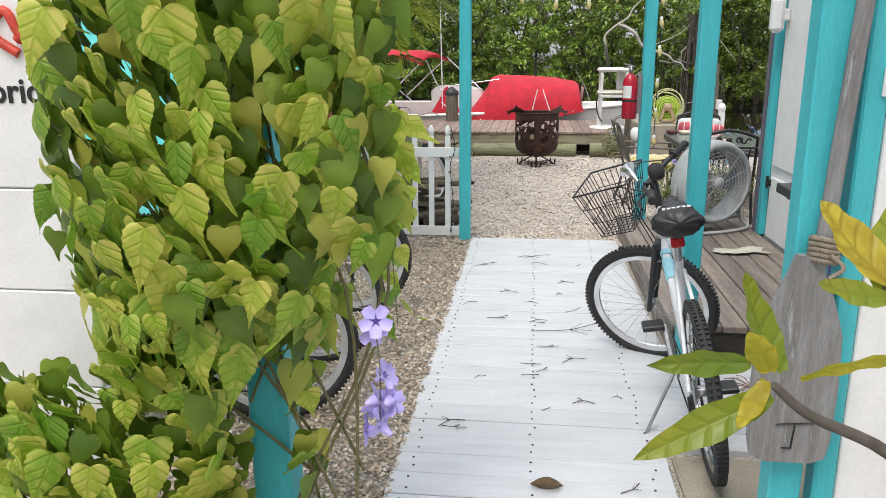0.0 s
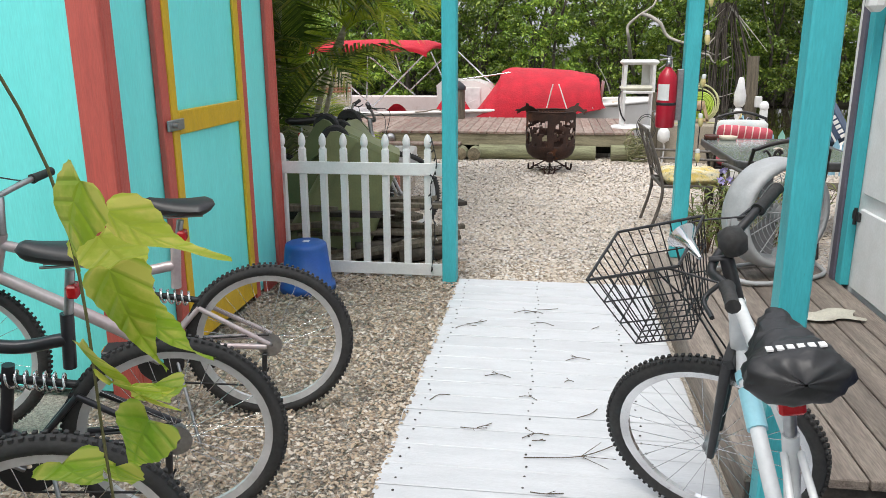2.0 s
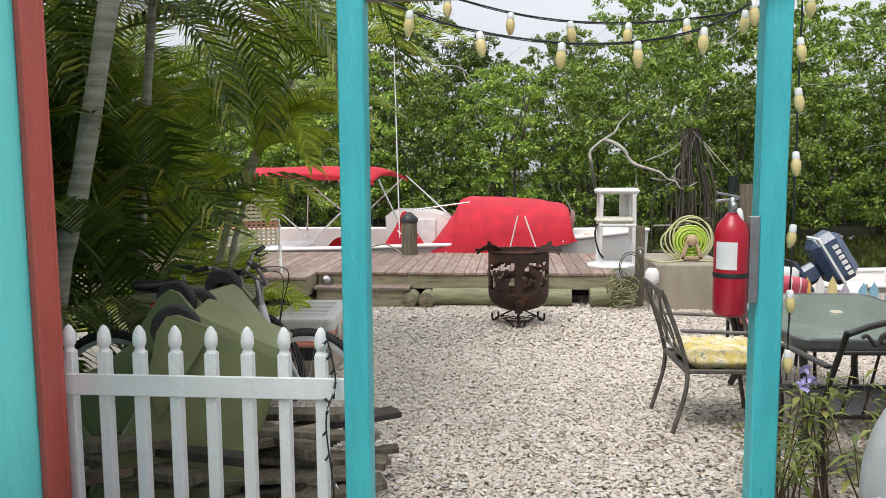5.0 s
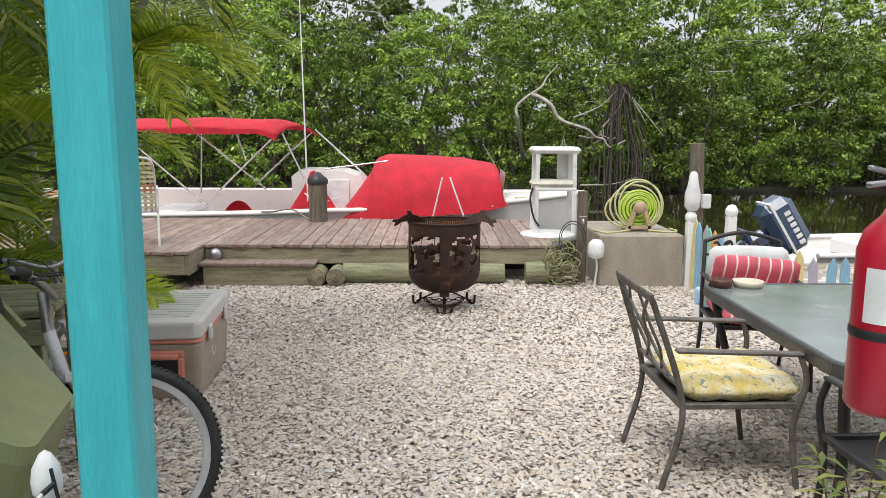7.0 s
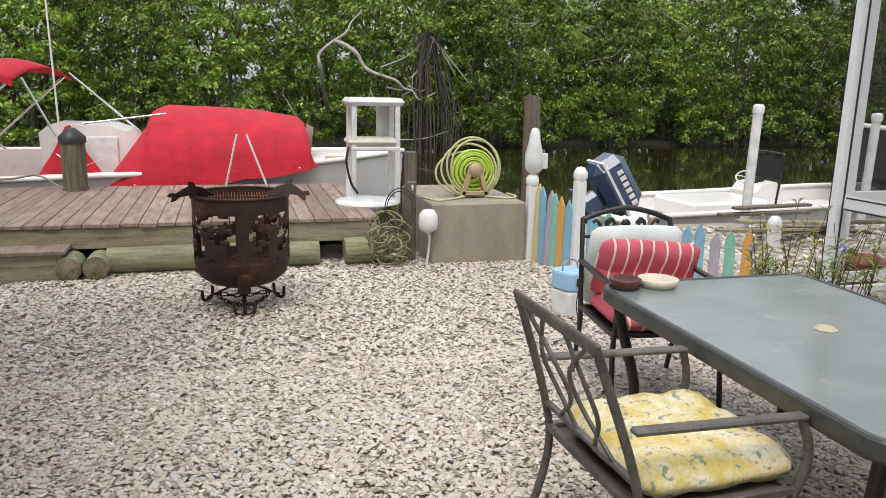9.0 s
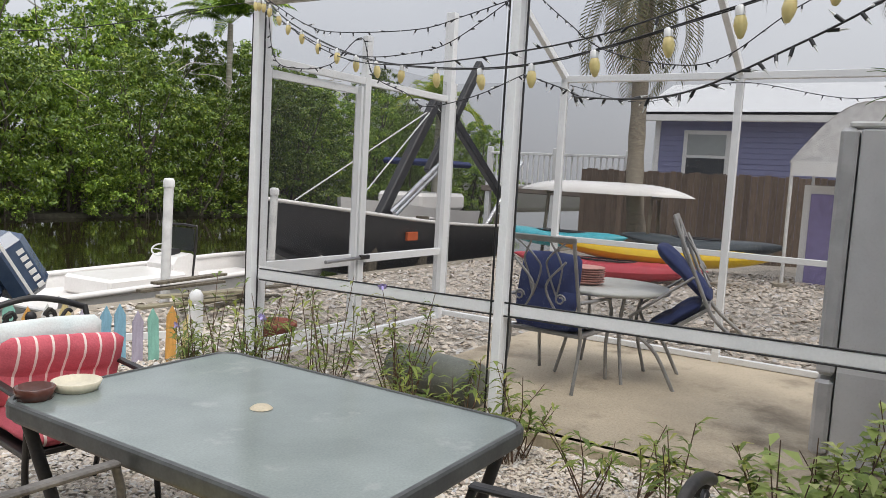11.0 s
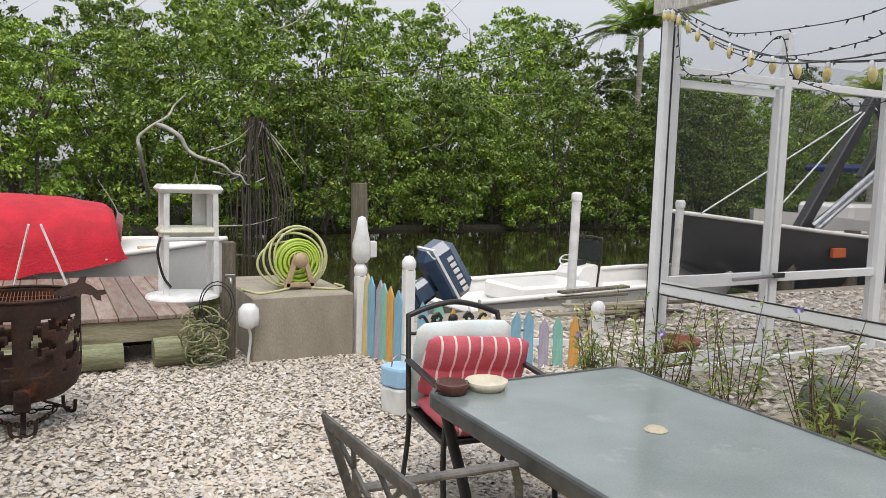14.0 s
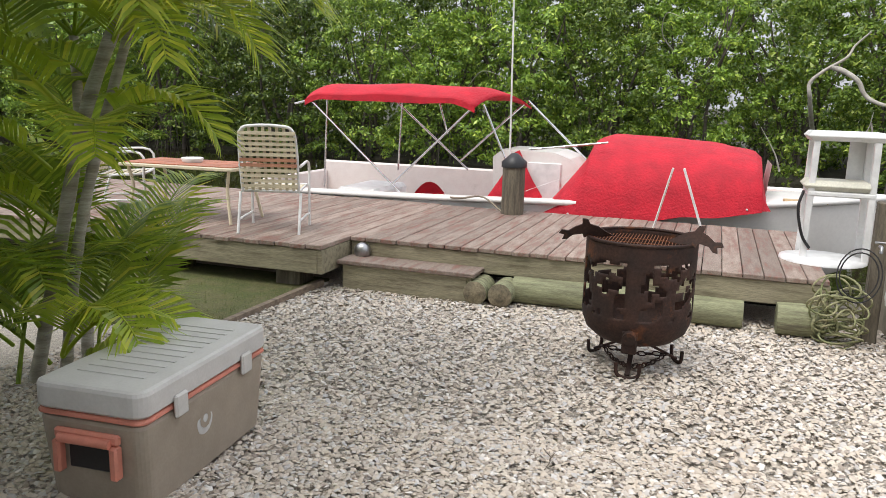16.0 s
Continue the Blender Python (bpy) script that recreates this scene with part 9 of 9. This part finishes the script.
palm("cabbage_palm", "palm with long drooping fronds over the yard", [([(9.2, 6.5, -0.1), (9.2, 6.6, 2.5), (9.2, 7.1, 4.9)], 0.14)], 42, [(9.2, 7.15, 4.9, 0.9 + 0.13 * k, 0.6 - 0.12 * (k % 5), 2.3) for k in range(12)], 1.9, 0.6, 0.018, 12, elev=(-0.4, 0.6), hang=1.5, leaf=DRY_FROND, bark=BARK)
palm("queen_palm", "distant dark green palm beyond the boat lift", [([(30, 26, -0.3), (30, 26, 2.5), (30, 26, 4.6)], 0.2)], 43, [], 2.2, 0.7, 0.04, 14, elev=(0.1, 1.2))

lift = thing("boat_lift", "black steel boat lift with slanting arms", "boat lift", pose(0, 0, 0))
for a, b, w in (((11.5, 15.4, 0.3), (13.45, 15.4, 2.95), 0.22), ((13.3, 15.4, 1.5), (15.2, 15.4, 4.0), 0.2), ((14.0, 15.4, 2.8), (16.8, 15.4, 0.9), 0.2), ((13.5, 15.4, 3.0), (14.1, 15.4, 2.4), 0.2)):
    part("arm", Geo().bar(a, b, w, w * 0.8, 0.02, (0, 1, 0)), BLACK, lift)
for a, b in (((11.8, 15.2, 0.7), (13.7, 15.2, 1.85)), ((11.95, 15.2, 0.66), (13.8, 15.2, 1.8)), ((15.6, 15.2, 0.4), (17.2, 15.2, 1.9))):
    part("ram", Geo().tube([a, b], 0.05, 8), CHROME, lift, "bright hydraulic ram")
for xx in (11.5, 13.2, 16.6):
    part("pile", Geo().tube([(xx, 15.4, -2), (xx, 15.4, 0.6)], 0.14, 10), PILE_WOOD, lift)
part("rope", Geo().tube([(13.0, 15.3, 2.7), (9.5, 15.5, 0.9)], 0.014, 6).tube([(13.1, 15.3, 2.7), (11.0, 15.5, 0.75)], 0.014, 6), WHITE_PLASTIC, lift, "white rope stay")
bb_ = thing("black_boat", "black hulled workboat raised on a boat lift", "boat", pose(16.5, 16.2, 0, 0, 0, 180))
HULLB = mat("black_hull_paint", (0.02, 0.021, 0.023), 0.35, col2=(0.03, 0.03, 0.033), var=0.1, bump=0.05)
part("hull", Geo().grid(lambda u, v: hull_point(u, v, 0, 7.2, 0, 2.2, -0.55, 0.35, 0.92), 26, 14), HULLB, bb_)
part("rail", Geo().tube([Vector(hull_point(i / 24, 1, 0, 7.2, 0, 2.2, -0.55, 0.35, 0.92)) for i in range(25)], 0.035, 8).tube([Vector(hull_point(i / 24, 0, 0, 7.2, 0, 2.2, -0.55, 0.35, 0.92)) for i in range(25)], 0.035, 8), GELCOAT, bb_, "pale rub rail")
part("deck", Geo().box(0.1, 5.5, -0.9, 0.9, 0.1, 0.2, 0.02), GELCOAT, bb_)
part("orange_label", Geo().box(3.9, 4.25, 1.05, 1.12, 0.15, 0.32, 0.01), mat("orange_label", (0.62, 0.12, 0.03), 0.5), bb_, "small orange registration label")
wb2 = thing("deck_boat", "white deck boat with folded canopy moored beyond", "boat", pose(22.5, 20.5, -0.55, 0, 0, 185))
part("hull", Geo().grid(lambda u, v: hull_point(u, v, 0, 6.5, 0, 2.3, -0.6, 0.9, 1.3), 22, 12), GELCOAT, wb2)
part("seats", Geo().box(0.5, 3.5, -0.8, 0.8, 0.9, 1.45, 0.1), GELCOAT, wb2)
part("canopy", Geo().box(0.5, 3.0, -1.0, 1.0, 2.3, 2.5, 0.08), NAVYF, wb2, "navy folded canopy")
wr = thing("white_railing", "white balustrade on a raised timber deck", "railing", pose(19.0, 13.2, 0))
for k in range(24):
    part("baluster", Geo().box(-0.02, 0.02, 0.16 * k - 0.02, 0.16 * k + 0.02, 1.35, 2.15, 0.004), WHITE_PAINT, wr)
part("rail", Geo().box(-0.05, 0.05, -0.1, 3.9, 2.15, 2.22, 0.01).box(-0.04, 0.04, -0.1, 3.9, 1.28, 1.34, 0.01), WHITE_PAINT, wr)
for yy in (-0.1, 1.9, 3.9):
    part("post", Geo().box(-0.07, 0.07, yy - 0.07, yy + 0.07, -0.3, 2.35, 0.01), WHITE_PAINT, wr)
part("deck", Geo().box(-0.1, 2.5, -0.3, 4.1, 1.1, 1.27, 0.02), DECK_WOOD, wr)

# ---- porch clutter ----
fan = thing("floor_fan", "grey drum floor fan with wire grille", "fan", pose(1.36, 5.95, 0.171, 0, 0, 28))
FANG = mat("pale_grey_plastic", (0.42, 0.43, 0.44), 0.45, var=0.05, bump=0.05)
mf = pose(0, 0, 0.37, 90, 0, 0)
part("drum", Geo().lathe([(0.27, -0.10), (0.30, -0.09), (0.315, -0.05), (0.315, 0.06), (0.30, 0.10), (0.27, 0.105), (0.265, 0.08), (0.265, -0.08), (0.27, -0.10)], 40, mf), FANG, fan)
for sgn in (-0.09, 0.095):
    g = Geo()
    for k in range(9):
        r = 0.04 + 0.028 * k
        g.tube([mf @ Vector((r * math.cos(a), r * math.sin(a), sgn)) for a in [6.283 * q / 36 for q in range(36)]], 0.0022, 4, closed=True)
    for k in range(12):
        a = 6.283 * k / 12
        g.tube([mf @ Vector((0.04 * math.cos(a), 0.04 * math.sin(a), sgn)), mf @ Vector((0.27 * math.cos(a + 0.35), 0.27 * math.sin(a + 0.35), sgn))], 0.0028, 4)
    part("grille", g, FANG, fan, "wire grille")
for k in range(3):
    a = 6.283 * k / 3
    part("blade", Geo().grid(lambda u, v: mf @ Vector(((0.05 + 0.19 * u) * math.cos(a + 0.9 * (v - 0.5)), (0.05 + 0.19 * u) * math.sin(a + 0.9 * (v - 0.5)), 0.05 * (v - 0.5))), 5, 5), mat("grey_blade", (0.22, 0.22, 0.23), 0.4), fan)
part("hub", Geo().lathe([(0, 0.1), (0.045, 0.1), (0.05, 0.07), (0.05, -0.05), (0, -0.05)], 16, mf), FANG, fan)
part("stand", Geo().tube(smooth_path([(-0.32, 0.0, 0.36), (-0.31, 0.0, 0.08), (-0.24, -0.16, 0.02), (0.24, -0.16, 0.02), (0.31, 0.0, 0.08), (0.32, 0, 0.36)], 5), 0.013, 8).tube([(-0.24, 0.16, 0.02), (0.24, 0.16, 0.02)], 0.013, 8).tube([(-0.31, 0, 0.08), (-0.24, 0.16, 0.02)], 0.012, 8).tube([(0.31, 0, 0.08), (0.24, 0.16, 0.02)], 0.012, 8), FANG, fan)

ex = thing("fire_extinguisher", "red fire extinguisher hung on the turquoise post", "fire extinguisher", pose(0.757, 6.26, 0.985) @ Matrix.Diagonal((0.79, 0.79, 0.86, 1)))
RED_P = mat("red_cylinder_paint", (0.45, 0.008, 0.03), 0.3, col2=(0.40, 0.008, 0.025), var=0.04, bump=0.03)
part("cylinder", Geo().lathe([(0, 0.0), (0.062, 0.0), (0.072, 0.012), (0.072, 0.33), (0.06, 0.37), (0.03, 0.40), (0.022, 0.415), (0, 0.415)], 26), RED_P, ex)
part("label", Geo().grid(lambda u, v: (0.0735 * math.cos(radians(-160 + 75 * u)), 0.0735 * math.sin(radians(-160 + 75 * u)), 0.19 + 0.11 * v), 10, 1), WHITE_PLASTIC, ex, "white printed label")
part("band", Geo().lathe([(0.0732, 0.155), (0.0745, 0.158), (0.0745, 0.172), (0.0732, 0.175)], 26), BLACK, ex, "dark strap")
part("valve", Geo().lathe([(0.02, 0.415), (0.022, 0.45), (0.014, 0.46), (0.014, 0.475), (0, 0.478)], 12).bar((-0.07, 0, 0.46), (0.03, 0, 0.47), 0.02, 0.012).bar((-0.07, 0, 0.495), (0.03, 0, 0.475), 0.02, 0.01), STEEL, ex)
part("gauge", Geo().lathe([(0, 0.012), (0.016, 0.012), (0.018, 0)], 14, pose(0, -0.022, 0.44, 90, 0, 0)), STEEL, ex)
part("nozzle", Geo().tube([(0.0, 0.02, 0.46), (0.0, 0.02, 0.52), (0.0, 0.02, 0.56)], [0.012, 0.017, 0.02], 10), BLACK, ex)
part("bracket", Geo().box(0.07, 0.114, -0.02, 0.02, 0.05, 0.40, 0.003), STEEL, ex)

# wheeled bins
def wheelie_bin(label, m, body_mat, lid_mat=None):
    b = thing("wheelie_bin", label, "bin", m)
    h = 0.93
    bw, bd, tw, td = 0.20, 0.21, 0.26, 0.30
    def ring(w, d, z, n=5):
        out = []
        for cx, cy, a0 in ((1, 1, 0), (-1, 1, 90), (-1, -1, 180), (1, -1, 270)):
            for k in range(n + 1):
                a = radians(a0 + 90 * k / n)
                out.append((cx * (w - 0.05) + 0.05 * math.cos(a), cy * (d - 0.05) + 0.05 * math.sin(a), z))
        return out
    rings = [ring(bw, bd, 0.02), ring(bw + 0.01, bd + 0.01, 0.06), ring(tw, td, h - 0.05), ring(tw + 0.025, td + 0.025, h - 0.045), ring(tw + 0.025, td + 0.025, h), ring(tw - 0.01, td - 0.01, h), ring(tw - 0.02, td - 0.02, h - 0.1), ring(bw, bd, 0.05)]
    n = len(rings[0])
    vs = [p for r in rings for p in r]
    fs = [(i * n + k, i * n + (k + 1) % n, (i + 1) * n + (k + 1) % n, (i + 1) * n + k) for i in range(len(rings) - 1) for k in range(n)] + [tuple(range(n))[::-1], tuple(range((len(rings) - 1) * n, len(rings) * n))]
    part("body", Geo().add(vs, fs), body_mat, b)
    for s in (-1, 1):
        part("wheel", Geo().lathe([(0.03, -0.025), (0.09, -0.025), (0.10, -0.015), (0.10, 0.015), (0.09, 0.025), (0.03, 0.025)], 22, pose(s * 0.215, 0.24, 0.10, 0, 90, 0), False), RUBBER, b, "black rubber wheel")
        part("axle_bracket", Geo().prism([(0.10, 0.03), (0.25, 0.035), (0.29, 0.06), (0.30, 0.13), (0.25, 0.34), (0.15, 0.46)], s * 0.258 - 0.010, s * 0.258 + 0.010, Matrix(((0, 0, 1, 0), (1, 0, 0, 0), (0, 1, 0, 0), (0, 0, 0, 1)))), body_mat, b)
    part("axle", Geo().tube([(-0.26, 0.24, 0.10), (0.26, 0.24, 0.10)], 0.012, 8), STEEL, b)
    part("handle", Geo().tube([(-0.24, 0.36, h - 0.02), (0.24, 0.36, h - 0.02)], 0.016, 8).bar((-0.2, 0.30, h - 0.03), (-0.2, 0.36, h - 0.02), 0.03, 0.03).bar((0.2, 0.30, h - 0.03), (0.2, 0.36, h - 0.02), 0.03, 0.03), body_mat, b)
    if lid_mat:
        part("lid", Geo().grid(lambda u, v: ((u - 0.5) * 0.62, (v - 0.5) * 0.70, h + 0.01 + 0.05 * (math.sin(math.pi * u) * math.sin(math.pi * v)) ** 0.4), 12, 12).box(-0.31, 0.31, -0.36, -0.34, h - 0.03, h + 0.015, 0.006).box(-0.31, -0.295, -0.35, 0.35, h - 0.03, h + 0.012, 0.004).box(0.295, 0.31, -0.35, 0.35, h - 0.03, h + 0.012, 0.004), lid_mat, b, "black lid")
    return b


NAVY_BIN = mat("navy_bin_plastic", (0.02, 0.045, 0.17), 0.45, col2=(0.025, 0.05, 0.15), var=0.06, bump=0.08)
OLIVE = mat("olive_bin_plastic", (0.20, 0.22, 0.10), 0.5, col2=(0.17, 0.19, 0.085), var=0.06, bump=0.08)
nb_ = wheelie_bin("navy blue wheelie bin with black lid", pose(1.37, 3.08, 0.003, 0, 0, 0), NAVY_BIN, BLACK)
lettering("215061", 0.075, pose(-0.262, 0.13, 0.62, 92, 0, -90), WHITE_PLASTIC, "white stencilled number", 0.001, "number", nb_)
def tipped(base, down, yaw):
    """A bin on its mouth: base in the air, the mouth towards down."""
    z = Vector(down).normalized()
    x = Vector((0, -1, 0))
    y = z.cross(x).normalized()
    m = Matrix((y.cross(z), y, z)).transposed().to_4x4()
    return pose(*base, 0, 0, yaw) @ m


wheelie_bin("olive green wheelie bin tipped upside down on scrap timber", tipped((-1.29, 7.10, 0.78), (-0.75, 0, -0.66), -8), OLIVE)
wheelie_bin("olive green wheelie bin overturned beside the fence", tipped((-1.17, 6.80, 0.84), (-0.42, 0, -0.90), 12), OLIVE)

# scrap timber behind the fence
rs = random.Random(77)
wp = thing("scrap_timber_pile", "pile of old grey boards and logs behind the fence", "timber pile")
for k in range(24):
    c = Vector((-1.3 + rs.uniform(-0.3, 0.35), 6.72 + rs.uniform(-0.28, 0.35), 0.02 + 0.016 * k))
    a, e = rs.uniform(-0.6, 0.6), rs.uniform(-0.12, 0.12)
    d = Vector((math.cos(a), math.sin(a), e)) * rs.uniform(0.3, 0.55)
    part("board", Geo().bar(c - d, c + d, rs.uniform(0.06, 0.13), rs.uniform(0.02, 0.04)), rs.choice((PILE_WOOD, BEAM_WOOD, DARK_WOOD)), wp)
for k in range(3):
    part("log", Geo().tube([(-1.55 + 0.3 * k, 6.5, 0.07), (-1.25 + 0.3 * k, 6.62, 0.08)], 0.07, 12), BARK, wp)
bn = thing("potting_bench", "pale slatted garden bench under the palms", "bench", pose(-1.98, 8.15, ground_z(8.15), 0, 0, 8) @ Matrix.Diagonal((0.85, 1, 1.12, 1)))
for k in range(5):
    part("slat", Geo().box(-0.45, 0.45, -0.28 + 0.115 * k, -0.18 + 0.115 * k, 0.72, 0.745, 0.004), LOG_WOOD, bn)
for sx in (-0.38, 0.38):
    part("leg", Geo().box(sx - 0.03, sx + 0.03, -0.25, -0.19, 0, 0.715, 0.004), LOG_WOOD, bn)
    part("leg", Geo().box(sx - 0.03, sx + 0.03, 0.19, 0.25, 0, 0.715, 0.004), LOG_WOOD, bn)
part("apron", Geo().box(-0.45, 0.45, -0.285, -0.255, 0.62, 0.715, 0.004), LOG_WOOD, bn)

bk = thing("bucket", "blue plastic bucket standing upside down", "bucket", pose(-1.40, 5.87, 0.0))
part("shell", Geo().lathe([(0, 0.30), (0.11, 0.30), (0.125, 0.29), (0.13, 0.27), (0.155, 0.05), (0.172, 0.045), (0.176, 0.0), (0.165, 0.0), (0.15, 0.04), (0.12, 0.27), (0, 0.28)], 30), mat("blue_bucket_plastic", (0.02, 0.10, 0.42), 0.4, col2=(0.025, 0.11, 0.37), var=0.06, bump=0.05, stain=(0.10, 0.17, 0.36), stain_scale=8, stain_at=0.62), bk)
part("mark", Geo().box(-0.02, 0.02, -0.01, 0.03, 0.301, 0.303, 0.001), WHITE_PLASTIC, bk, "small white mark")


def rag(u, v):
    x, y = (u - 0.5) * 0.34, (v - 0.5) * 0.14
    return (x + 0.02 * math.sin(v * 9), y + 0.02 * math.sin(u * 11), 0.012 + 0.022 * max(0, noise.noise(Vector((x * 12, y * 12, 2)))) + 0.004)


solo("rag", Geo().grid(rag, 24, 12), mat("cream_rag", (0.52, 0.50, 0.42), 0.95, var=0.12, bump=0.5, fine=150), "crumpled cream rag on the deck", "rag", m=pose(1.42, 5.22, 0.17, 0, 0, 12))
solo("wall_lamp", Geo().box(1.60, 1.69, 5.62, 5.72, 1.62, 1.86, 0.03).box(1.68, 1.727, 5.64, 5.70, 1.70, 1.78, 0.01), WHITE_PLASTIC, "white oblong outdoor wall lamp", "lamp")
for zz in (0.55, 1.9):
    solo("door_hinge", Geo().box(1.712, 1.727, 5.70, 5.79, zz, zz + 0.05, 0.004).tube([(1.712, 5.745, zz - 0.02), (1.712, 5.745, zz + 0.07)], 0.01, 8), BLACK, "black hinge on the white panel wall", "hinge")

# twigs, dead leaves
rs = random.Random(91)
TWIG = mat("dead_twig", (0.10, 0.075, 0.05), 0.9, var=0.3)
DEAD = mat("dead_leaf", (0.12, 0.075, 0.04), 0.8, col2=(0.2, 0.15, 0.08), var=0.25, bump=0.4)


def twig(x, y, z, L, a):
    pts = [(x, y, z), (x + L * 0.5 * math.cos(a), y + L * 0.5 * math.sin(a), z + 0.006), (x + L * math.cos(a + 0.3), y + L * math.sin(a + 0.3), z + 0.002)]
    g = Geo().tube(smooth_path(pts, 4), 0.0018, 4)
    for j in range(rs.randint(0, 3)):
        t = Vector(pts[1])
        b = a + rs.uniform(-1.2, 1.2)
        g.tube([t, t + Vector((L * 0.3 * math.cos(b), L * 0.3 * math.sin(b), 0.006))], 0.0012, 4)
    solo("twig", g, TWIG, "small dry twig fallen on the walkway" if z > 0 else "small dry twig lying on shell gravel", "twig", "fallen twigs")


for k in range(30):
    twig(rs.uniform(-0.42, 0.45), rs.uniform(2.2, 6.0), 0.007, rs.uniform(0.04, 0.14), rs.uniform(-0.6, 0.6) + (math.pi if k % 2 else 0))
twig(0.02, 4.0, 0.007, 0.42, 0.12)
for k in range(22):
    yy = rs.uniform(6.8, 12.5)
    twig(rs.uniform(-1.3, 2.0), yy, ground_z(yy) + 0.018, rs.uniform(0.08, 0.3), rs.uniform(0, 6.28))
lf = Geo().grid(lambda u, v: ((u - 0.5) * 0.12, (v - 0.5) * 0.05 * math.sin(math.pi * min(1, max(0.02, u))), 0.012 + 0.018 * math.cos(v * 6) * math.sin(math.pi * u)), 10, 6).mesh("dead_leaf", DEAD)
for k, (px, py) in enumerate(((0.08, 2.43), (0.62, 2.3), (0.9, 2.5))):
    tagged(part("dead_leaf", lf, None, None, "", pose(px, py, 0.006, 0, 0, 50 * k)), "curled brown dead leaf on the walkway", "leaf", "fallen leaves")
sp = Geo()
for k in range(14):
    a = rs.uniform(0, 6.28)
    sp.tube(smooth_path([(0, 0, 0.01), (0.07 * math.cos(a), 0.07 * math.sin(a), 0.03), (0.13 * math.cos(a), 0.13 * math.sin(a), 0.012)], 3), 0.0022, 4)
sp.tube([(0, 0, 0.008), (0.05, -0.25, 0.008), (0.12, -0.4, 0.01)], 0.003, 5)
solo("dead_flower_stalk", sp, mat("pinkish_dry_stalk", (0.28, 0.15, 0.10), 0.9, var=0.2), "dry brown flower stalk fallen by the deck", "stalk", m=pose(1.02, 3.35, 0.005))
